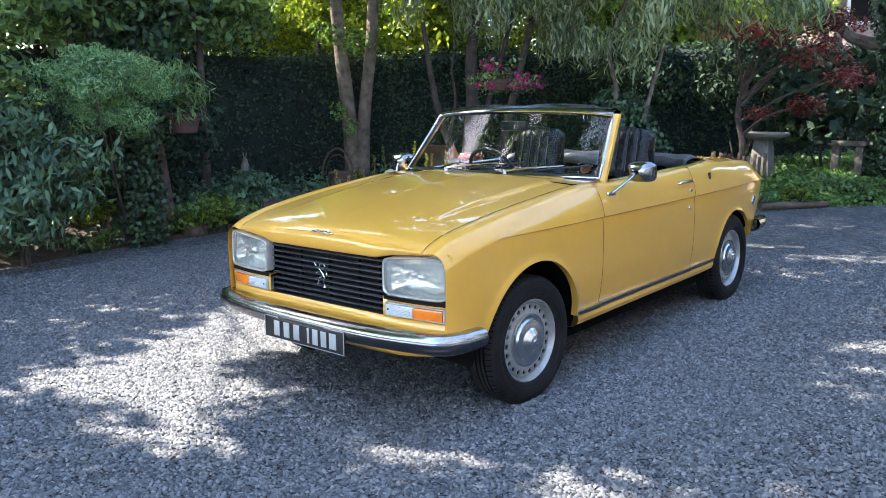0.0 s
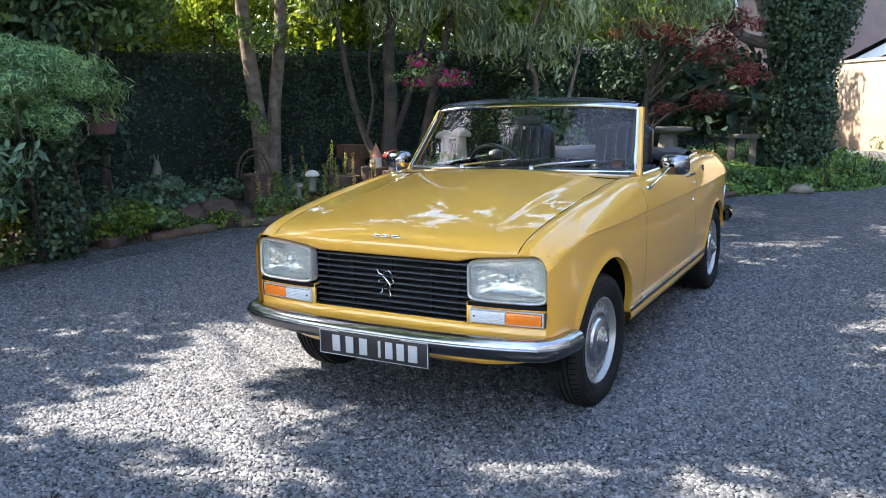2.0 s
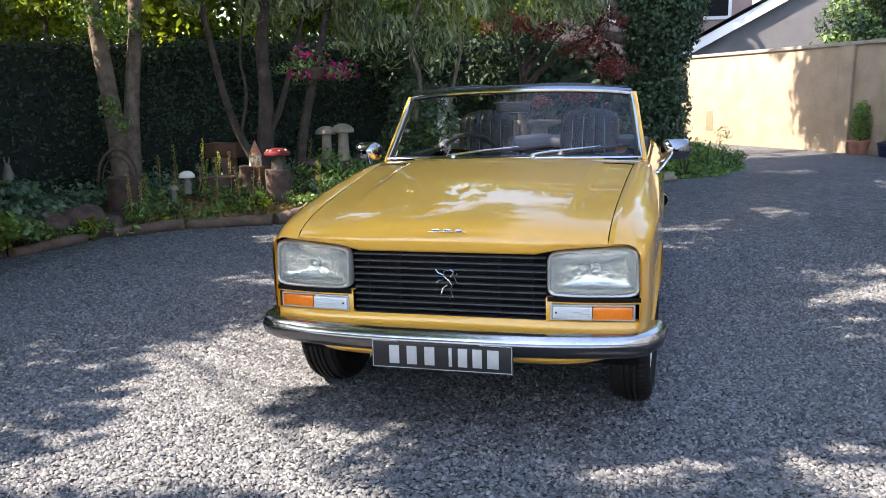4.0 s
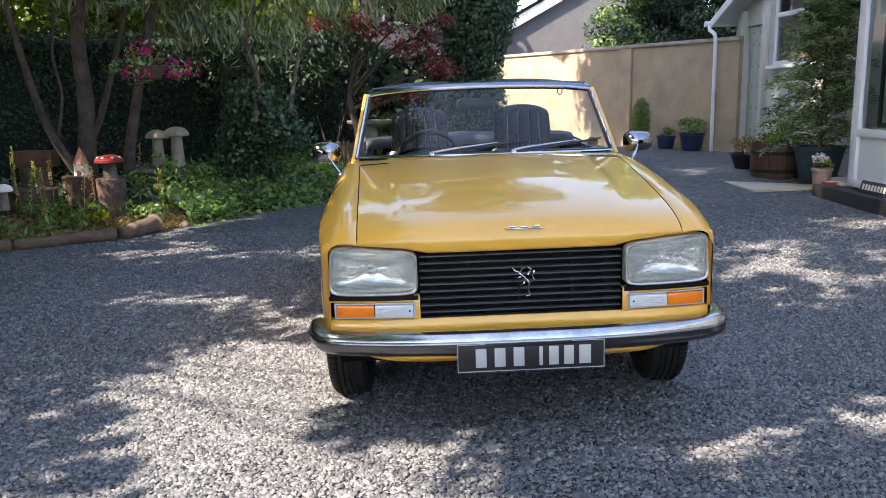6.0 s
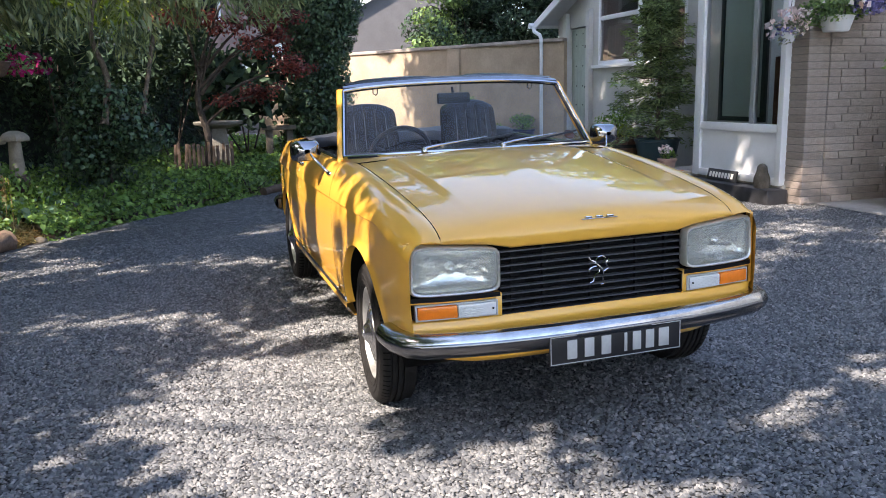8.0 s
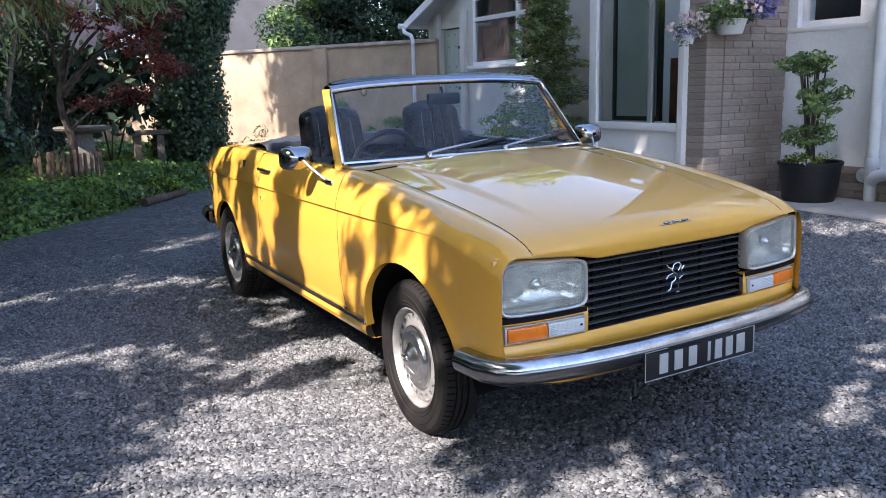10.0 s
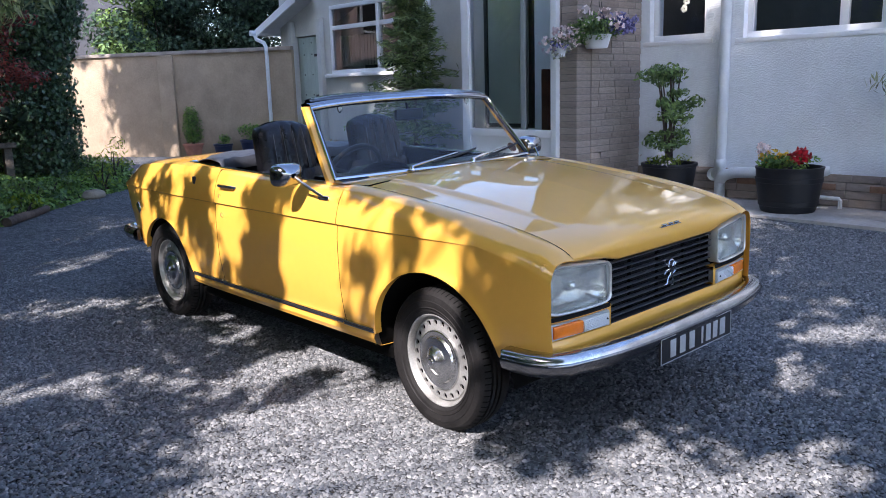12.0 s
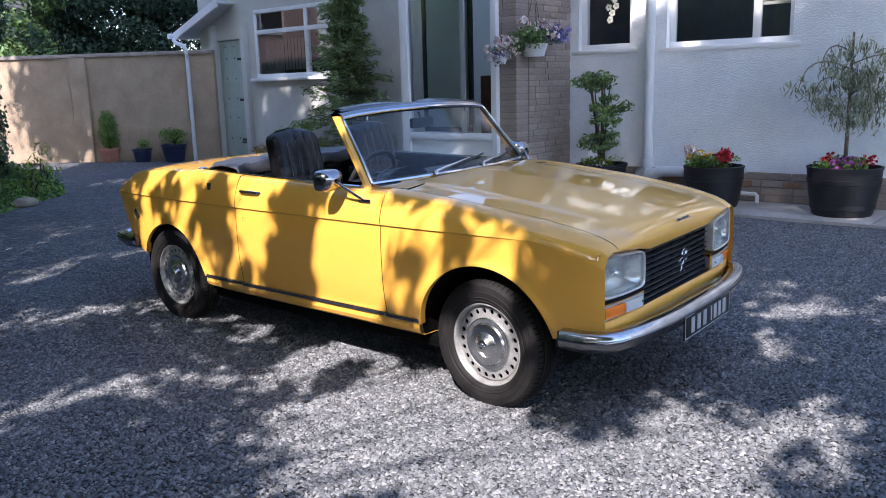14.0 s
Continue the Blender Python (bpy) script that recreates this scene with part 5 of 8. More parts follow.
def shade_trees():
    stems = [(-11.6, 3.4), (-11.8, -4.6), (-10.6, -8.0)]
    crowns = [[] for _ in stems]
    gx = -8.0
    while gx < 9.0:
        gy = -6.0
        while gy < 21.0:
            rng = np.random.default_rng([40, int(round(gx * 100)) + 2000, int(round(gy * 100)) + 2000])
            x, y = gx + rng.uniform(-0.42, 0.42), gy + rng.uniform(-0.42, 0.42)
            thick = cover(x, y)
            if 0.2 < thick < 0.73:
                # open twigs: a handful of small sprays that leave flecks of sun between them
                for _ in range(5):
                    hgt = max(3.6, (x + 5.2) / 0.9) + rng.uniform(0.0, 1.0)
                    px, py, r = x + rng.uniform(-0.4, 0.4), y + rng.uniform(-0.4, 0.4), rng.uniform(0.13, 0.25)
                    if rng.random() < thick:
                        c = (px - 0.9 * hgt, py - 0.42 * hgt, hgt)
                        i = min(range(len(stems)), key=lambda q: math.hypot(c[0] - stems[q][0], c[1] - stems[q][1]))
                        crowns[i].append((c[0] - stems[i][0], c[1] - stems[i][1], c[2], r * 1.2, r, r * 0.7))
            elif rng.random() < thick:
                lo, hi = max(3.6, (x + 5.2) / 0.9), max(5.0, (x + 11.0) / 0.9)
                hgt = lo + (hi - lo) * rng.uniform(0.0, 0.45)
                c = (x - 0.9 * hgt, y - 0.42 * hgt, hgt)
                s = rng.uniform(0.33, 0.60) * (1.32 if thick >= 0.9 else 1.0)
                if thick >= 0.9:
                    h2 = hgt + rng.uniform(0.5, 1.2)
                    crowns[0].append((x + 0.2 - 0.9 * h2 - stems[0][0], y + 0.15 - 0.42 * h2 - stems[0][1], h2, s * 1.1, s * 1.1, s * 0.7))
                i = min(range(len(stems)), key=lambda q: math.hypot(c[0] - stems[q][0], c[1] - stems[q][1]))
                crowns[i].append((c[0] - stems[i][0], c[1] - stems[i][1], c[2], s * rng.uniform(0.9, 1.3), s * rng.uniform(0.9, 1.3), s * 0.7))
            gy += 0.74
        gx += 0.74
    # single sprays whose shade falls along the car's flank
    for x, y, s in ((-2.72, 2.42, 0.24), (-2.42, 2.36, 0.26), (-2.85, 2.15, 0.2), (-2.55, 2.08, 0.24), (-2.3, 2.0, 0.22), (-1.9, 3.35, 0.3), (-1.55, 3.48, 0.3), (-1.85, 3.9, 0.3), (-1.45, 4.0, 0.3), (-1.65, 3.02, 0.3),
                    (-3.38, 4.60, 0.22), (-3.18, 4.63, 0.22), (-2.98, 4.66, 0.22), (-2.78, 4.69, 0.22), (-3.3, 2.68, 0.26), (-3.05, 2.72, 0.30), (-2.82, 2.95, 0.28), (-2.55, 2.62, 0.3), (-2.25, 2.6, 0.3), (-2.0, 2.62, 0.26), (-1.78, 2.8, 0.32), (-1.5, 2.9, 0.32), (-1.45, 3.3, 0.35), (-1.75, 3.2, 0.32), (-1.3, 3.7, 0.35), (-1.7, 3.7, 0.35), (-1.6, 4.1, 0.3), (-2.5, 2.85, 0.28), (-2.45, 3.12, 0.28), (-2.5, 3.4, 0.26), (-2.38, 3.7, 0.28), (-2.42, 4.0, 0.26), (-2.35, 4.3, 0.26), (-3.22, 5.15, 0.17), (-2.92, 5.4, 0.22), (-3.15, 5.75, 0.18), (-2.85, 5.95, 0.2), (-3.2, 6.35, 0.17), (-2.9, 6.6, 0.2), (-3.3, 3.72, 0.13), (-3.0, 3.8, 0.14), (-3.12, 3.42, 0.12), (-2.85, 3.55, 0.15)):
        crowns[0].append((x - 0.9 * 4.6 - stems[0][0], y - 0.42 * 4.6 - stems[0][1], 4.6, s, s, s * 0.7))
        if s >= 0.3:
            crowns[0].append((x - 0.9 * 5.4 - stems[0][0], y - 0.42 * 5.4 - stems[0][1], 5.4, s, s, s * 0.7))
        if s > 0.2:
            crowns[0].append((x - 0.9 * 5.0 - stems[0][0], y - 0.42 * 5.0 - stems[0][1], 5.0, s, s, s * 0.7))
    for (x, y), bl in zip(stems, crowns):
        tree = empty("tree", pose(x, y, ground_z(x, y)), "tall leafy tree at the edge of the garden", "tree", "garden trees")
        limb("trunk", [(0, 0, -0.1), (0.1, 0.05, 3.0), (0.0, 0.1, 7.0), (0.3, 0.1, 11.5)], 0.15, 0.06, BARK, tree, 14)
        for b in bl[::14]:
            z0 = max(2.6, b[2] * 0.62)
            limb("limb", [(0.05, 0.05, z0), (b[0] * 0.5, b[1] * 0.5, z0 + (b[2] - z0) * 0.6), b[:3]], 0.016, 0.006, BARK, tree, 5)
        p, nn = clump_points(bl, 1050, 0.2)
        leaf_mesh("crown", p, nn, 0.175, 0.102, L_MID, tree, droop=0.6)


shade_trees()


# ivy-clad tree at the end of the border
def ivy_tree():
    x, y = -2.5, 12.45
    g = ground_z(x, y)
    tree = empty("ivy_clad_tree", pose(x, y, g), "tree with its trunk thickly clad in dark ivy", "tree", "garden trees")
    limb("trunk", [(0.1, 0.1, -0.1), (0.05, 0.1, 1.5), (0.0, 0.0, 3.0), (0.2, 0.1, 4.6)], 0.30, 0.18, DARKBARK, tree, 14)
    bl = []
    for z in np.linspace(0.25, 3.4, 17):
        r = 0.44 + 0.10 * math.sin(z * 3.1) + 0.10 * (z > 1.0)
        for a in range(6):
            t = a * math.pi / 3 + z * 2
            bl.append((0.05 + math.cos(t) * r * 0.55 + 0.05 * z, math.sin(t) * r * 0.55, z, r * 0.55, r * 0.55, 0.26))
    p, nn = clump_points(bl, 5600, 0.75)
    leaf_mesh("ivy", p, nn, 0.058, 0.042, L_IVY, tree, droop=1.0)
    rng = np.random.default_rng(5)
    cb = blobs_in(0.0, 0.3, 5.6, 2.1, 2.2, 1.5, 34, 0.6, rng)
    p, nn = clump_points(cb, 1000)
    leaf_mesh("crown", p, nn, 0.12, 0.065, L_MID, tree)
    for e in ((-1.3, -0.6, 2.9), (-0.9, 0.9, 3.3), (1.2, 0.4, 4.6), (-1.5, 0.6, 4.8)):
        limb("limb", [(0.05, 0.05, 2.0), (e[0] * 0.5, e[1] * 0.5, e[2] * 0.72), e], 0.11, 0.04, BARK, tree, 8)


ivy_tree()


# willowy small tree: many thin stems and a drooping crown of narrow leaves
def willow():
    x, y = -6.75, 8.75
    g = ground_z(x, y) + 0.15
    tree = empty("willow_leaved_tree", pose(x, y, g), "small tree with several stems and drooping narrow leaves", "tree", "garden trees")
    limb("stem", [(-0.16, -0.1, -0.1), (-0.19, -0.11, 0.55), (-0.15, -0.10, 1.2), (-0.17, -0.1, 1.9), (-0.05, -0.05, 2.8)], 0.115, 0.06, DARKBARK, tree, 12)
    limb("stem", [(0.02, -0.16, -0.1), (-0.28, -0.2, 0.4), (-0.52, -0.26, 0.9), (-0.66, -0.33, 1.5), (-0.80, -0.36, 2.3)], 0.062, 0.03, DARKBARK, tree, 9)
    limb("stem", [(-0.15, -0.08, 0.75), (-0.02, -0.02, 1.05), (0.13, 0.04, 1.55), (0.36, 0.1, 2.4)], 0.05, 0.025, DARKBARK, tree, 8)
    limb("stem", [(0.16, 0.05, -0.1), (0.22, 0.07, 0.6), (0.36, 0.12, 1.3), (0.62, 0.2, 2.4)], 0.075, 0.04, DARKBARK, tree, 10)
    limb("stem", [(-0.45, -0.24, 0.75), (-0.36, -0.2, 1.25), (-0.42, -0.2, 1.7), (-0.30, -0.2, 2.4)], 0.022, 0.012, DARKBARK, tree, 6)
    limb("stem", [(1.55, 0.55, 0.9), (1.62, 0.6, 1.4), (1.5, 0.6, 1.9), (1.7, 0.7, 2.6)], 0.04, 0.02, BARK, tree, 7)
    limb("stem", [(1.95, 0.7, 1.0), (2.05, 0.75, 1.5), (2.25, 0.8, 2.4)], 0.03, 0.018, BARK, tree, 7)
    rng = np.random.default_rng(21)
    bl = []
    for _ in range(95):
        t = rng.random()
        px_, py_ = -0.75 + 4.5 * t, 0.2 + 1.5 * t + rng.normal(0, 0.45)
        z = 1.98 + 1.7 * rng.random() + 0.22 * math.sin(t * 9)
        k = rng.uniform(0.55, 1.1)
        bl.append((px_, py_ - 0.25, z, 0.36 * k, 0.36 * k, 0.46 * k))
    p, nn = clump_points(bl, 1900, 0.2)
    al = np.tile(np.array([[0.15, -0.15, -1.0]]), (len(p), 1))
    leaf_mesh("crown", p, nn, 0.15, 0.030, L_WILLOW, tree, along=al)


willow()


# Japanese maple with spreading dark red layers
def maple():
    x, y = -4.15, 11.0
    g = ground_z(x, y) + 0.2
    tree = empty("red_maple", pose(x, y, g), "small Japanese maple with layered dark red leaves", "tree", "garden trees")
    limb("trunk", [(0, 0, -0.1), (0.05, 0, 0.5), (-0.05, 0, 1.0), (0.08, 0.05, 1.55)], 0.055, 0.03, DARKBARK, tree, 8)
    layers = [(0.55, 0.0, 1.92, 0.62, 0.5, 0.13), (1.15, 0.1, 1.75, 0.6, 0.5, 0.17), (0.95, -0.1, 1.05, 0.72, 0.5, 0.13), (-0.15, 0.0, 2.05, 0.4, 0.4, 0.12), (1.35, 0.2, 2.15, 0.5, 0.45, 0.25), (1.6, 0.1, 1.4, 0.4, 0.4, 0.3), (0.9, 0.2, 2.5, 0.55, 0.4, 0.16), (1.45, 0.0, 1.9, 0.5, 0.4, 0.3)]
    bl = []
    rng = np.random.default_rng(3)
    for lx, ly, lz, rx, ry, rz in layers:
        lx = 0.78 * lx - 0.08
        bl += blobs_in(lx, ly, lz, rx * 0.9, ry, rz, 9, 0.15, rng)
        limb("branch", [(0.0, 0, min(1.4, lz * 0.6)), (lx * 0.5, ly * 0.5, lz * 0.86), (lx, ly, lz - 0.03)], 0.025, 0.008, DARKBARK, tree, 6)
    p, nn = clump_points(bl, 3000, 0.2)
    leaf_mesh("crown", p, nn + np.array([0, 0, 1.0]), 0.055, 0.03, L_MAPLE, tree)


maple()


def shrub(name, x, y, z0, blobs, material, per, leaf, aspect, label, category="shrub", stems=4, seed=1, droop=0.3, shell=0.45, group="border plants"):
    """A bush: short woody stems under clumps of leaves."""
    ob = empty(name, pose(x, y, z0), label, category, group)
    rng = np.random.default_rng(seed)
    for k in range(stems):
        b = blobs[k % len(blobs)]
        limb("stem", [(rng.normal(0, 0.03), rng.normal(0, 0.03), -0.06), (b[0] * 0.5, b[1] * 0.5, b[2] * 0.5), (b[0], b[1], b[2])], 0.018, 0.006, DARKBARK, ob, 6)
    p, nn = clump_points(blobs, per, shell)
    p[:, 2] = np.maximum(p[:, 2], 0.01)
    leaf_mesh("foliage", p, nn, leaf, leaf * aspect, material, ob, droop=droop)
    return ob


def bz(x, y):
    """Soil height in the border."""
    best, w = 1e9, 0
    for t in np.linspace(0, 1, 120):
        a = along_line(EDGE, t)
        d = math.hypot(a.x - x, a.y - y)
        if d < best:
            best = d
    return ground_z(x, y) + min(1, best / 0.6) * 0.13 + 0.03 * best


R3 = np.random.default_rng(9)
# ivy mound and shrubs from the far end to the near end of the border
shrub("ivy_mound", -5.2, 9.7, bz(-5.2, 9.7), blobs_in(0, 0, 0.75, 0.42, 0.4, 0.62, 26, 0.28, R3), L_IVY, 3400, 0.06, 0.8, "dense mound of dark ivy over a stump", "ivy")
shrub("laurel_bush", -3.5, 12.6, bz(-3.5, 12.6), blobs_in(0, 0, 1.0, 0.8, 0.6, 0.7, 20, 0.36, R3), L_HEDGE, 420, 0.22, 0.5, "broad-leaved dark evergreen shrub")
shrub("laurel_bush", -4.6, 12.2, bz(-4.6, 12.2), blobs_in(0, 0, 1.5, 0.8, 0.5, 0.8, 22, 0.34, R3), L_HEDGE, 900, 0.10, 0.5, "tall leafy evergreen shrub behind the maple")
shrub("laurel_bush", -5.9, 11.2, bz(-5.9, 11.2), blobs_in(0, 0, 1.5, 0.6, 0.5, 0.9, 20, 0.34, R3), L_HEDGE, 900, 0.10, 0.5, "tall leafy evergreen shrub behind the maple")
shrub("juniper", -7.80, 4.15, bz(-7.80, 4.15), blobs_in(0.50, -0.48, 1.62, 0.55, 0.55, 0.30, 26, 0.17, R3) + blobs_in(0.55, -0.40, 1.32, 0.42, 0.42, 0.24, 12, 0.13, R3), L_JUNIPER, 17000, 0.06, 0.18, "spreading blue-green juniper on a bare stem", "juniper")
ivs = [(0.06 * math.sin(z * 5), 0.05, z, 0.30, 0.30, 0.2) for z in np.linspace(0.1, 1.45, 10)]
ivs += [(0.05, 0.1, 1.15, 0.42, 0.42, 0.3), (0.0, -0.05, 0.75, 0.38, 0.38, 0.35)]
shrub("ivy_stump", -7.82, 4.2, bz(-7.82, 4.2), ivs, L_IVY, 5600, 0.055, 0.8, "old tree stump wrapped in small ivy", "stump", 2)
shrub("ash_sapling", -7.5, 3.0, bz(-7.5, 3.0), blobs_in(0.05, 0, 0.8, 0.55, 0.55, 0.7, 26, 0.26, R3), L_ASH, 2100, 0.11, 0.30, "leafy sapling with long paired leaflets", droop=1.4)
shrub("ash_sapling", -7.6, 2.2, bz(-7.6, 2.2), blobs_in(0.05, 0, 0.9, 0.55, 0.6, 0.85, 26, 0.28, R3), L_ASH, 2100, 0.11, 0.30, "leafy sapling with long paired leaflets", droop=1.4)
shrub("elder_bush", -8.0, 3.5, bz(-8.0, 3.5), blobs_in(0, 0, 0.7, 0.5, 0.6, 0.5, 22, 0.26, R3), L_MID, 1200, 0.09, 0.5, "leafy grey-green bush under the juniper")
shrub("elder_bush", -8.15, 5.92, bz(-8.15, 5.92), blobs_in(0, 0, 0.26, 0.22, 0.30, 0.18, 14, 0.15, R3), L_ASH, 2200, 0.075, 0.5, "low leafy bush in front of a log")
shrub("laurel_bush", -8.7, 5.0, bz(-8.7, 5.0), blobs_in(0, 0, 0.8, 0.7, 0.7, 0.6, 20, 0.33, R3), L_HEDGE, 900, 0.11, 0.45, "dark evergreen shrub in the shade")
shrub("laurel_bush", -8.6, 2.6, bz(-8.6, 2.6), blobs_in(0, 0, 1.6, 0.8, 1.0, 1.0, 34, 0.36, R3), L_MID, 800, 0.12, 0.5, "tall dark leafy shrub")
shrub("hanging_bamboo", -7.62, 4.72, 1.21, blobs_in(0.0, 0.0, 0.26, 0.22, 0.22, 0.26, 14, 0.16, R3), L_MID, 2800, 0.12, 0.18, "arching plant with narrow leaves in a hanging bowl", "plant", 2, droop=1.0)
c_, n_ = clump_points([(-8.33, 7.55, 1.25, 0.14, 0.12, 0.16), (-8.30, 7.75, 1.05, 0.12, 0.12, 0.14), (-8.50, 7.50, 2.3, 0.22, 0.2, 0.2), (-8.25, 7.8, 2.2, 0.3, 0.25, 0.18)], 3600, 0.3)
iv = leaf_mesh("ivy_sprig", c_, n_, 0.055, 0.04, L_GROUND)
tagged(iv, "sprigs of light green ivy growing on the trunk", "ivy", kind="stuff")
# low plants along the edge and across the border floor
for i in range(46):
    t = 0.14 + 0.62 * i / 45 + R3.normal(0, 0.006)
    w = abs(R3.normal(0.05, 0.06))
    p = bed_point(t, w)
    r = R3.uniform(0.12, 0.26)
    tall = R3.random()
    if 0.33 < t < 0.425 and i % 3 or 5.75 < p.y < 6.75 and p.x > -8.1:
        continue
    shrub("border_plant", p.x, p.y, p.z, blobs_in(0, 0, r * 0.9, r * 1.0, r * 1.0, r * 0.55, 7, r * 0.5, R3), L_GROUND if tall < 0.6 else (L_MID if tall < 0.9 else L_BRIGHT), 2400, 0.055, 0.6, "low leafy plant at the edge of the border", "plant", 3, i)
for i in range(26):
    t = 0.165 + 0.15 * i / 25 + R3.normal(0, 0.004)
    p = bed_point(t, abs(R3.normal(0.03, 0.04)))
    r = R3.uniform(0.11, 0.25) * (0.5 if 5.75 < p.y < 6.75 else 1.0)
    shrub("border_plant", p.x, p.y, p.z, blobs_in(0, 0, r * 0.9, r, r, r * 0.6, 7, r * 0.5, R3), (L_GROUND, L_MID, L_GROUND, L_BRIGHT)[i % 4], 2400, (0.05, 0.08, 0.06)[i % 3], 0.5, "low leafy plant at the edge of the border", "plant", 3, 90 + i)
# ground-cover carpet
c, nn = [], []
for _ in range(34000):
    t = RNG.uniform(0.44, 0.80)
    w = RNG.uniform(0.0, 0.88) ** 1.3 - 0.03
    p = bed_point(t, w)
    hgt = 0.03 + 0.13 * (0.5 + 0.5 * noise.noise(Vector((p.x * 2.4, p.y * 2.4, 3)))) * min(1, w * 14 + 0.2) + abs(RNG.normal(0, 0.035))
    c.append((p.x, p.y, p.z + hgt))
    nn.append((0.25, -0.45, 0.9))
leaf_mesh("ground_cover", c, nn, 0.062, 0.045, L_GROUND)
tagged(scene.objects["ground_cover"], "carpet of bright green low ground-cover leaves", "ground cover", kind="stuff")
c, nn = [], []
for _ in range(13000):
    t = RNG.uniform(0.1, 0.52)
    w = RNG.uniform(0.05, 0.95)
    p = bed_point(t, w)
    if 0.33 < t < 0.43 and w < 0.35 or noise.noise(Vector((p.x * 1.5, p.y * 1.5, 8))) < -0.05:
        continue
    c.append((p.x, p.y, p.z + 0.03 + abs(RNG.normal(0, 0.10))))
    nn.append((0.4, -0.3, 0.8))
leaf_mesh("undergrowth", c, nn, 0.075, 0.045, L_ASH)
tagged(scene.objects["undergrowth"], "dark green undergrowth and weeds in the border", "undergrowth", kind="stuff")
# dry grass and litter on the open soil
c, nn, al = [], [], []
for _ in range(9000):
    t, w = RNG.uniform(0.32, 0.44), abs(RNG.normal(0.0, 0.17)) - 0.01
    p = bed_point(t, w)
    c.append((p.x, p.y, p.z + 0.015 + abs(RNG.normal(0, 0.02))))
    nn.append((RNG.normal(0, 0.4), RNG.normal(0, 0.4), 1.0))
    al.append((RNG.normal(), RNG.normal(), RNG.normal(0.1, 0.25)))
leaf_mesh("dry_litter", c, nn, 0.10, 0.012, L_DRY, along=al)
tagged(scene.objects["dry_litter"], "dry grass and straw-coloured litter on the soil", "litter", kind="stuff")
for i, (x, y, r, m) in enumerate(((-6.72, 7.62, 0.17, L_BRIGHT), (-6.55, 7.78, 0.14, L_BRIGHT), (-7.25, 7.0, 0.14, L_BRIGHT), (-7.02, 7.12, 0.10, L_GROUND), (-6.2, 8.05, 0.15, L_GROUND), (-6.12, 8.82, 0.34, L_GROUND), (-5.95, 8.95, 0.30, L_GROUND), (-6.3, 8.75, 0.28, L_MID), (-7.0, 7.95, 0.18, L_GROUND), (-6.66, 7.98, 0.16, L_MID), (-7.15, 7.75, 0.18, L_MID), (-6.45, 8.45, 0.2, L_MID), (-6.55, 8.95, 0.24, L_MID), (-7.45, 6.75, 0.16, L_GROUND))):
    shrub("border_plant", x, y, bz(x, y) - 0.02, blobs_in(0, 0, r * 0.9, r, r, r * 0.55, 7, r * 0.5, R3), m, 3000, 0.06, 0.5, "bright green leafy plant in the dry soil", "plant", 3, 60 + i)
# flower spikes and dry stems
for i in range(26):
    t = R3.uniform(0.30, 0.46)
    p = bed_point(t, R3.uniform(0.06, 0.45))
    hgt = R3.uniform(0.35, 0.75)
    sp = empty("flower_spike", pose(p.x, p.y, p.z, R3.normal(0, 6), R3.normal(0, 6), 0), "thin stalk with pale yellow-green flowers", "flower", "flower spikes")
    tube("stalk", [(0, 0, -0.03), (0.01, 0, hgt * 0.6), (0, 0.01, hgt)], [0.005, 0.004, 0.003], L_DRY, sp, 5)
    k = 60
    z = RNG.uniform(hgt * 0.45, hgt, k)
    a = RNG.uniform(0, 6.28, k)
    fh = leaf_mesh("flower_head", np.stack([0.018 * np.cos(a), 0.018 * np.sin(a), z], 1), np.stack([np.cos(a), np.sin(a), 0.2 + 0 * a], 1), 0.026, 0.018, L_DRY if i % 3 else L_BRIGHT, sp)
    tagged(fh, kind="stuff")
    k = 14
    a = RNG.uniform(0, 6.28, k)
    leaf_mesh("leaf_tuft", np.stack([0.05 * np.cos(a), 0.05 * np.sin(a), RNG.uniform(0.0, 0.2, k)], 1), np.stack([np.cos(a), np.sin(a), 0.8 + 0 * a], 1), 0.14, 0.03, L_GROUND, sp)

# dark broad-leaved crowns hanging over the hedge
for x, y, z, rx, ry, rz, m, leaf in ((-10.6, 4.6, 3.0, 1.2, 1.4, 0.7, L_MID, 0.15), (-9.7, 4.6, 3.0, 1.0, 1.0, 0.8, L_MID, 0.13), (-10.7, 6.9, 3.0, 1.0, 1.2, 0.7, L_MID, 0.12), (-8.4, 1.2, 2.2, 1.0, 1.2, 1.3, L_MID, 0.13), (-9.5, 6.2, 2.75, 0.8, 0.8, 0.5, L_MID, 0.12), (-9.9, 5.4, 2.6, 0.7, 0.8, 0.5, L_ASH, 0.12), (-10.4, 9.0, 2.9, 1.0, 1.2, 0.6, L_BRIGHT, 0.1)):
    t_ = empty("tree", pose(x, y, ground_z(x, y)), "leafy tree hanging over the hedge", "tree", "garden trees")
    limb("trunk", [(0, 0, -0.1), (0.06, -0.04, z * 0.5), (0, 0, z)], 0.07, 0.03, DARKBARK, t_)
    bl = blobs_in(0, 0, z, rx, ry, rz, 30, 0.42, R3)
    p, nn = clump_points(bl, 900, 0.3)
    leaf_mesh("crown", p, nn, leaf, leaf * 0.5, m, t_, droop=0.8)

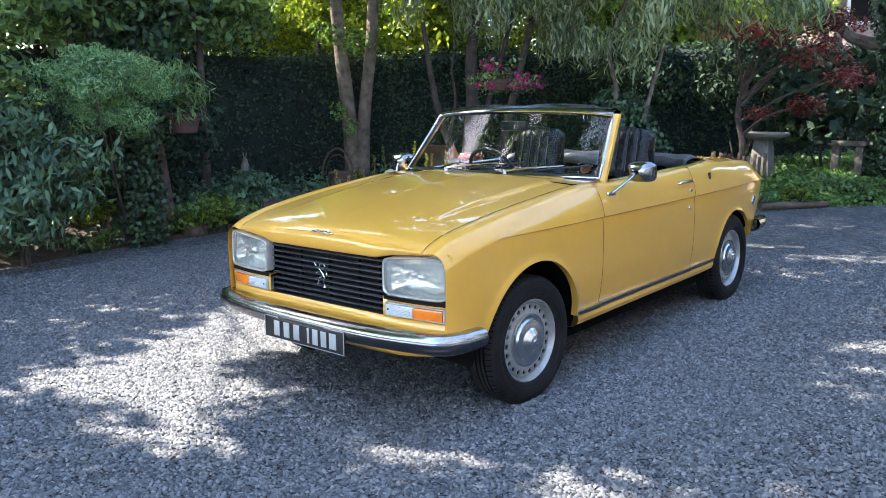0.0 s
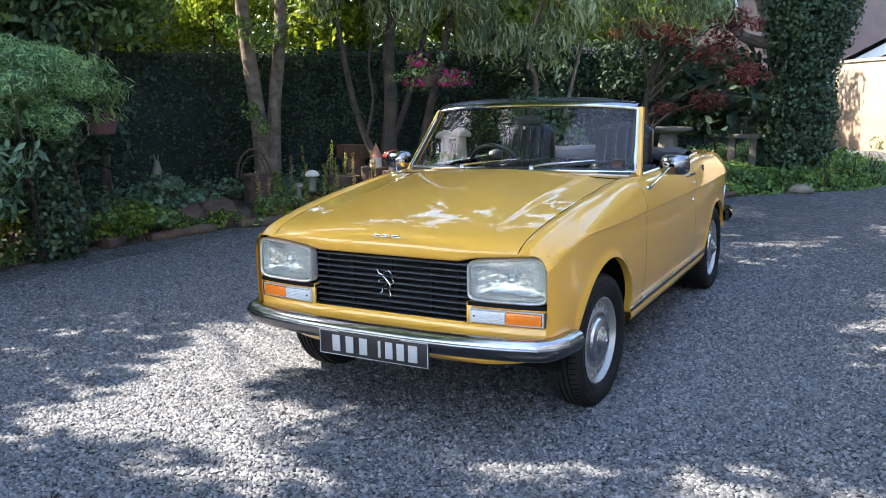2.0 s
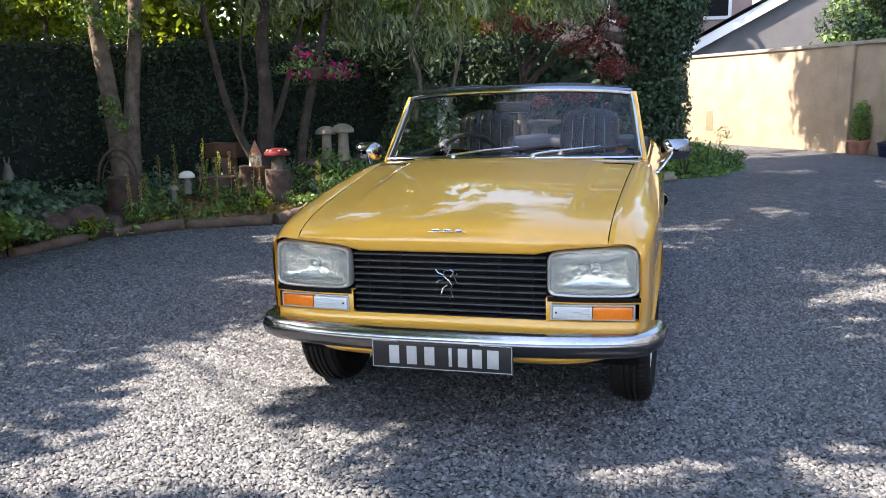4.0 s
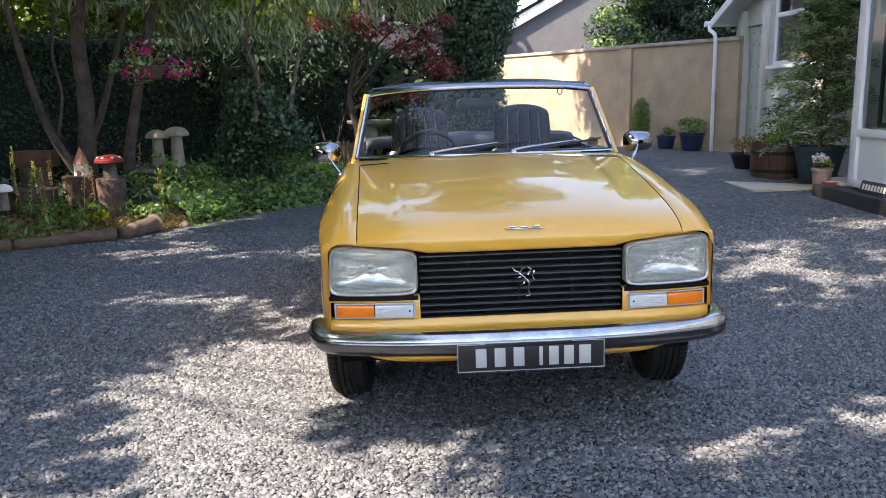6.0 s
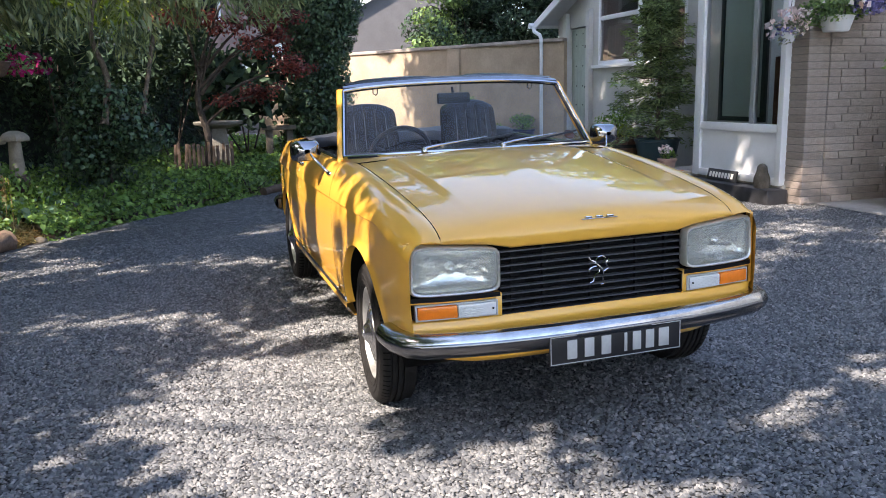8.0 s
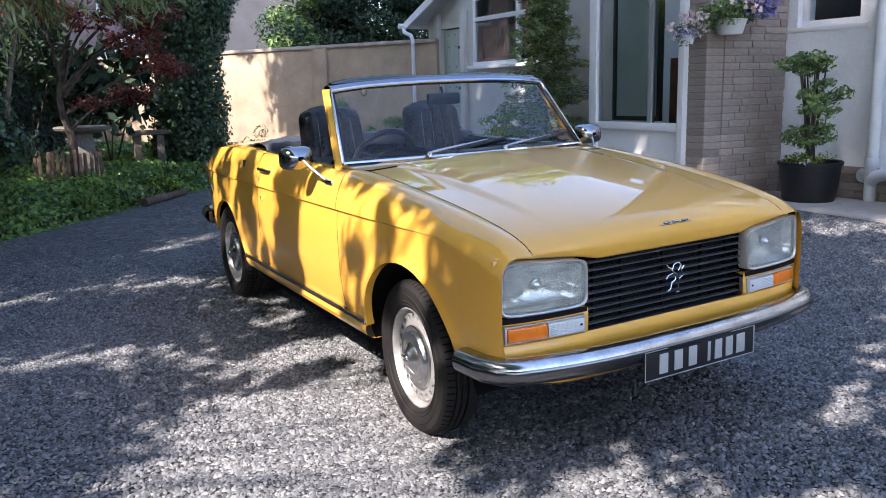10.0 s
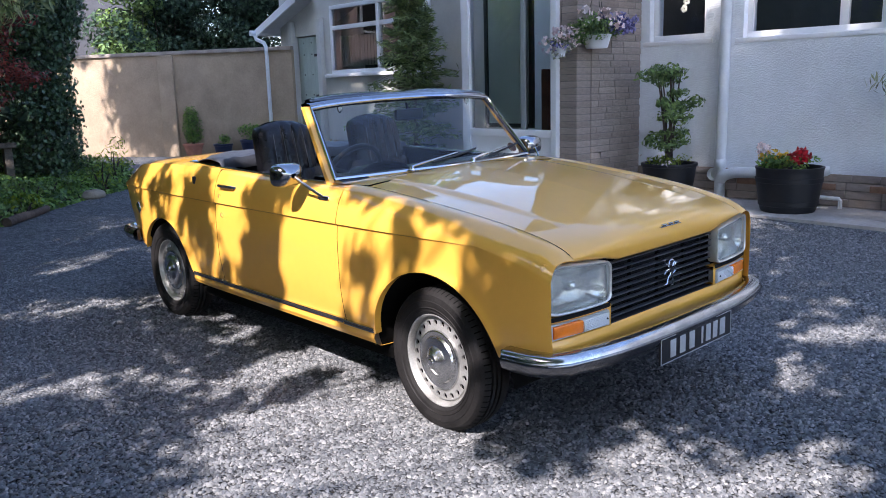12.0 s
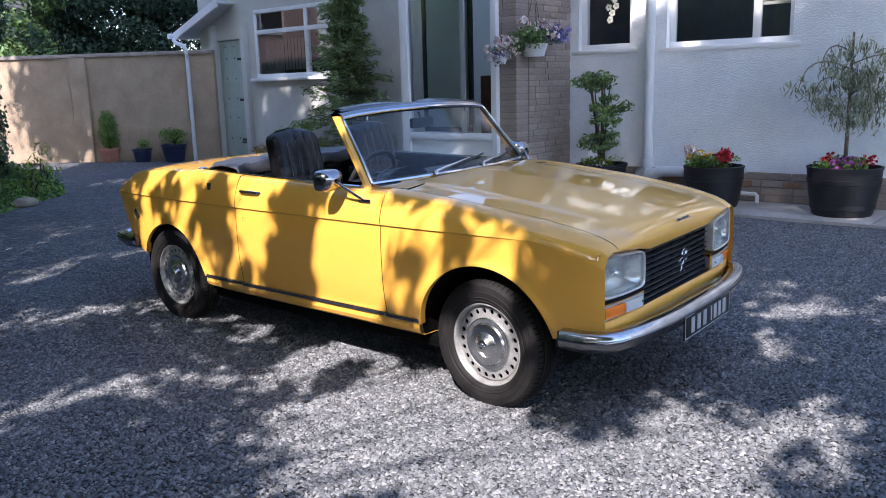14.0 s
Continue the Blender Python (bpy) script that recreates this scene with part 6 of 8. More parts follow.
# sunlit greenery beyond the hedge
for k, (x, y, z, rx, ry, rz, m) in enumerate(((-13.5, 9.5, 3.2, 1.6, 2.2, 1.6, L_BRIGHT), (-10.7, 13.4, 2.9, 2.2, 1.8, 1.5, L_BRIGHT), (-8.5, 15.0, 3.2, 2.0, 1.6, 1.6, L_BRIGHT), (-14.5, 4.5, 3.6, 1.8, 2.6, 2.2, L_MID), (-6.6, 15.5, 2.6, 1.8, 1.2, 1.0, L_BRIGHT), (-15.0, -1.0, 4.0, 2.0, 3.0, 2.6, L_MID), (-17, 14, 5.5, 3, 3, 3, L_MID), (-12, 20, 5.5, 3.4, 3, 3, L_MID), (-7.5, 19, 4.6, 2.6, 2.0, 2.4, L_MID), (-18, 7, 5, 2.5, 3, 3, L_MID), (-14.0, 12.0, 3.0, 1.6, 1.8, 1.4, L_BRIGHT), (-12.6, 7.0, 3.0, 1.2, 1.6, 1.2, L_BRIGHT), (-17, -6, 5, 2.5, 4, 3, L_MID))):
    tr_ = empty("tree", pose(x, y, ground_z(x, y)), "sunlit leafy tree beyond the hedge", "tree", "garden trees")
    limb("trunk", [(0, 0, -0.1), (0.05, 0.05, z * 0.5), (0, 0, z)], 0.13, 0.06, BARK, tr_)
    bl = blobs_in(0, 0, z, rx, ry, rz, 46, 0.7, R3)
    p, nn = clump_points(bl, 620)
    leaf_mesh("crown", p, nn, 0.15, 0.08, m, tr_)

# tall trees behind the neighbours, mirrored in the bonnet and the windscreen
for x, y, z, rx, rz in ((-7.0, 25.0, 8.0, 3.2, 3.0), (-1.0, 31.0, 9.5, 4.0, 3.8), (6.0, 30.0, 9.0, 3.8, 3.6), (12.0, 24.0, 8.5, 3.6, 3.4)):
    tr_ = empty("tree", pose(x, y, ground_z(x, y)), "tall dark tree behind the neighbouring houses", "tree", "garden trees")
    limb("trunk", [(0, 0, -0.1), (0.1, 0.05, z * 0.5), (0, 0, z)], 0.24, 0.10, BARK, tr_)
    p, nn = clump_points(blobs_in(0, 0, z, rx, rx, rz, 60, 1.1, R3), 150)
    leaf_mesh("crown", p, nn, 0.34, 0.20, L_MID, tr_)

# ---------------------------------------------------------------- back wall
WALL = [(2.30, 13.50), (0.95, 15.68), (-1.15, 18.95), (-2.6, 21.2)]


def wall_run(name, a, b, thick, z0, z1, material, parent=None, off=0.0):
    a, b = Vector(a), Vector(b)
    d = (b - a).normalized()
    nrm = Vector((-d.y, d.x))
    if nrm.y > 0:
        nrm = -nrm
    bm = bmesh.new()
    ln = (b - a).length
    bm_box(bm, 0, ln, -thick / 2, thick / 2, z0, z1, 0.008)
    m = Matrix.Translation((a.x + nrm.x * off, a.y + nrm.y * off, 0)) @ Matrix.Rotation(math.atan2(d.y, d.x), 4, "Z")
    bmesh.ops.transform(bm, matrix=m, verts=bm.verts)
    return part(name, bm, material, parent)


wall = wall_run("wall_back", WALL[0], WALL[3], 0.20, 0.05, 2.14, ROUGHCAST)
tagged(wall, "tall sand-coloured roughcast boundary wall", "wall", kind="structure")
wall_run("coping", (2.30, 13.50), (-2.62, 21.23), 0.27, 2.14, 2.205, COPING, wall)
wall_run("pier", (1.03, 15.55), (0.86, 15.82), 0.09, 0.1, 2.135, ROUGHCAST, wall, 0.14)
wall_run("vent_panel", (-1.32, 19.22), (-1.18, 19.0), 0.03, 0.5, 0.95, TERRACOTTA, wall, 0.11)

# neighbour's gable and hedge beyond the wall
nb = empty("neighbour_house", pose(0, 0, 0), "neighbouring grey rendered house with a white bargeboard", "house")
obj("gable_wall", [(-3.5, 25.0, 0.0), (5.5, 24.0, 0), (5.5, 24.0, 3.0), (2.6, 24.3, 4.9), (-3.5, 25.0, 1.6), (-3.5, 29, 0), (5.5, 29, 0), (5.5, 29, 3), (2.6, 29, 4.9), (-3.5, 29, 1.6)], [(0, 1, 2, 3, 4), (5, 9, 8, 7, 6), (0, 5, 6, 1), (1, 6, 7, 2), (4, 9, 5, 0)], GREYHARL, nb, False)
obj("bargeboard", [(-3.7, 24.85, 1.72), (2.6, 24.15, 5.15), (2.6, 24.15, 4.85), (-3.7, 24.85, 1.42), (-3.7, 24.95, 1.72), (2.6, 24.25, 5.15), (2.6, 24.25, 4.85), (-3.7, 24.95, 1.42)], [(0, 1, 2, 3), (4, 7, 6, 5), (0, 4, 5, 1), (3, 2, 6, 7)], UPVC, nb, False)
obj("roof", [(-3.9, 24.75, 1.75), (2.6, 24.1, 5.25), (2.6, 29.5, 5.25), (-3.9, 29.5, 1.75), (5.9, 23.9, 3.1), (5.9, 29.5, 3.1)], [(0, 1, 2, 3), (1, 4, 5, 2)], SLATE, nb, False)
for x, y, k, m in ((2.6, 19.4, 26, L_HEDGE), (4.4, 18.0, 30, L_HEDGE), (6.2, 16.6, 30, L_HEDGE), (3.4, 18.9, 20, L_HEDGE), (8.0, 15.4, 26, L_HEDGE)):
    lb = blobs_in(0, 0, 2.6, 1.2, 0.9, 1.9, k, 0.55, R3)
    shrub("laurel_hedge", x, y, 0.3, lb, m, 1700, 0.105, 0.55, "tall dark laurel hedge behind the wall", "hedge", 4)
# hedge end in a lighter leaf material, which paints the sun on it
lb = blobs_in(0, 0, 2.6, 0.5, 0.6, 1.2, 16, 0.4, R3)
shrub("laurel_hedge", 1.7, 19.5, 0.3, lb, L_MID, 1500, 0.12, 0.55, "end of the laurel hedge behind the wall, sunlight put into lighter leaves", "hedge", 4)
# pink house far behind the border
ph = empty("pink_house", pose(-9, 27, 0), "distant pale pink rendered house behind the trees", "house")
box("house_wall", -3.0, 9.0, 0, 6, 0, 6.2, PINKHARL, ph)
obj("roof", [(-3.4, -0.5, 6.1), (9.4, -0.5, 6.1), (9.4, 3, 8.6), (-3.4, 3, 8.6), (9.4, 6.5, 6.1), (-3.4, 6.5, 6.1)], [(0, 1, 2, 3), (3, 2, 4, 5)], SLATE, ph, False)
for x in (-1.2, 1.8, 4.6, 7.2):
    w = box("window", x, x + 1.2, -0.05, 0.02, 3.6, 4.9, UPVC, ph)
    box("pane", x + 0.1, x + 1.1, -0.06, -0.02, 3.7, 4.8, GRILLEBLACK, w, 0)


# ---------------------------------------------------------------- the house
HX = 2.72
PAVE_Z = 0.105


def wall_with_holes(name, x0, x1, y0, y1, z0, z1, holes, material):
    """A wall along y with rectangular openings (ya, yb, za, zb) right through it."""
    ys = sorted({y0, y1, *[h[0] for h in holes], *[h[1] for h in holes]})
    zs = sorted({z0, z1, *[h[2] for h in holes], *[h[3] for h in holes]})
    bm = bmesh.new()
    vt = {}

    def v(x, y, z):
        k = (round(x, 4), round(y, 4), round(z, 4))
        if k not in vt:
            vt[k] = bm.verts.new(k)
        return vt[k]

    def solid(i, j):
        if not (0 <= i < len(ys) - 1 and 0 <= j < len(zs) - 1):
            return False
        a, b = (ys[i] + ys[i + 1]) / 2, (zs[j] + zs[j + 1]) / 2
        return not any(h[0] < a < h[1] and h[2] < b < h[3] for h in holes)
    for i in range(len(ys) - 1):
        for j in range(len(zs) - 1):
            if not solid(i, j):
                continue
            a, b, c, d = ys[i], ys[i + 1], zs[j], zs[j + 1]
            bm.faces.new((v(x0, b, c), v(x0, a, c), v(x0, a, d), v(x0, b, d)))
            bm.faces.new((v(x1, a, c), v(x1, b, c), v(x1, b, d), v(x1, a, d)))
            if not solid(i - 1, j):
                bm.faces.new((v(x0, a, c), v(x1, a, c), v(x1, a, d), v(x0, a, d)))
            if not solid(i + 1, j):
                bm.faces.new((v(x1, b, c), v(x0, b, c), v(x0, b, d), v(x1, b, d)))
            if not solid(i, j - 1):
                bm.faces.new((v(x0, b, c), v(x1, b, c), v(x1, a, c), v(x0, a, c)))
            if not solid(i, j + 1):
                bm.faces.new((v(x0, a, d), v(x1, a, d), v(x1, b, d), v(x0, b, d)))
    return part(name, bm, material, None, smooth=False)


def window(name, x, y0, y1, z0, z1, label, bars=(), vent=None, dark=True):
    """A white plastic window in a wall along y: frame, sill, panes."""
    w = empty(name, None, label, "window")
    w["kind"] = "structure"
    f = 0.065
    for a, b, c, d in ((y0, y1, z0, z0 + f), (y0, y1, z1 - f, z1), (y0, y0 + f, z0 + f, z1 - f), (y1 - f, y1, z0 + f, z1 - f)):
        box("window_frame", x + 0.02, x + 0.09, a, b, c, d, UPVC, w, 0.006)
    for q in bars:
        box("mullion", x + 0.022, x + 0.088, q - 0.04, q + 0.04, z0 + f, z1 - f, UPVC, w, 0.006)
    box("window_sill", x - 0.07, x + 0.10, y0 - 0.09, y1 + 0.09, z0 - 0.055, z0 - 0.002, UPVC, w, 0.01)
    edges = [y0 + f, *[e for q in bars for e in (q - 0.04, q + 0.04)], y1 - f]
    for a, b in zip(edges[::2], edges[1::2]):
        sheet("pane", x + 0.05, a, b, z0 + f, z1 - f, PANE, w)
    return w


W1 = (5.58, 6.31, 1.86, 3.0)
W2 = (3.70, 5.13, 1.84, 3.0)
house_wall = wall_with_holes("wall_house", HX, HX + 0.28, -8.0, 6.46, 0.40, 5.2, [W1, W2], WHITEHARL)
tagged(house_wall, "white harled house wall with a rough pebbly finish", "wall", kind="structure")
window("window_1", HX + 0.06, *W1, "small white plastic window with a flower ornament inside")
window("window_2", HX + 0.06, *W2, "wide white plastic window with a narrow opening light", bars=(4.12,))
# near-black wall: the unlit depth of the room is in its colour
box("inner_wall", HX + 2.2, HX + 2.3, -8, 8, 0, 5.2, ROOMSHADE)
tagged(scene.objects["inner_wall"], "plastered room wall inside the house, dimness put into its colour", "wall", kind="structure")
bl_ = empty("roller_blind", pose(HX + 0.18, 3.93, 2.45), "pleated white blind behind the small pane", "blind")
for k in range(9):
    box("slat", -0.006, 0.006, -0.16, 0.16, -0.2 + k * 0.045, -0.165 + k * 0.045, BLIND, bl_, 0.002)
orn = empty("flower_ornament", pose(HX + 0.16, 5.93, 2.3), "white flower-shaped window ornament", "ornament")
for a, b in ((0, 0.0), (0.05, 0.07), (-0.05, 0.08), (0.03, -0.08), (-0.03, 0.16)):
    bm = bmesh.new()
    for k in range(5):
        t = k * 1.2566
        bmesh.ops.create_icosphere(bm, subdivisions=1, radius=0.022, matrix=Matrix.Translation((0, a + 0.026 * math.cos(t), b + 0.026 * math.sin(t))) @ Matrix.Diagonal((0.25, 1, 1, 1)))
    part("blossom", bm, OFFWHITE, orn)
# eaves downpipe and drain
dp = empty("downpipe", pose(HX - 0.07, 5.30, 0), "white painted downpipe with a drain branch at its foot", "pipe")
tube("pipe", [(0, 0, 0.10), (0, 0, 1.0), (0, 0, 5.0)], 0.058, PIPEWHITE, dp, 16)
lathe("socket", [(0.066, 0.44), (0.072, 0.45), (0.072, 0.53), (0.066, 0.54)], PIPEWHITE, dp, 18)
tube("branch", [(0, 0, 0.30), (-0.05, -0.08, 0.36), (-0.05, -0.2, 0.40), (-0.04, -0.95, 0.43)], 0.062, PIPEWHITE, dp, 14)
lathe("cap", [(0.072, -0.03), (0.075, 0.0), (0.06, 0.03), (0, 0.032)], PIPEWHITE, dp, 16, "x", (-0.0, 0.07, 0.36))
tube("end_branch", [(-0.03, -0.95, 0.43), (0.07, -1.18, 0.46)], 0.055, PIPEWHITE, dp, 12)
wp = empty("waste_pipe", pose(HX - 0.02, 4.42, 0.20), "thin white waste pipe bent down to the paving", "pipe")
tube("pipe", [(0, 0.1, 0), (-0.10, -0.3, 0.0), (-0.12, -0.46, 0.0), (-0.13, -0.48, -0.02), (-0.13, -0.48, -0.11)], 0.021, PIPEWHITE, wp, 10)
# paving strip along the house
yy = [-8.0, -4.0, -1.2, 1.0, 2.6, 4.1, 5.4, 6.6]
paving = None
for a, b in zip(yy, yy[1:]):
    bm = bmesh.new()
    bm_box(bm, 1.72, HX + 0.02, a + 0.004, b - 0.004, -0.1, PAVE_Z, 0.008)
    p = part("slab" if paving else "pavement", bm, PAVING, paving)
    if not paving:
        paving = tagged(p, "weathered concrete paving strip along the house", "paving", kind="structure")

# porch: brick flank, white frame, glass, step
PX, PY0, PY1 = 1.50, 6.62, 8.22
flank = box("wall_porch_flank", PX + 0.252, HX + 0.02, 6.44, 6.66, 0.0, 5.2, MORTAR, None, 0.002)
tagged(flank, "porch flank wall of thin buff bricks", "brick wall", kind="structure")
flank_front = box("wall_porch_front", PX + 0.03, PX + 0.25, 6.44, 6.70, 0.0, 5.2, MORTAR, None, 0.002)
tagged(flank_front, "narrow brick return beside the porch frame", "brick wall", kind="structure")
porch = empty("porch_front", pose(0, 0, 0), "white framed glazed porch front with a solid lower panel", "porch")
porch["kind"] = "structure"
Z0 = 0.26
for a, b, c, d in ((PY0 + 0.06, PY0 + 0.14, Z0, 3.2), (PY1 - 0.13, PY1, Z0, 3.2), (PY0 + 0.14, PY1 - 0.13, Z0, 0.34), (PY0 + 0.14, PY1 - 0.13, 0.80, 0.885), (PY0 + 0.14, PY1 - 0.13, 3.0, 3.2)):
    box("frame", PX - 0.045, PX + 0.05, a, b, c, d, UPVC, porch, 0.006)
box("panel", PX - 0.01, PX + 0.03, PY0 + 0.14, PY1 - 0.13, 0.34, 0.80, UPVC, porch, 0.002)
for a, b in ((PY0 + 0.14, PY0 + 0.55), (PY0 + 0.62, PY1 - 0.13)):
    sheet("pane", PX, a, b, 0.885, 3.0, PANE, porch)
for y in (PY0 + 0.55, PY0 + 0.585):
    box("glazing_bar", PX - 0.02, PX + 0.03, y, y + 0.035, 0.885, 3.0, mat("grey_bar", (0.30, 0.33, 0.33), 0.4), porch, 0.003)
# open inner sash and room behind
sash = empty("porch_inner_sash", pose(PX + 0.10, PY1 - 0.28, 0.9), "grey framed opening sash standing inside the glass", "window frame")
# opaque pale pane; bright reflections in the sash glass are put into its colour
box("sash_glass", -0.004, 0.004, -0.74, -0.06, 0.05, 2.05, mat("pale_reflection_pane", (0.72, 0.80, 0.76), 0.12, var=0.1, scale=2), sash, 0)
for a, b, c, d in ((-0.80, -0.74, 0.0, 2.1), (-0.06, 0.0, 0.0, 2.1), (-0.74, -0.06, 0.0, 0.05), (-0.74, -0.06, 2.05, 2.1)):
    box("sash_bar", -0.02, 0.02, a, b, c, d, mat("dark_bar", (0.05, 0.06, 0.06), 0.4), sash, 0.004)
box("wall_porch_inside", 2.5, 2.6, 6.7, 9.5, 0, 3.2, INSIDE)
tagged(scene.objects["wall_porch_inside"], "pale grey plaster wall inside the porch", "wall", kind="structure")
box("floor", PX, 3.3, 6.66, 9.0, 0.2, 0.27, PAVING)
tagged(scene.objects["floor"], "tiled porch floor", "floor", kind="structure")
box("ceiling", HX - 0.1, HX + 3, 6.3, 14.2, 3.2, 3.3, UPVC)
tagged(scene.objects["ceiling"], "plain white porch ceiling", "ceiling", kind="structure")
cab = box("cabinet", PX + 0.12, PX + 0.42, PY0 + 0.16, PY0 + 0.42, 0.27, 1.58, DARKWOOD)
tagged(cab, "brown wooden cabinet behind the porch glass", "cabinet")
step = box("step", PX - 0.24, PX + 0.0, 6.60, 8.60, -0.05, 0.235, BLACKSTEP, None, 0.012)
tagged(step, "black painted step under the porch", "step", kind="structure")
# name board (plain bars) and figure on the step
sign = box("name_board", -0.012, 0.012, -0.26, 0.26, 0.0, 0.13, BLACKSTEP, None, 0.006)
tagged(sign, "small black house name board with pale lettering bars", "sign")
sign.matrix_basis = pose(PX - 0.12, 7.55, 0.237, 0, 14, 0)
for k in range(8):
    y = 0.20 - k * 0.056
    box("letter_bar", -0.0145, -0.011, y - 0.02, y + 0.018, 0.035, 0.095, OFFWHITE, sign, 0)
fig = lathe("garden_figure", [(0.0, 0.0), (0.075, 0.0), (0.085, 0.05), (0.08, 0.11), (0.06, 0.16), (0.055, 0.19), (0.05, 0.22), (0.025, 0.25), (0.0, 0.255)], DARKSTONE, None, 18, "z", (0, 0, 0))
tagged(fig, "small dark stone bird figure on the step", "figure")
fig.location = (PX - 0.13, 6.84, 0.235)
shell_ = lathe("terracotta_saucer", [(0.0, 0.0), (0.05, 0.0), (0.085, 0.05), (0.078, 0.052), (0.045, 0.012), (0, 0.012)], TERRACOTTA, None, 18)
tagged(shell_, "small terracotta dish on the step end", "dish")
shell_.location = (PX - 0.14, 8.40, 0.235)

# annex beyond the porch: boards, window, ledged door under a small roof
AX = 2.36
AW = (9.80, 12.40, 1.68, 2.80)
AD = (12.72, 13.50, 0.28, 2.36)
annex = wall_with_holes("wall_annex", AX, AX + 0.15, 8.22, 14.0, 0.15, 3.2, [AW, AD], CREAM)
tagged(annex, "cream painted annex wall", "wall", kind="structure")
box("wall_annex_end", AX + 0.15, 6.0, 13.88, 14.0, 0.1, 3.2, CREAM)
tagged(scene.objects["wall_annex_end"], "cream painted end wall of the annex", "wall", kind="structure")
box("wall_annex_inside", AX + 1.8, AX + 1.9, 9.5, 13.88, 0.1, 3.2, ROOMSHADE)
tagged(scene.objects["wall_annex_inside"], "wall inside the annex, dimness put into its colour", "wall", kind="structure")
w3 = window("window_3", AX - 0.03, *AW, "white annex window with a top light and vertical blinds", bars=(11.08,))
box("transom", AX - 0.005, AX + 0.06, AW[0] + 0.065, AW[1] - 0.065, 2.40, 2.47, UPVC, w3, 0.004)
vb = empty("vertical_blinds", pose(AX + 0.12, 11.9, 1.8), "pale vertical strip blinds", "blind")
for k in range(14):
    b = box("strip", -0.003, 0.003, -0.024, 0.024, 0.0, 0.5, BLIND, vb, 0)
    b.matrix_basis = pose(0, -0.75 + k * 0.085, 0, 0, 0, 25)
door = empty("door_1", pose(AX + 0.06, 13.11, 0.28), "sage green ledged plank door with black iron hinges", "door")
door["kind"] = "structure"
for k in range(6):
    y = -0.385 + k * 0.129
    box("plank", -0.02, 0.02, y, y + 0.126, 0.0, 2.06, SAGE, door, 0.004)
for z in (0.32, 1.02, 1.72):
    box("strap_hinge", -0.026, -0.018, -0.38, -0.12, z, z + 0.045, IRON, door, 0.003)
for z in (0.35, 0.72, 1.05, 1.40, 1.75, 1.95):
    for y in (-0.30, -0.05, 0.2):
        box("stud", -0.027, -0.018, y - 0.012, y + 0.012, z, z + 0.024, IRON, door, 0.004)
box("latch", -0.03, -0.018, -0.33, -0.10, 0.28, 0.31, IRON, door, 0.003)
for y in (AD[0] - 0.13, AD[1]):
    p = box("porch_post", AX - 0.09, AX - 0.003, y, y + 0.12, 0.14, 2.62, CREAM, None, 0.006)
    tagged(p, "cream painted timber post beside the door", "post")
roof = empty("door_canopy", None, "small pale sheet roof over the annex door with a white gutter", "canopy")
obj("roof_sheet", [(2.0, 14.22, 2.47), (3.4, 14.22, 2.47), (3.4, 12.9, 2.94), (2.0, 12.9, 2.94), (2.0, 14.22, 2.50), (3.4, 14.22, 2.50), (3.4, 12.9, 2.97), (2.0, 12.9, 2.97)], [(0, 3, 2, 1), (4, 5, 6, 7), (0, 1, 5, 4), (0, 4, 7, 3), (2, 3, 7, 6)], mat("pale_sheet", (0.55, 0.58, 0.60), 0.4, var=0.05), roof, False)
obj("bargeboard", [(1.97, 14.24, 2.40), (1.97, 12.88, 2.88), (1.97, 12.88, 3.02), (1.97, 14.24, 2.53), (2.0, 14.24, 2.40), (2.0, 12.88, 2.88), (2.0, 12.88, 3.02), (2.0, 14.24, 2.53)], [(0, 3, 2, 1), (4, 5, 6, 7), (0, 1, 5, 4), (3, 7, 6, 2)], UPVC, roof, False)
tube("gutter", [(1.88, 14.26, 2.47), (2.0, 14.26, 2.47), (3.4, 14.26, 2.47)], 0.05, PIPEWHITE, roof, 10)
tube("downpipe", [(1.96, 14.24, 2.44), (1.95, 14.18, 2.36), (1.93, 13.88, 2.28), (1.93, 13.82, 2.20), (1.93, 13.81, 2.0), (1.93, 13.81, 0.15)], 0.034, PIPEWHITE, roof, 10)


# ---------------------------------------------------------------- pots and plants by the house
def pot(name, x, y, z, r0, r1, h, material, label, rim=0.02, group="garden pots", wall=0.02, n=36):
    p = empty(name, pose(x, y, z), label, "plant pot", group)
    lathe("vessel", [(0.0, 0.0), (r0 * 0.96, 0.0), (r0, 0.015), (r0 + (r1 - r0) * 0.5, h * 0.5), (r1 - 0.004, h - rim * 2), (r1 + rim * 0.5, h - rim * 1.8), (r1 + rim * 0.6, h - 0.006), (r1 + rim * 0.2, h), (r1 - wall, h - 0.004), (r1 - wall * 1.4, h - 0.06), (0.0, h - 0.06)], material, p, n, "z")
    return p


def plant(name, x, y, z, blobs, material, per, leaf, aspect, label, category="plant", stems=4, seed=1, droop=0.3, shell=0.4):
    return shrub(name, x, y, z, blobs, material, per, leaf, aspect, label, category, stems, seed, droop, shell, group="potted plants")


def flowers(ob, blobs, material, per, size):
    p, nn = clump_points(blobs, per, 0.85)
    p[:, 2] = np.maximum(p[:, 2], 0.02)
    for o in (0, 1):
        b = leaf_mesh("blossom", p + RNG.normal(0, size * 0.2, p.shape), nn, size, size * 0.9, material, ob)
        tagged(b, kind="stuff")


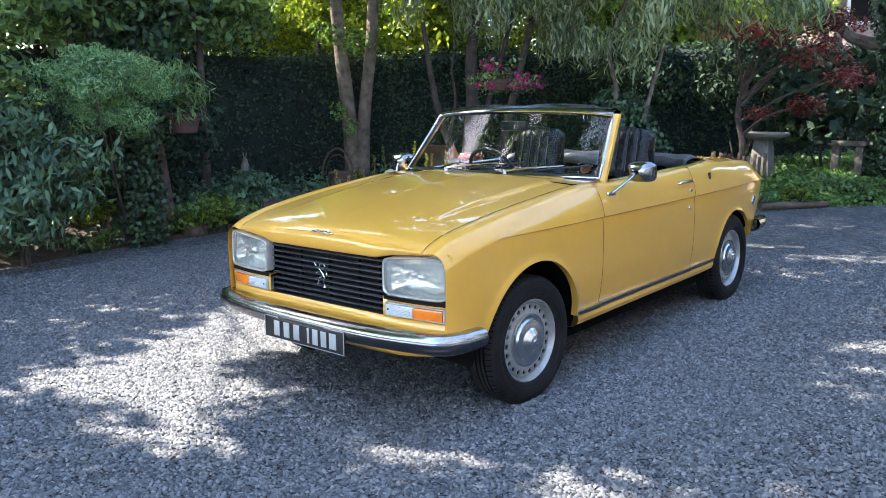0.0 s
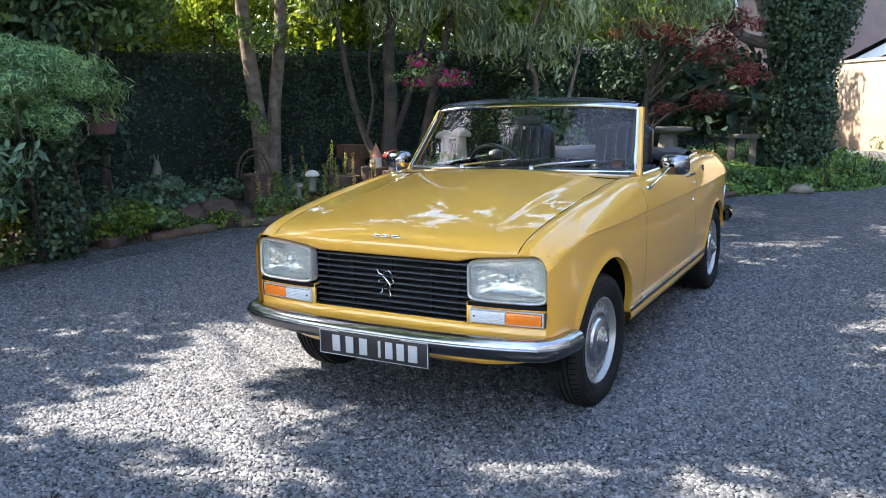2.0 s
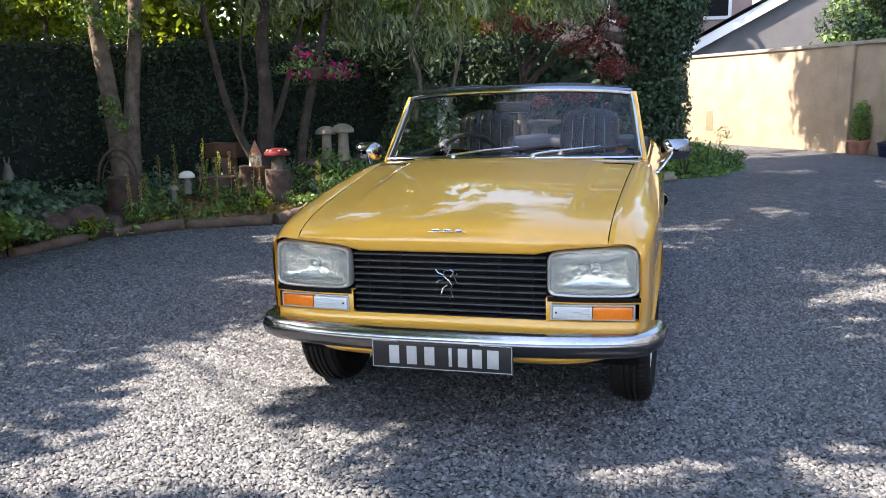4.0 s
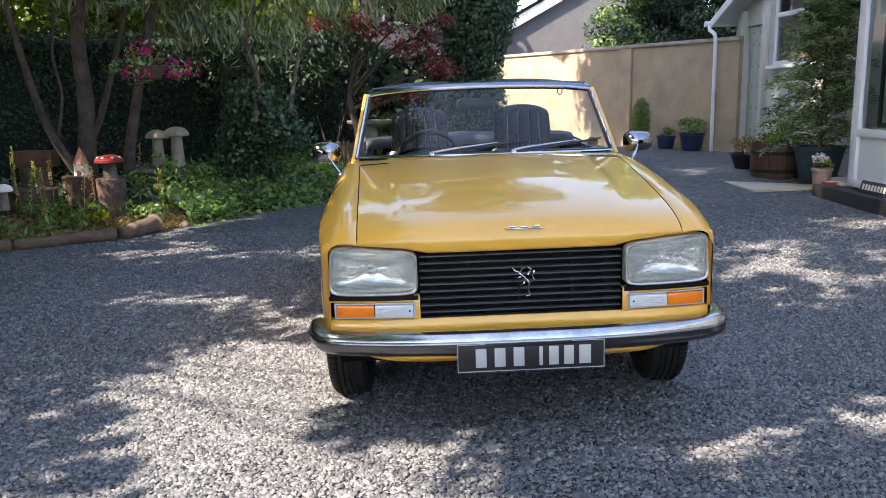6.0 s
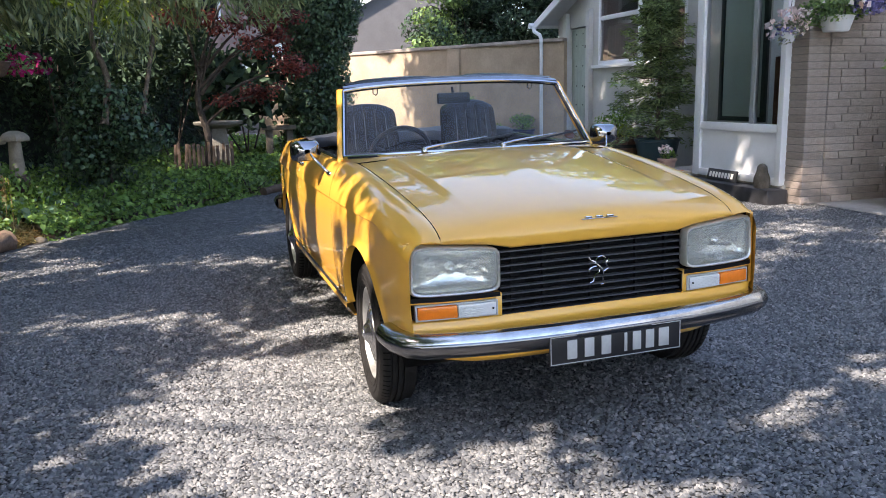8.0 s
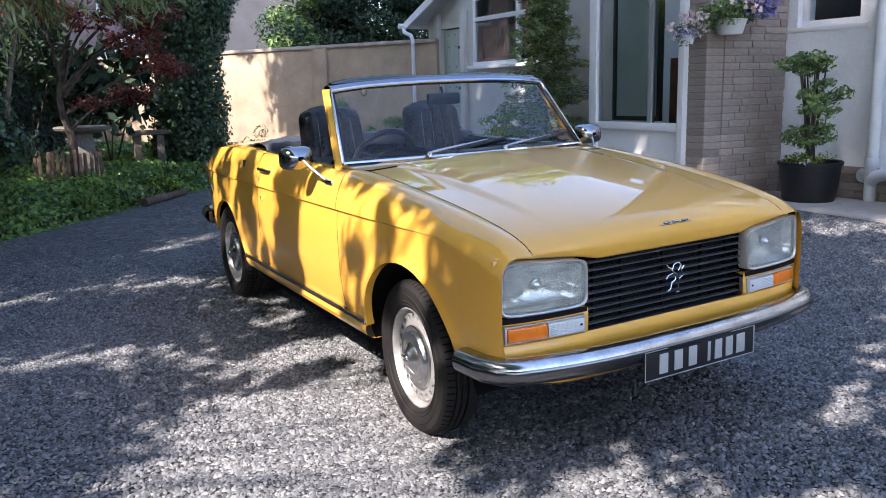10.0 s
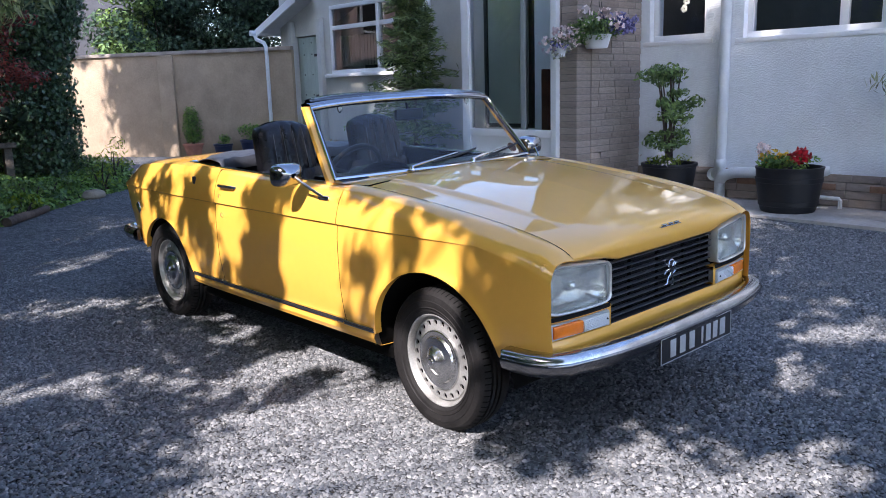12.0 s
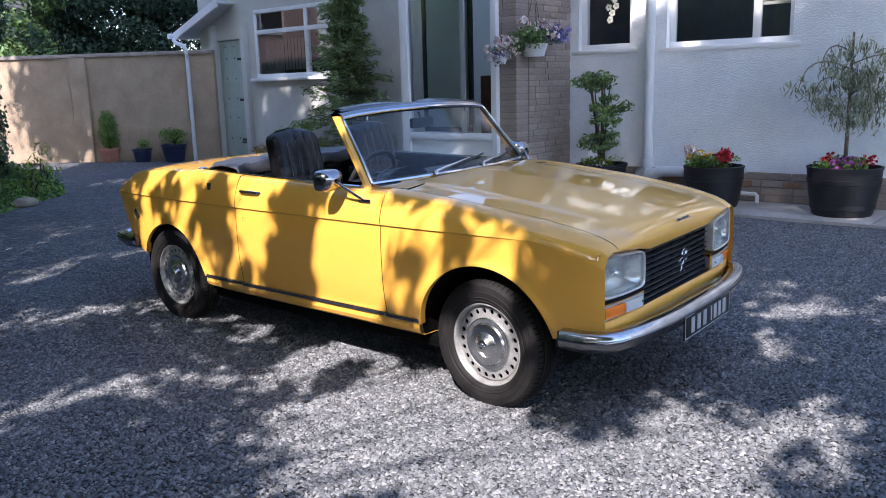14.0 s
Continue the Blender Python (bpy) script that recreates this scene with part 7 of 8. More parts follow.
def staves(p, r0, r1, h, n, material):
    for k in range(n):
        a0, a1 = 2 * math.pi * k / n + 0.012, 2 * math.pi * (k + 1) / n - 0.012
        vs, fs = [], []
        for z in (0.0, h * 0.25, h * 0.5, h * 0.75, h):
            t = z / h
            r = r0 + (r1 - r0) * t + 0.03 * math.sin(math.pi * t) * 0.5
            for a in (a0, a1):
                vs.append((r * math.cos(a), r * math.sin(a), z))
            for a in (a1, a0):
                vs.append(((r - 0.025) * math.cos(a), (r - 0.025) * math.sin(a), z))
        for i in range(4):
            for q in range(4):
                fs.append((i * 4 + q, i * 4 + (q + 1) % 4, (i + 1) * 4 + (q + 1) % 4, (i + 1) * 4 + q))
        fs += [(3, 2, 1, 0), (16, 17, 18, 19)]
        obj("stave", vs, fs, material, p)


def tub(x, y, z, r0, r1, h, material, hoopmat, label):
    p = empty("half_barrel", pose(x, y, z), label, "planter", "garden pots")
    if material is BARRELWOOD:
        staves(p, r0, r1, h, 22, material)
        lathe("soil", [(0.0, h - 0.05), (r1 - 0.02, h - 0.05), (r0 - 0.02, 0.02), (0.0, 0.02)], SOIL, p, 30)
    else:
        prof = [(0.0, 0.0), (r0 * 0.97, 0.0), (r0, 0.012)]
        for t in np.linspace(0.06, 0.94, 12):
            prof.append((r0 + (r1 - r0) * t + 0.012 * math.sin(math.pi * t), h * t))
        prof += [(r1 + 0.006, h - 0.012), (r1 + 0.006, h), (r1 - 0.014, h + 0.002), (r1 - 0.022, h - 0.06), (0.0, h - 0.06)]
        lathe("vessel", prof, material, p, 44)
    for t in (0.2, 0.72):
        r = r0 + (r1 - r0) * t + (0.015 if material is BARRELWOOD else 0.012) * math.sin(math.pi * t) + 0.002
        lathe("hoop", [(r - 0.004, h * t - 0.025), (r + 0.003, h * t - 0.022), (r + 0.006, h * t + 0.022), (r, h * t + 0.025)], hoopmat, p, 40)
    return p


# three black tubs along the house
tub(2.16, 4.28, PAVE_Z, 0.255, 0.315, 0.44, BLACKPOT, BLACKPOT, "black half-barrel tub of yellow and red flowers")
f = plant("bedding_flowers", 2.16, 4.28, PAVE_Z + 0.42, blobs_in(0, 0, 0.07, 0.24, 0.24, 0.05, 20, 0.08, R3), L_GROUND, 7000, 0.045, 0.5, "mixed bedding flowers, yellow, white and red", "flowers", 3)
flowers(f, [(-0.1, -0.14, 0.13, 0.1, 0.09, 0.05), (-0.12, -0.17, 0.17, 0.06, 0.06, 0.04)], P_RED, 9000, 0.04)
flowers(f, [(-0.1, 0.16, 0.12, 0.1, 0.1, 0.06), (-0.05, 0.03, 0.10, 0.08, 0.08, 0.05)], P_YELLOW, 6000, 0.04)
flowers(f, [(-0.12, 0.22, 0.19, 0.055, 0.055, 0.06)], P_WHITE, 16000, 0.04)
tub(2.22, 2.98, PAVE_Z, 0.275, 0.345, 0.48, BLACKPOT, BLACKPOT, "black half-barrel tub with a small weeping tree")
wt = plant("weeping_pear", 2.22, 2.98, PAVE_Z + 0.45, blobs_in(0, -0.05, 0.80, 0.35, 0.50, 0.42, 40, 0.15, R3), L_GREY, 2600, 0.09, 0.18, "slender weeping tree with silvery narrow leaves", "tree", 0, 4, 3.0, 0.1)
limb("trunk", [(0, 0, -0.05), (0.01, 0, 0.5), (-0.01, 0, 1.0), (0.0, 0.0, 1.32)], 0.022, 0.010, BARK, wt, 8)
for a, dy, zz in ((0, 0.45, 1.05), (0.2, -0.45, 1.1), (-0.25, 0.25, 0.9), (-0.2, -0.3, 0.8), (0.1, 0.3, 1.2)):
    limb("branch", [(0, 0, zz - 0.08), (a * 0.5, dy * 0.5, zz), (a, dy * 0.9, zz - 0.06), (a * 1.1, dy * 1.1, zz - 0.30)], 0.008, 0.003, BARK, wt, 6)
f = plant("trailing_flowers", 2.22, 2.98, PAVE_Z + 0.45, blobs_in(0, 0, 0.05, 0.28, 0.28, 0.05, 22, 0.08, R3), L_GROUND, 7000, 0.045, 0.5, "trailing purple, pink and red bedding flowers", "flowers", 3)
flowers(f, [(-0.15, -0.05, 0.08, 0.16, 0.16, 0.05), (-0.22, 0.0, 0.0, 0.08, 0.12, 0.08)], P_PURPLE, 5000, 0.035)
flowers(f, [(-0.05, 0.14, 0.11, 0.08, 0.07, 0.05), (-0.05, -0.22, 0.11, 0.08, 0.07, 0.05)], P_RED, 5000, 0.035)
pot("square_black_pot", 2.28, 5.72, PAVE_Z, 0.25, 0.30, 0.40, BLACKPOT, "large black plastic pot holding a clipped shrub")
cb = blobs_in(0, 0.08, 0.98, 0.20, 0.28, 0.12, 11, 0.10, R3) + blobs_in(0, -0.06, 0.62, 0.20, 0.26, 0.22, 15, 0.09, R3) + blobs_in(0.0, 0.0, 0.30, 0.22, 0.34, 0.10, 11, 0.09, R3)
f = plant("cloud_pruned_shrub", 2.28, 5.72, PAVE_Z + 0.36, cb, L_MID, 9000, 0.055, 0.40, "cloud-pruned evergreen with tiers of small leaves", "shrub", 9)
plant("trailing_lobelia", 2.24, 5.70, PAVE_Z + 0.37, blobs_in(-0.05, 0.05, 0.06, 0.22, 0.26, 0.06, 16, 0.07, R3), L_BRIGHT, 6000, 0.03, 0.5, "low trailing plants round the pot's rim", "plant", 2)
flowers(scene.objects["trailing_lobelia"], [(-0.2, -0.05, 0.0, 0.08, 0.12, 0.08), (-0.15, 0.26, 0.06, 0.06, 0.06, 0.05)], P_WHITE, 2600, 0.022)

# hanging basket on the brick flank
hb = empty("hanging_basket", pose(1.70, 6.30, 1.78), "pale hanging basket of white and blue flowers", "hanging basket")
lathe("bowl", [(0.0, 0.0), (0.11, 0.0), (0.12, 0.01), (0.155, 0.13), (0.165, 0.14), (0.15, 0.145), (0.0, 0.13)], UPVC, hb, 28)
for a in (0.3, 2.4, 4.5):
    tube("chain", [(0.15 * math.cos(a), 0.15 * math.sin(a), 0.14), (0, 0, 0.75)], 0.003, IRON, hb, 5)
tube("bracket", [(0, 0.14, 0.9), (0, 0.02, 0.86), (0, 0, 0.75)], 0.008, IRON, hb, 6)
p, nn = clump_points(blobs_in(-0.02, 0, 0.22, 0.30, 0.20, 0.13, 30, 0.10, R3), 6000, 0.3)
LT = leaf_mesh("leaf_tuft", p, nn, 0.04, 0.022, L_MID, hb)
tagged(LT, kind="stuff")
flowers(hb, blobs_in(0.02, -0.04, 0.31, 0.36, 0.22, 0.15, 26, 0.05, R3), P_WHITE, 1500, 0.062)
flowers(hb, blobs_in(0.24, -0.08, 0.26, 0.18, 0.18, 0.11, 16, 0.08, R3), P_BLUE, 3200, 0.04)
hb2 = empty("hanging_basket", pose(1.34, 6.52, 1.70), "small hanging pot of blue and white trailing flowers", "hanging basket")
lathe("bowl", [(0.0, 0.0), (0.05, 0.0), (0.075, 0.10), (0.065, 0.105), (0.0, 0.09)], UPVC, hb2, 24)
tube("chain", [(0, 0, 0.1), (0.05, 0, 0.85)], 0.003, IRON, hb2, 5)
p, nn = clump_points(blobs_in(0, 0, 0.14, 0.14, 0.14, 0.14, 18, 0.07, R3), 5000, 0.3)
LT = leaf_mesh("leaf_tuft", p, nn, 0.035, 0.02, L_GREY, hb2)
tagged(LT, kind="stuff")
flowers(hb2, blobs_in(0, 0, 0.16, 0.18, 0.18, 0.16, 16, 0.07, R3), P_WHITE, 1300, 0.05)
flowers(hb2, blobs_in(0, 0, 0.08, 0.14, 0.14, 0.12, 14, 0.05, R3), P_BLUE, 2400, 0.03)

# tubs and pots in the corner before the annex
gz = ground_z(1.5, 10)
tub(1.62, 10.35, gz, 0.34, 0.36, 0.46, BARRELWOOD, IRON, "dark oak half barrel with low flowers")
f = plant("alpine_flowers", 1.62, 10.35, gz + 0.43, blobs_in(0, 0, 0.10, 0.28, 0.28, 0.08, 20, 0.09, R3), L_BRIGHT, 5000, 0.05, 0.35, "low alpine plants and pale flowers", "flowers", 3)
flowers(f, [(-0.15, 0.1, 0.2, 0.12, 0.12, 0.08)], P_WHITE, 1500, 0.03)
pot("teal_pot", 1.78, 9.55, gz, 0.21, 0.30, 0.46, BLUEPOT, "large dark teal pot holding a spruce")
fir = empty("potted_spruce", pose(1.78, 9.55, gz + 0.42), "young spruce tree with drooping tips in a pot", "tree", "potted plants")
limb("trunk", [(0, 0, -0.05), (0.01, 0.0, 1.0), (0.0, 0.01, 2.0), (0, 0, 2.75)], 0.03, 0.006, BARK, fir, 8)
pp, na, al = [], [], []
for k in range(150):
    z = 0.10 + 2.6 * (k / 150) ** 0.9 + R3.normal(0, 0.04)
    a = k * 2.399
    ln = (0.80 * (1 - min(z, 2.9) / 2.95) ** 1.1 + 0.06) * R3.uniform(0.5, 1.25)
    tip = Vector((ln * math.cos(a), ln * math.sin(a), z + 0.34 * ln - 0.55 * ln * ln + R3.normal(0, 0.05)))
    if k % 2 == 0:
        tube("bough", [(0, 0, z), (tip.x * 0.5, tip.y * 0.5, z + 0.06 * ln), tuple(tip)], [0.006, 0.004, 0.002], BARK, fir, 4)
    for t in np.linspace(0.12, 1.0, 15):
        for _ in range(8):
            sp = (1.12 - t) * 0.24 * R3.uniform(-1, 1)
            pp.append((tip.x * t - math.sin(a) * sp, tip.y * t + math.cos(a) * sp, z + (tip.z - z) * t + R3.normal(0, 0.03) - 0.03))
            na.append((0, 0, 1))
            al.append((math.cos(a) - math.sin(a) * np.sign(sp) * 0.8, math.sin(a) + math.cos(a) * np.sign(sp) * 0.8, -0.25))
leaf_mesh("needle_foliage", pp, na, 0.10, 0.018, L_FIR, fir, along=al)
pot("terracotta_pot", 1.42, 8.72, ground_z(1.4, 8.7), 0.085, 0.11, 0.30, mat("weathered_clay", (0.34, 0.22, 0.18), 0.8, var=0.2, scale=9), "small terracotta pot of white flowers")
f = plant("white_primula", 1.42, 8.72, ground_z(1.4, 8.7) + 0.27, blobs_in(0, 0, 0.08, 0.09, 0.09, 0.05, 8, 0.05, R3), L_GROUND, 8000, 0.05, 0.5, "white flowers in a small pot", "flowers", 2)
flowers(f, [(-0.02, 0, 0.14, 0.08, 0.08, 0.05)], P_WHITE, 14000, 0.035)
pot("shallow_bowl", 1.52, 11.25, ground_z(1.5, 11.2), 0.14, 0.2, 0.22, BLACKPOT, "shallow dark bowl of grasses")
plant("grass_tuft", 1.52, 11.25, ground_z(1.5, 11.2) + 0.2, blobs_in(0, 0, 0.14, 0.2, 0.2, 0.1, 12, 0.09, R3), L_DRY, 4000, 0.12, 0.12, "tuft of dry reddish grass", "grass", 2)
plant("leafy_pot_shrub", 2.0, 10.9, ground_z(2.0, 10.9) + 0.02, blobs_in(0, 0, 0.55, 0.3, 0.3, 0.3, 16, 0.14, R3), L_GROUND, 3600, 0.06, 0.4, "bushy green plant behind the half barrel", "shrub", 3)
# flagstones at the annex door
fl = box("paved_area", 0.75, 2.34, 9.0, 11.0, -0.1, 0.135, SANDPAVE, None, 0.01)
tagged(fl, "sandstone flags outside the annex", "paving", kind="structure")
for a, b, c, d in ((1.15, 2.34, 11.01, 12.3), (1.3, 2.34, 12.31, 14.0)):
    box("flag", a, b, c, d, 0.0, 0.17 + 0.02 * (c > 12), PAVING, fl, 0.01)
mt = box("door_mat", 1.55, 2.1, 12.7, 13.4, 0.19, 0.21, BLACKSTEP, None, 0.004)
tagged(mt, "dark rubber door mat", "mat")
# pots along the back wall
for x, y, r0, r1, h, m, lab in ((1.02, 15.15, 0.13, 0.18, 0.25, TERRACOTTA, "terracotta pot with a small conifer"), (1.36, 14.62, 0.14, 0.17, 0.24, NAVYPOT, "navy glazed pot with a small plant"), (1.66, 14.05, 0.17, 0.22, 0.32, NAVYPOT, "large navy glazed pot with a bushy plant")):
    pot("wall_pot", x, y, ground_z(x, y), r0, r1, h, m, lab)
cz0 = ground_z(1.0, 15.1)
plant("dwarf_conifer", 1.02, 15.15, cz0 + 0.22, [(0, 0, 0.32, 0.19, 0.19, 0.28), (0, 0, 0.52, 0.14, 0.14, 0.22), (0.02, 0, 0.15, 0.17, 0.17, 0.12)], L_GROUND, 30000, 0.05, 0.25, "dense upright dwarf conifer", "conifer", 2, 1, -1.0)
plant("small_pot_plant", 1.36, 14.62, cz0 + 0.22, blobs_in(0, 0, 0.1, 0.13, 0.13, 0.07, 9, 0.07, R3), L_GROUND, 5000, 0.045, 0.5, "small leafy pot plant", "plant", 3)
plant("bushy_pot_plant", 1.66, 14.05, cz0 + 0.28, blobs_in(0, 0, 0.17, 0.22, 0.22, 0.12, 16, 0.1, R3), L_GROUND, 5000, 0.06, 0.3, "bushy pot plant with narrow leaves", "plant", 4)

# ---------------------------------------------------------------- ornaments in the border
OLDLOG = mat("old_dark_log", (0.085, 0.055, 0.042), 0.9, var=0.45, scale=10, bump=0.8, bscale=24)


def log(name, a, b, r, label, cat="log"):
    a, b = Vector(a), Vector(b)
    m = a.lerp(b, 0.5) + Vector((0, 0, 0.01))
    ob = limb(name, [a, a.lerp(b, 0.33) + Vector((0.03, 0.02, 0.01)), a.lerp(b, 0.66) - Vector((0.02, 0.03, 0.005)), b], r, r * 0.85, LOGWOOD, None, 12)
    return tagged(ob, label, cat, "edging logs")


def gz2(x, y, r):
    return (x, y, ground_z(x, y) + r * 0.8)


log("edging_log", gz2(-5.98, 7.78, 0.10), gz2(-6.20, 7.42, 0.06), 0.085, "weathered log edging the border, sawn end pale")
log("edging_log", gz2(-6.22, 7.40, 0.055), gz2(-7.05, 7.06, 0.055), 0.065, "bark-covered log edging the border")
log("edging_log", gz2(-7.1, 7.0, 0.06), gz2(-7.52, 6.42, 0.06), 0.065, "dark reddish log edging the border")
log("edging_log", gz2(-7.62, 6.1, 0.05), gz2(-7.72, 5.3, 0.05), 0.055, "dark log edging the border")
log("edging_log", gz2(-3.5, 10.1, 0.05), gz2(-2.9, 10.75, 0.05), 0.05, "pale peeled log at the far border edge")


def boulder(x, y, z, r, seed, material=DARKSTONE, label="rounded brown boulder in the border", sq=(1, 1, 0.8)):
    bm = bmesh.new()
    bmesh.ops.create_icosphere(bm, subdivisions=3, radius=r)
    for v in bm.verts:
        v.co *= 1 + 0.22 * noise.noise(v.co * (1.6 / r) + Vector((seed, 0, 0))) + 0.06 * noise.noise(v.co * (6 / r))
        v.co = Vector((v.co.x * sq[0], v.co.y * sq[1], v.co.z * sq[2]))
    ob = part("rock", bm, material, None, sharp=50)
    ob.location = (x, y, z + r * sq[2] * 0.6)
    return tagged(ob, label, "rock", "border rocks")


for i, (x, y, r) in enumerate(((-7.97, 6.08, 0.20), (-7.83, 6.40, 0.23), (-7.70, 6.66, 0.12), (-7.62, 6.55, 0.09), (-8.1, 4.4, 0.16), (-5.75, 8.05, 0.07), (-4.55, 9.5, 0.10), (-4.3, 9.75, 0.08), (-7.85, 4.9, 0.13), (-4.8, 9.3, 0.07))):
    boulder(x, y, bz(x, y) - 0.04, r, i * 3.1, OLDLOG if i in (0, 1, 2, 8) else DARKSTONE)


boulder(-2.15, 11.35, ground_z(-2.15, 11.35), 0.12, 5.3, PALESTONE, "pale stone at the border's edge", (1.3, 0.8, 0.6))
for i, (x, y, r) in enumerate(((-1.62, 12.05, 0.26), (-1.9, 11.75, 0.2), (-1.45, 12.6, 0.24))):
    shrub("tall_weed", x, y, bz(x, y) - 0.02, blobs_in(0, 0, r * 1.5, r * 0.8, r * 0.8, r * 1.2, 9, r * 0.4, R3), L_BRIGHT, 1700, 0.09, 0.16, "tuft of tall yellow-green weeds at the border's end", "plant", 4, 120 + i, -0.6)


def toadstool(x, y, z, h, r, cap, stem, label, spots=False):
    m = empty("stone_mushroom", pose(x, y, z), label, "garden ornament", "garden ornaments")
    lathe("stem", [(0.0, -0.03), (r * 0.55, -0.03), (r * 0.45, h * 0.4), (r * 0.40, h * 0.84), (0, h * 0.84)], stem, m, 20)
    hc = min(0.34 * h, r * (0.75 if cap is PALESTONE else 1.15))
    c = lathe("cap", [(0.0, h - hc), (r * 0.9, h - hc), (r, h - hc * 0.9), (r * 0.98, h - hc * 0.62), (r * 0.72, h - hc * 0.24), (r * 0.3, h - hc * 0.03), (0.0, h)], cap, m, 5 if cap is PALESTONE else 24)
    if spots:
        for k in range(7):
            a = k * 0.9
            lathe("spot", [(0.0, 0.008), (0.018, 0.004), (0.02, -0.01)], OFFWHITE, c, 10, "z", (r * 0.7 * math.cos(a), r * 0.7 * math.sin(a), h * 0.90))
    return m


toadstool(-6.50, 8.10, 0.50, 0.26, 0.15, RED, DARKSTONE, "red capped toadstool ornament with white spots", True)
toadstool(-6.05, 9.02, 0.56, 0.45, 0.15, PALESTONE, PALESTONE, "tall pale staddle stone mushroom")
toadstool(-6.26, 8.98, 0.56, 0.42, 0.14, PALESTONE, PALESTONE, "tall pale staddle stone mushroom")
toadstool(-6.32, 8.80, 0.36, 0.22, 0.17, DARKSTONE, DARKSTONE, "low mossy staddle stone mushroom")
toadstool(-7.34, 7.52, 0.30, 0.23, 0.09, OFFWHITE, STONE, "small white toadstool ornament")
toadstool(-7.36, 7.28, 0.24, 0.15, 0.065, PALESTONE, STONE, "small pale toadstool ornament")
for x, y, r, h, lab in ((-6.85, 8.20, 0.19, 0.37, "sawn log round used as a plinth"), (-6.50, 8.10, 0.15, 0.34, "sawn log round used as a plinth"), (-7.32, 8.1, 0.24, 0.24, "sawn log round used as a plinth"), (-8.0, 7.3, 0.2, 0.3, "sawn log round used as a plinth"), (-6.05, 9.02, 0.11, 0.38, "dark log round under a stone mushroom"), (-6.27, 8.98, 0.10, 0.38, "dark log round under a stone mushroom")):
    s_ = lathe("log_round", [(0.0, -0.12), (r, -0.12), (r * 0.98, h * 0.5), (r, h - 0.01), (r * 0.96, h), (0.0, h)], OLDLOG, None, 24)
    s_.location = (x, y, 0.17)
    tagged(s_, lab, "log", "log rounds")
cs = empty("castle_ornament", pose(-6.83, 8.18, 0.535), "little white castle ornament with a red cone roof", "garden ornament", "garden ornaments")
lathe("tower", [(0.0, 0.0), (0.075, 0.0), (0.07, 0.11), (0.078, 0.13), (0.0, 0.13)], OFFWHITE, cs, 18)
lathe("roof", [(0.08, 0.13), (0.05, 0.20), (0.0, 0.31)], TERRACOTTA, cs, 18)
box("doorway", -0.02, 0.02, -0.078, -0.065, 0.0, 0.06, DARKWOOD, cs, 0.003)
tr = box("planter_trough", -7.74, -7.30, 8.55, 8.76, 0.60, 0.78, BARRELWOOD, None, 0.01)
tagged(tr, "dark wooden trough on a log round", "planter")
lr = lathe("log_round", [(0.0, -0.12), (0.16, -0.12), (0.155, 0.14), (0.16, 0.46), (0.0, 0.46)], LOGWOOD, None, 24)
lr.location = (-7.54, 8.66, 0.14)
tagged(lr, "sawn log round under the trough", "log", "log rounds")
hp = empty("wicker_arch", pose(-8.05, 7.25, 0.42), "arched wicker garden ornament on a log", "garden ornament")
tube("hoop", [(0.18 * math.cos(t) * 1.0, 0.18 * math.cos(t) * 0.6, 0.36 * math.sin(t)) for t in np.linspace(0, math.pi, 18)], 0.016, WICKER, hp, 6)
tube("hoop", [(0.14 * math.cos(t), 0.14 * math.cos(t) * 0.6, 0.28 * math.sin(t)) for t in np.linspace(0, math.pi, 18)], 0.008, WICKER, hp, 6)
# bird bath and stone table
for x, y, lab in ((-3.95, 11.35, "carved stone bird bath on a tapered plinth"),):
    bb = empty("bird_bath", pose(x, y, bz(x, y)), lab, "bird bath")
    box("base", -0.2, 0.2, -0.2, 0.2, -0.05, 0.08, STONE, bb, 0.015)
    bm = bmesh.new()
    bm_box(bm, -0.15, 0.15, -0.15, 0.15, 0.08, 0.62, 0.012)
    for v in bm.verts:
        k = 1 - 0.35 * (v.co.z - 0.08) / 0.54
        v.co.x, v.co.y = v.co.x * k, v.co.y * k
    part("plinth", bm, STONE, bb)
    lathe("basin", [(0.0, 0.62), (0.16, 0.62), (0.32, 0.67), (0.335, 0.70), (0.32, 0.715), (0.28, 0.70), (0.0, 0.68)], STONE, bb, 28)
box("stone_slab", -3.30, -2.82, 12.0, 12.25, 0.80, 0.86, DARKSTONE, None, 0.012)
tagged(scene.objects["stone_slab"], "flat pale stone slab resting on posts", "stone slab")
for x in (-3.26, -2.96):
    p = box("slab_post", x, x + 0.1, 12.06, 12.18, 0.2, 0.80, DARKSTONE, None, 0.01)
    tagged(p, "dark stone post under the slab", "post")
pl = empty("picket_edging", pose(-4.55, 11.05, bz(-4.5, 11.0)), "low rustic picket fence round the maple", "fence")
for k in range(13):
    b = box("picket", -0.02, 0.02, -0.012, 0.012, -0.05, 0.42 + 0.05 * R3.random(), LOGWOOD, pl, 0.006)
    b.matrix_basis = pose(k * 0.062, -0.15 * math.sin(k / 12 * math.pi), 0, 0, R3.normal(0, 2), 0)
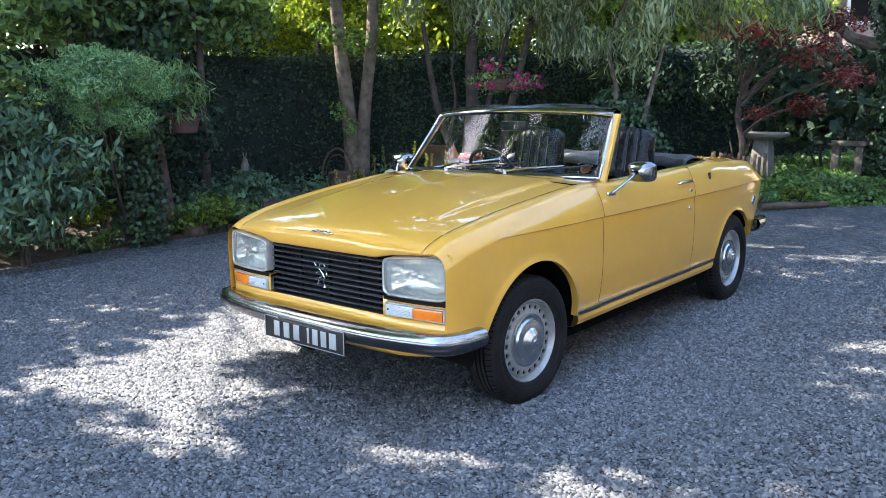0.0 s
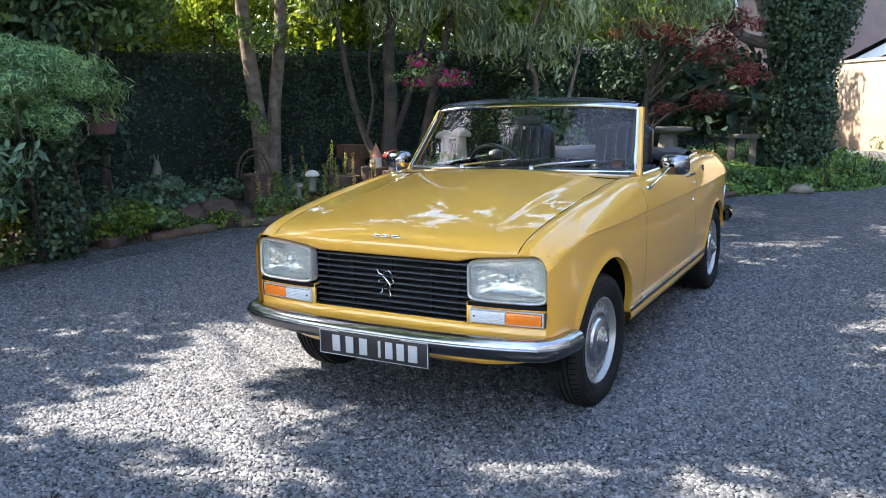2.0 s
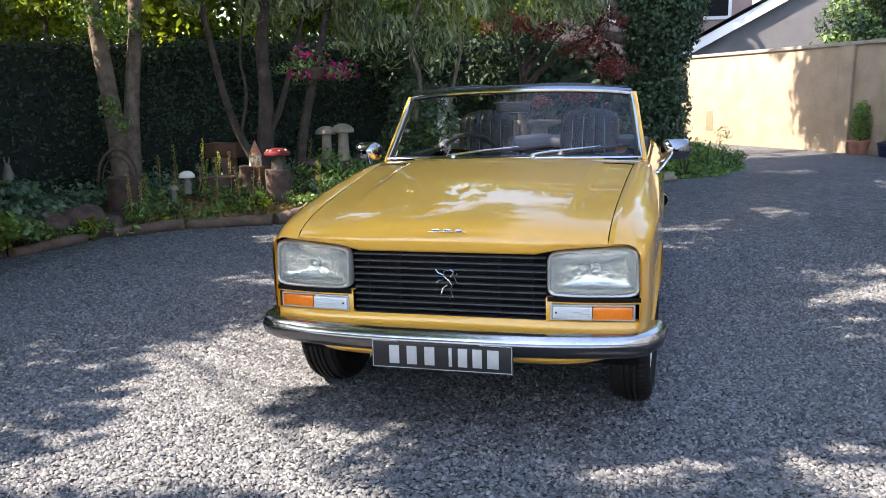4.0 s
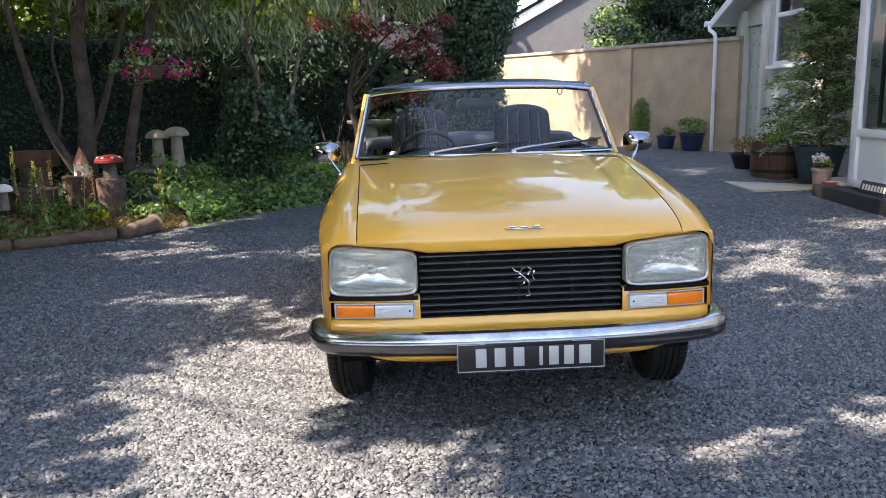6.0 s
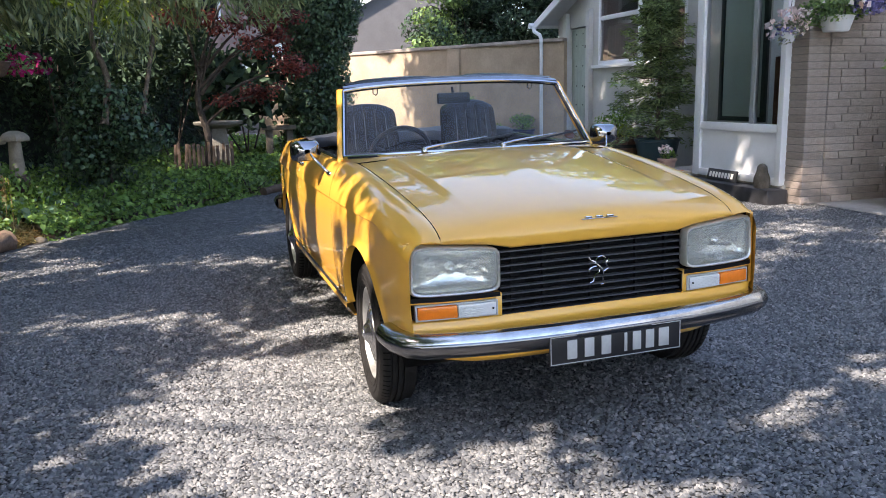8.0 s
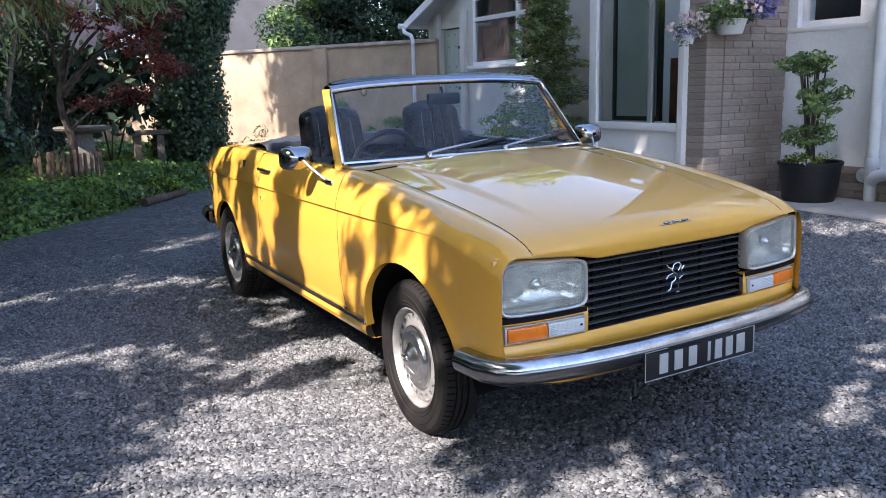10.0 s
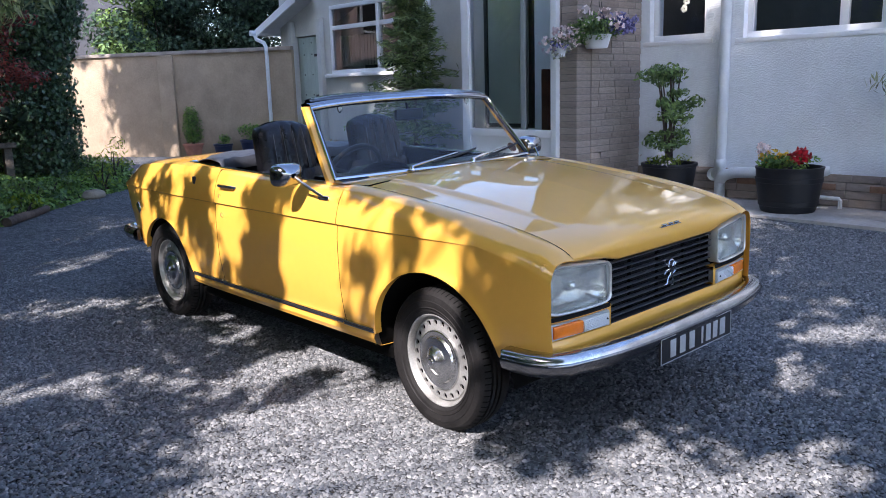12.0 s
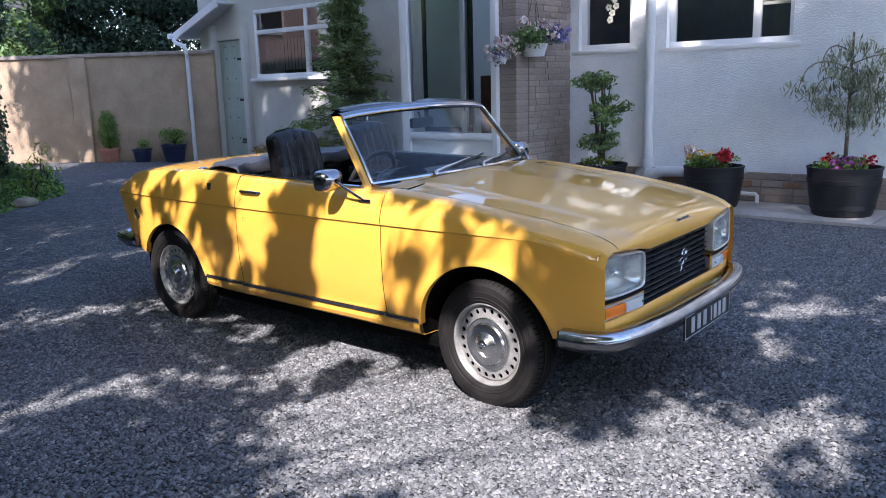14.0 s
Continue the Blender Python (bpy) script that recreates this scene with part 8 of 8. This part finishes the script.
# bare foot of the ivy stump, a pale stone, and a woven cone
foot = limb("stump_foot", [(-8.10, 4.62, 0.0), (-8.12, 4.64, 0.25), (-8.16, 4.68, 0.6), (-8.2, 4.7, 1.0)], 0.24, 0.10, OLDLOG, None, 14)
tagged(foot, "bare grey-brown flared foot of an old stump", "stump")
boulder(-8.02, 4.60, bz(-8.02, 4.60) - 0.03, 0.13, 7.7, STONE, "rounded pale grey stone at the stump's foot", (0.9, 0.9, 1.1))
cone = lathe("woven_cone", [(0.0, 0.0), (0.10, 0.0), (0.135, 0.08), (0.13, 0.17), (0.09, 0.27), (0.03, 0.34), (0.0, 0.35)], WICKER, None, 18)
cone.location = (-7.92, 5.22, bz(-7.92, 5.22) - 0.02)
tagged(cone, "brown woven cone ornament among the weeds", "garden ornament")
for k in range(6):
    z = 0.05 + 0.05 * k
    r = lerp(z, [(0.0, 0.10), (0.08, 0.135), (0.17, 0.13), (0.27, 0.09), (0.34, 0.03)]) + 0.004
    tube("woven_band", [(r * math.cos(t), r * math.sin(t), z + 0.012 * math.sin(t * 6 + k * 1.5)) for t in np.linspace(0, 2 * math.pi, 37)], 0.009, LOGWOOD, cone, 5, cap=False)
# hanging flower ball and hanging pots in the trees
mg = empty("hanging_basket", pose(-5.98, 8.0, 1.55), "hanging basket overflowing with magenta flowers", "hanging basket")
lathe("bowl", [(0.0, -0.05), (0.12, -0.02), (0.18, 0.10), (0.17, 0.11), (0, 0.09)], WICKER, mg, 20)
tube("chain", [(0, 0, 0.1), (0.02, 0.02, 1.1)], 0.004, IRON, mg, 5)
bl = blobs_in(0.05, 0, 0.12, 0.42, 0.36, 0.26, 20, 0.13, R3)
p, nn = clump_points(bl, 2600, 0.3)
LT = leaf_mesh("leaf_tuft", p, nn, 0.05, 0.03, L_MID, mg)
tagged(LT, kind="stuff")
flowers(mg, bl[::2], P_MAGENTA, 1500, 0.05)
hp2 = empty("hanging_pot", pose(-7.62, 4.72, 1.08), "terracotta bowl hanging from the tree", "hanging basket")
lathe("bowl", [(0.0, 0.0), (0.14, 0.0), (0.185, 0.16), (0.20, 0.17), (0.20, 0.19), (0.18, 0.19), (0.0, 0.15)], mat("aged_clay", (0.10, 0.050, 0.045), 0.8, var=0.25), hp2, 24)
for a in (0.5, 2.6, 4.7):
    tube("cord", [(0.19 * math.cos(a), 0.19 * math.sin(a), 0.18), (0, 0, 0.8)], 0.004, IRON, hp2, 5)
hare = lathe("hare_figure", [(0.0, 0.0), (0.08, 0.0), (0.09, 0.10), (0.06, 0.19), (0.05, 0.24), (0.035, 0.28), (0.0, 0.29)], STONE, None, 16)
tagged(hare, "small stone animal ornament with upright ears", "garden ornament")
hare.location = (-8.35, 6.0, 0.55)
hare.scale = (0.6, 0.6, 0.6)
for k in (-1, 1):
    tube("ear", [(0.02 * k, 0, 0.27), (0.05 * k, 0, 0.33), (0.06 * k, 0, 0.40)], [0.012, 0.016, 0.006], STONE, hare, 6)
lr = lathe("log_round", [(0.0, -0.3), (0.09, -0.3), (0.08, 0.28), (0.0, 0.28)], DARKBARK, None, 20)
lr.location = (-8.35, 6.0, 0.27)
tagged(lr, "old dark log under the stone ornament", "log", "log rounds")

# ---------------------------------------------------------------- brick pieces last
bm = bmesh.new()
bm_box(bm, -0.5, 0.5, -0.5, 0.5, -0.5, 0.5, 0.0)
bmesh.ops.bevel(bm, geom=bm.edges[:], offset=0.03, segments=1, affect="EDGES")
brick_me = bpy.data.meshes.new("brick")
bm.to_mesh(brick_me)
bm.free()
nt = BRICKM.node_tree
oi = nt.nodes.new("ShaderNodeObjectInfo")
hsv = nt.nodes.new("ShaderNodeHueSaturation")
mr = nt.nodes.new("ShaderNodeMapRange")
mr.inputs[3].default_value, mr.inputs[4].default_value = 0.84, 1.14
nt.links.new(oi.outputs["Random"], mr.inputs[0])
nt.links.new(mr.outputs[0], hsv.inputs["Value"])
src = [l for l in nt.links if l.to_socket == nt.nodes["Principled BSDF"].inputs["Base Color"]][0].from_socket
nt.links.new(src, hsv.inputs["Color"])
nt.links.new(hsv.outputs[0], nt.nodes["Principled BSDF"].inputs["Base Color"])
brick_me.materials.append(BRICKM)


def brick(x, y, z, dx, dy, dz, parent):
    b = new("brick", brick_me)
    b.parent = parent
    b.location = (x, y, z)
    b.scale = (dx, dy, dz)


CH = 0.074
for k in range(40):
    z = 0.10 + k * CH + CH / 2
    if z > 3.0:
        break
    off = R3.uniform(0, 0.3)
    x = PX + 0.27
    first = True
    while x < HX - 0.005:
        ln = R3.uniform(0.22, 0.40) if not first else 0.1 + off
        x1 = min(HX, x + ln)
        if x1 - x > 0.03:
            brick((x + x1) / 2, 6.440 + R3.normal(0, 0.002), z, x1 - x - 0.010, 0.03, CH - 0.011, flank)
        x, first = x1, False
    brick(PX + 0.145, 6.565, z, 0.245, 0.265, CH - 0.011, flank_front)
plinth = box("wall_plinth", HX - 0.02, HX + 0.25, -8.0, 6.445, 0.0, 0.40, MORTAR, None, 0.002)
tagged(plinth, "brick plinth under the harled wall", "brick wall", kind="structure")
for k in range(4):
    z = PAVE_Z + 0.045 + k * 0.082
    y = 6.4 - (k % 2) * 0.15
    while y > 1.6:
        ln = R3.uniform(0.24, 0.36)
        brick(HX - 0.022, y - ln / 2, z, 0.03, ln - 0.011, 0.071, plinth)
        y -= ln
AIRBRICK = mat("air_brick", (0.27, 0.16, 0.11), 0.85, var=0.2, scale=12)
for y in (4.15, 5.0, 3.6):
    b = box("air_brick", HX - 0.045, HX - 0.03, y - 0.11, y + 0.11, 0.27, 0.335, AIRBRICK, None, 0.002)
    tagged(b, "terracotta air brick in the plinth", "vent")
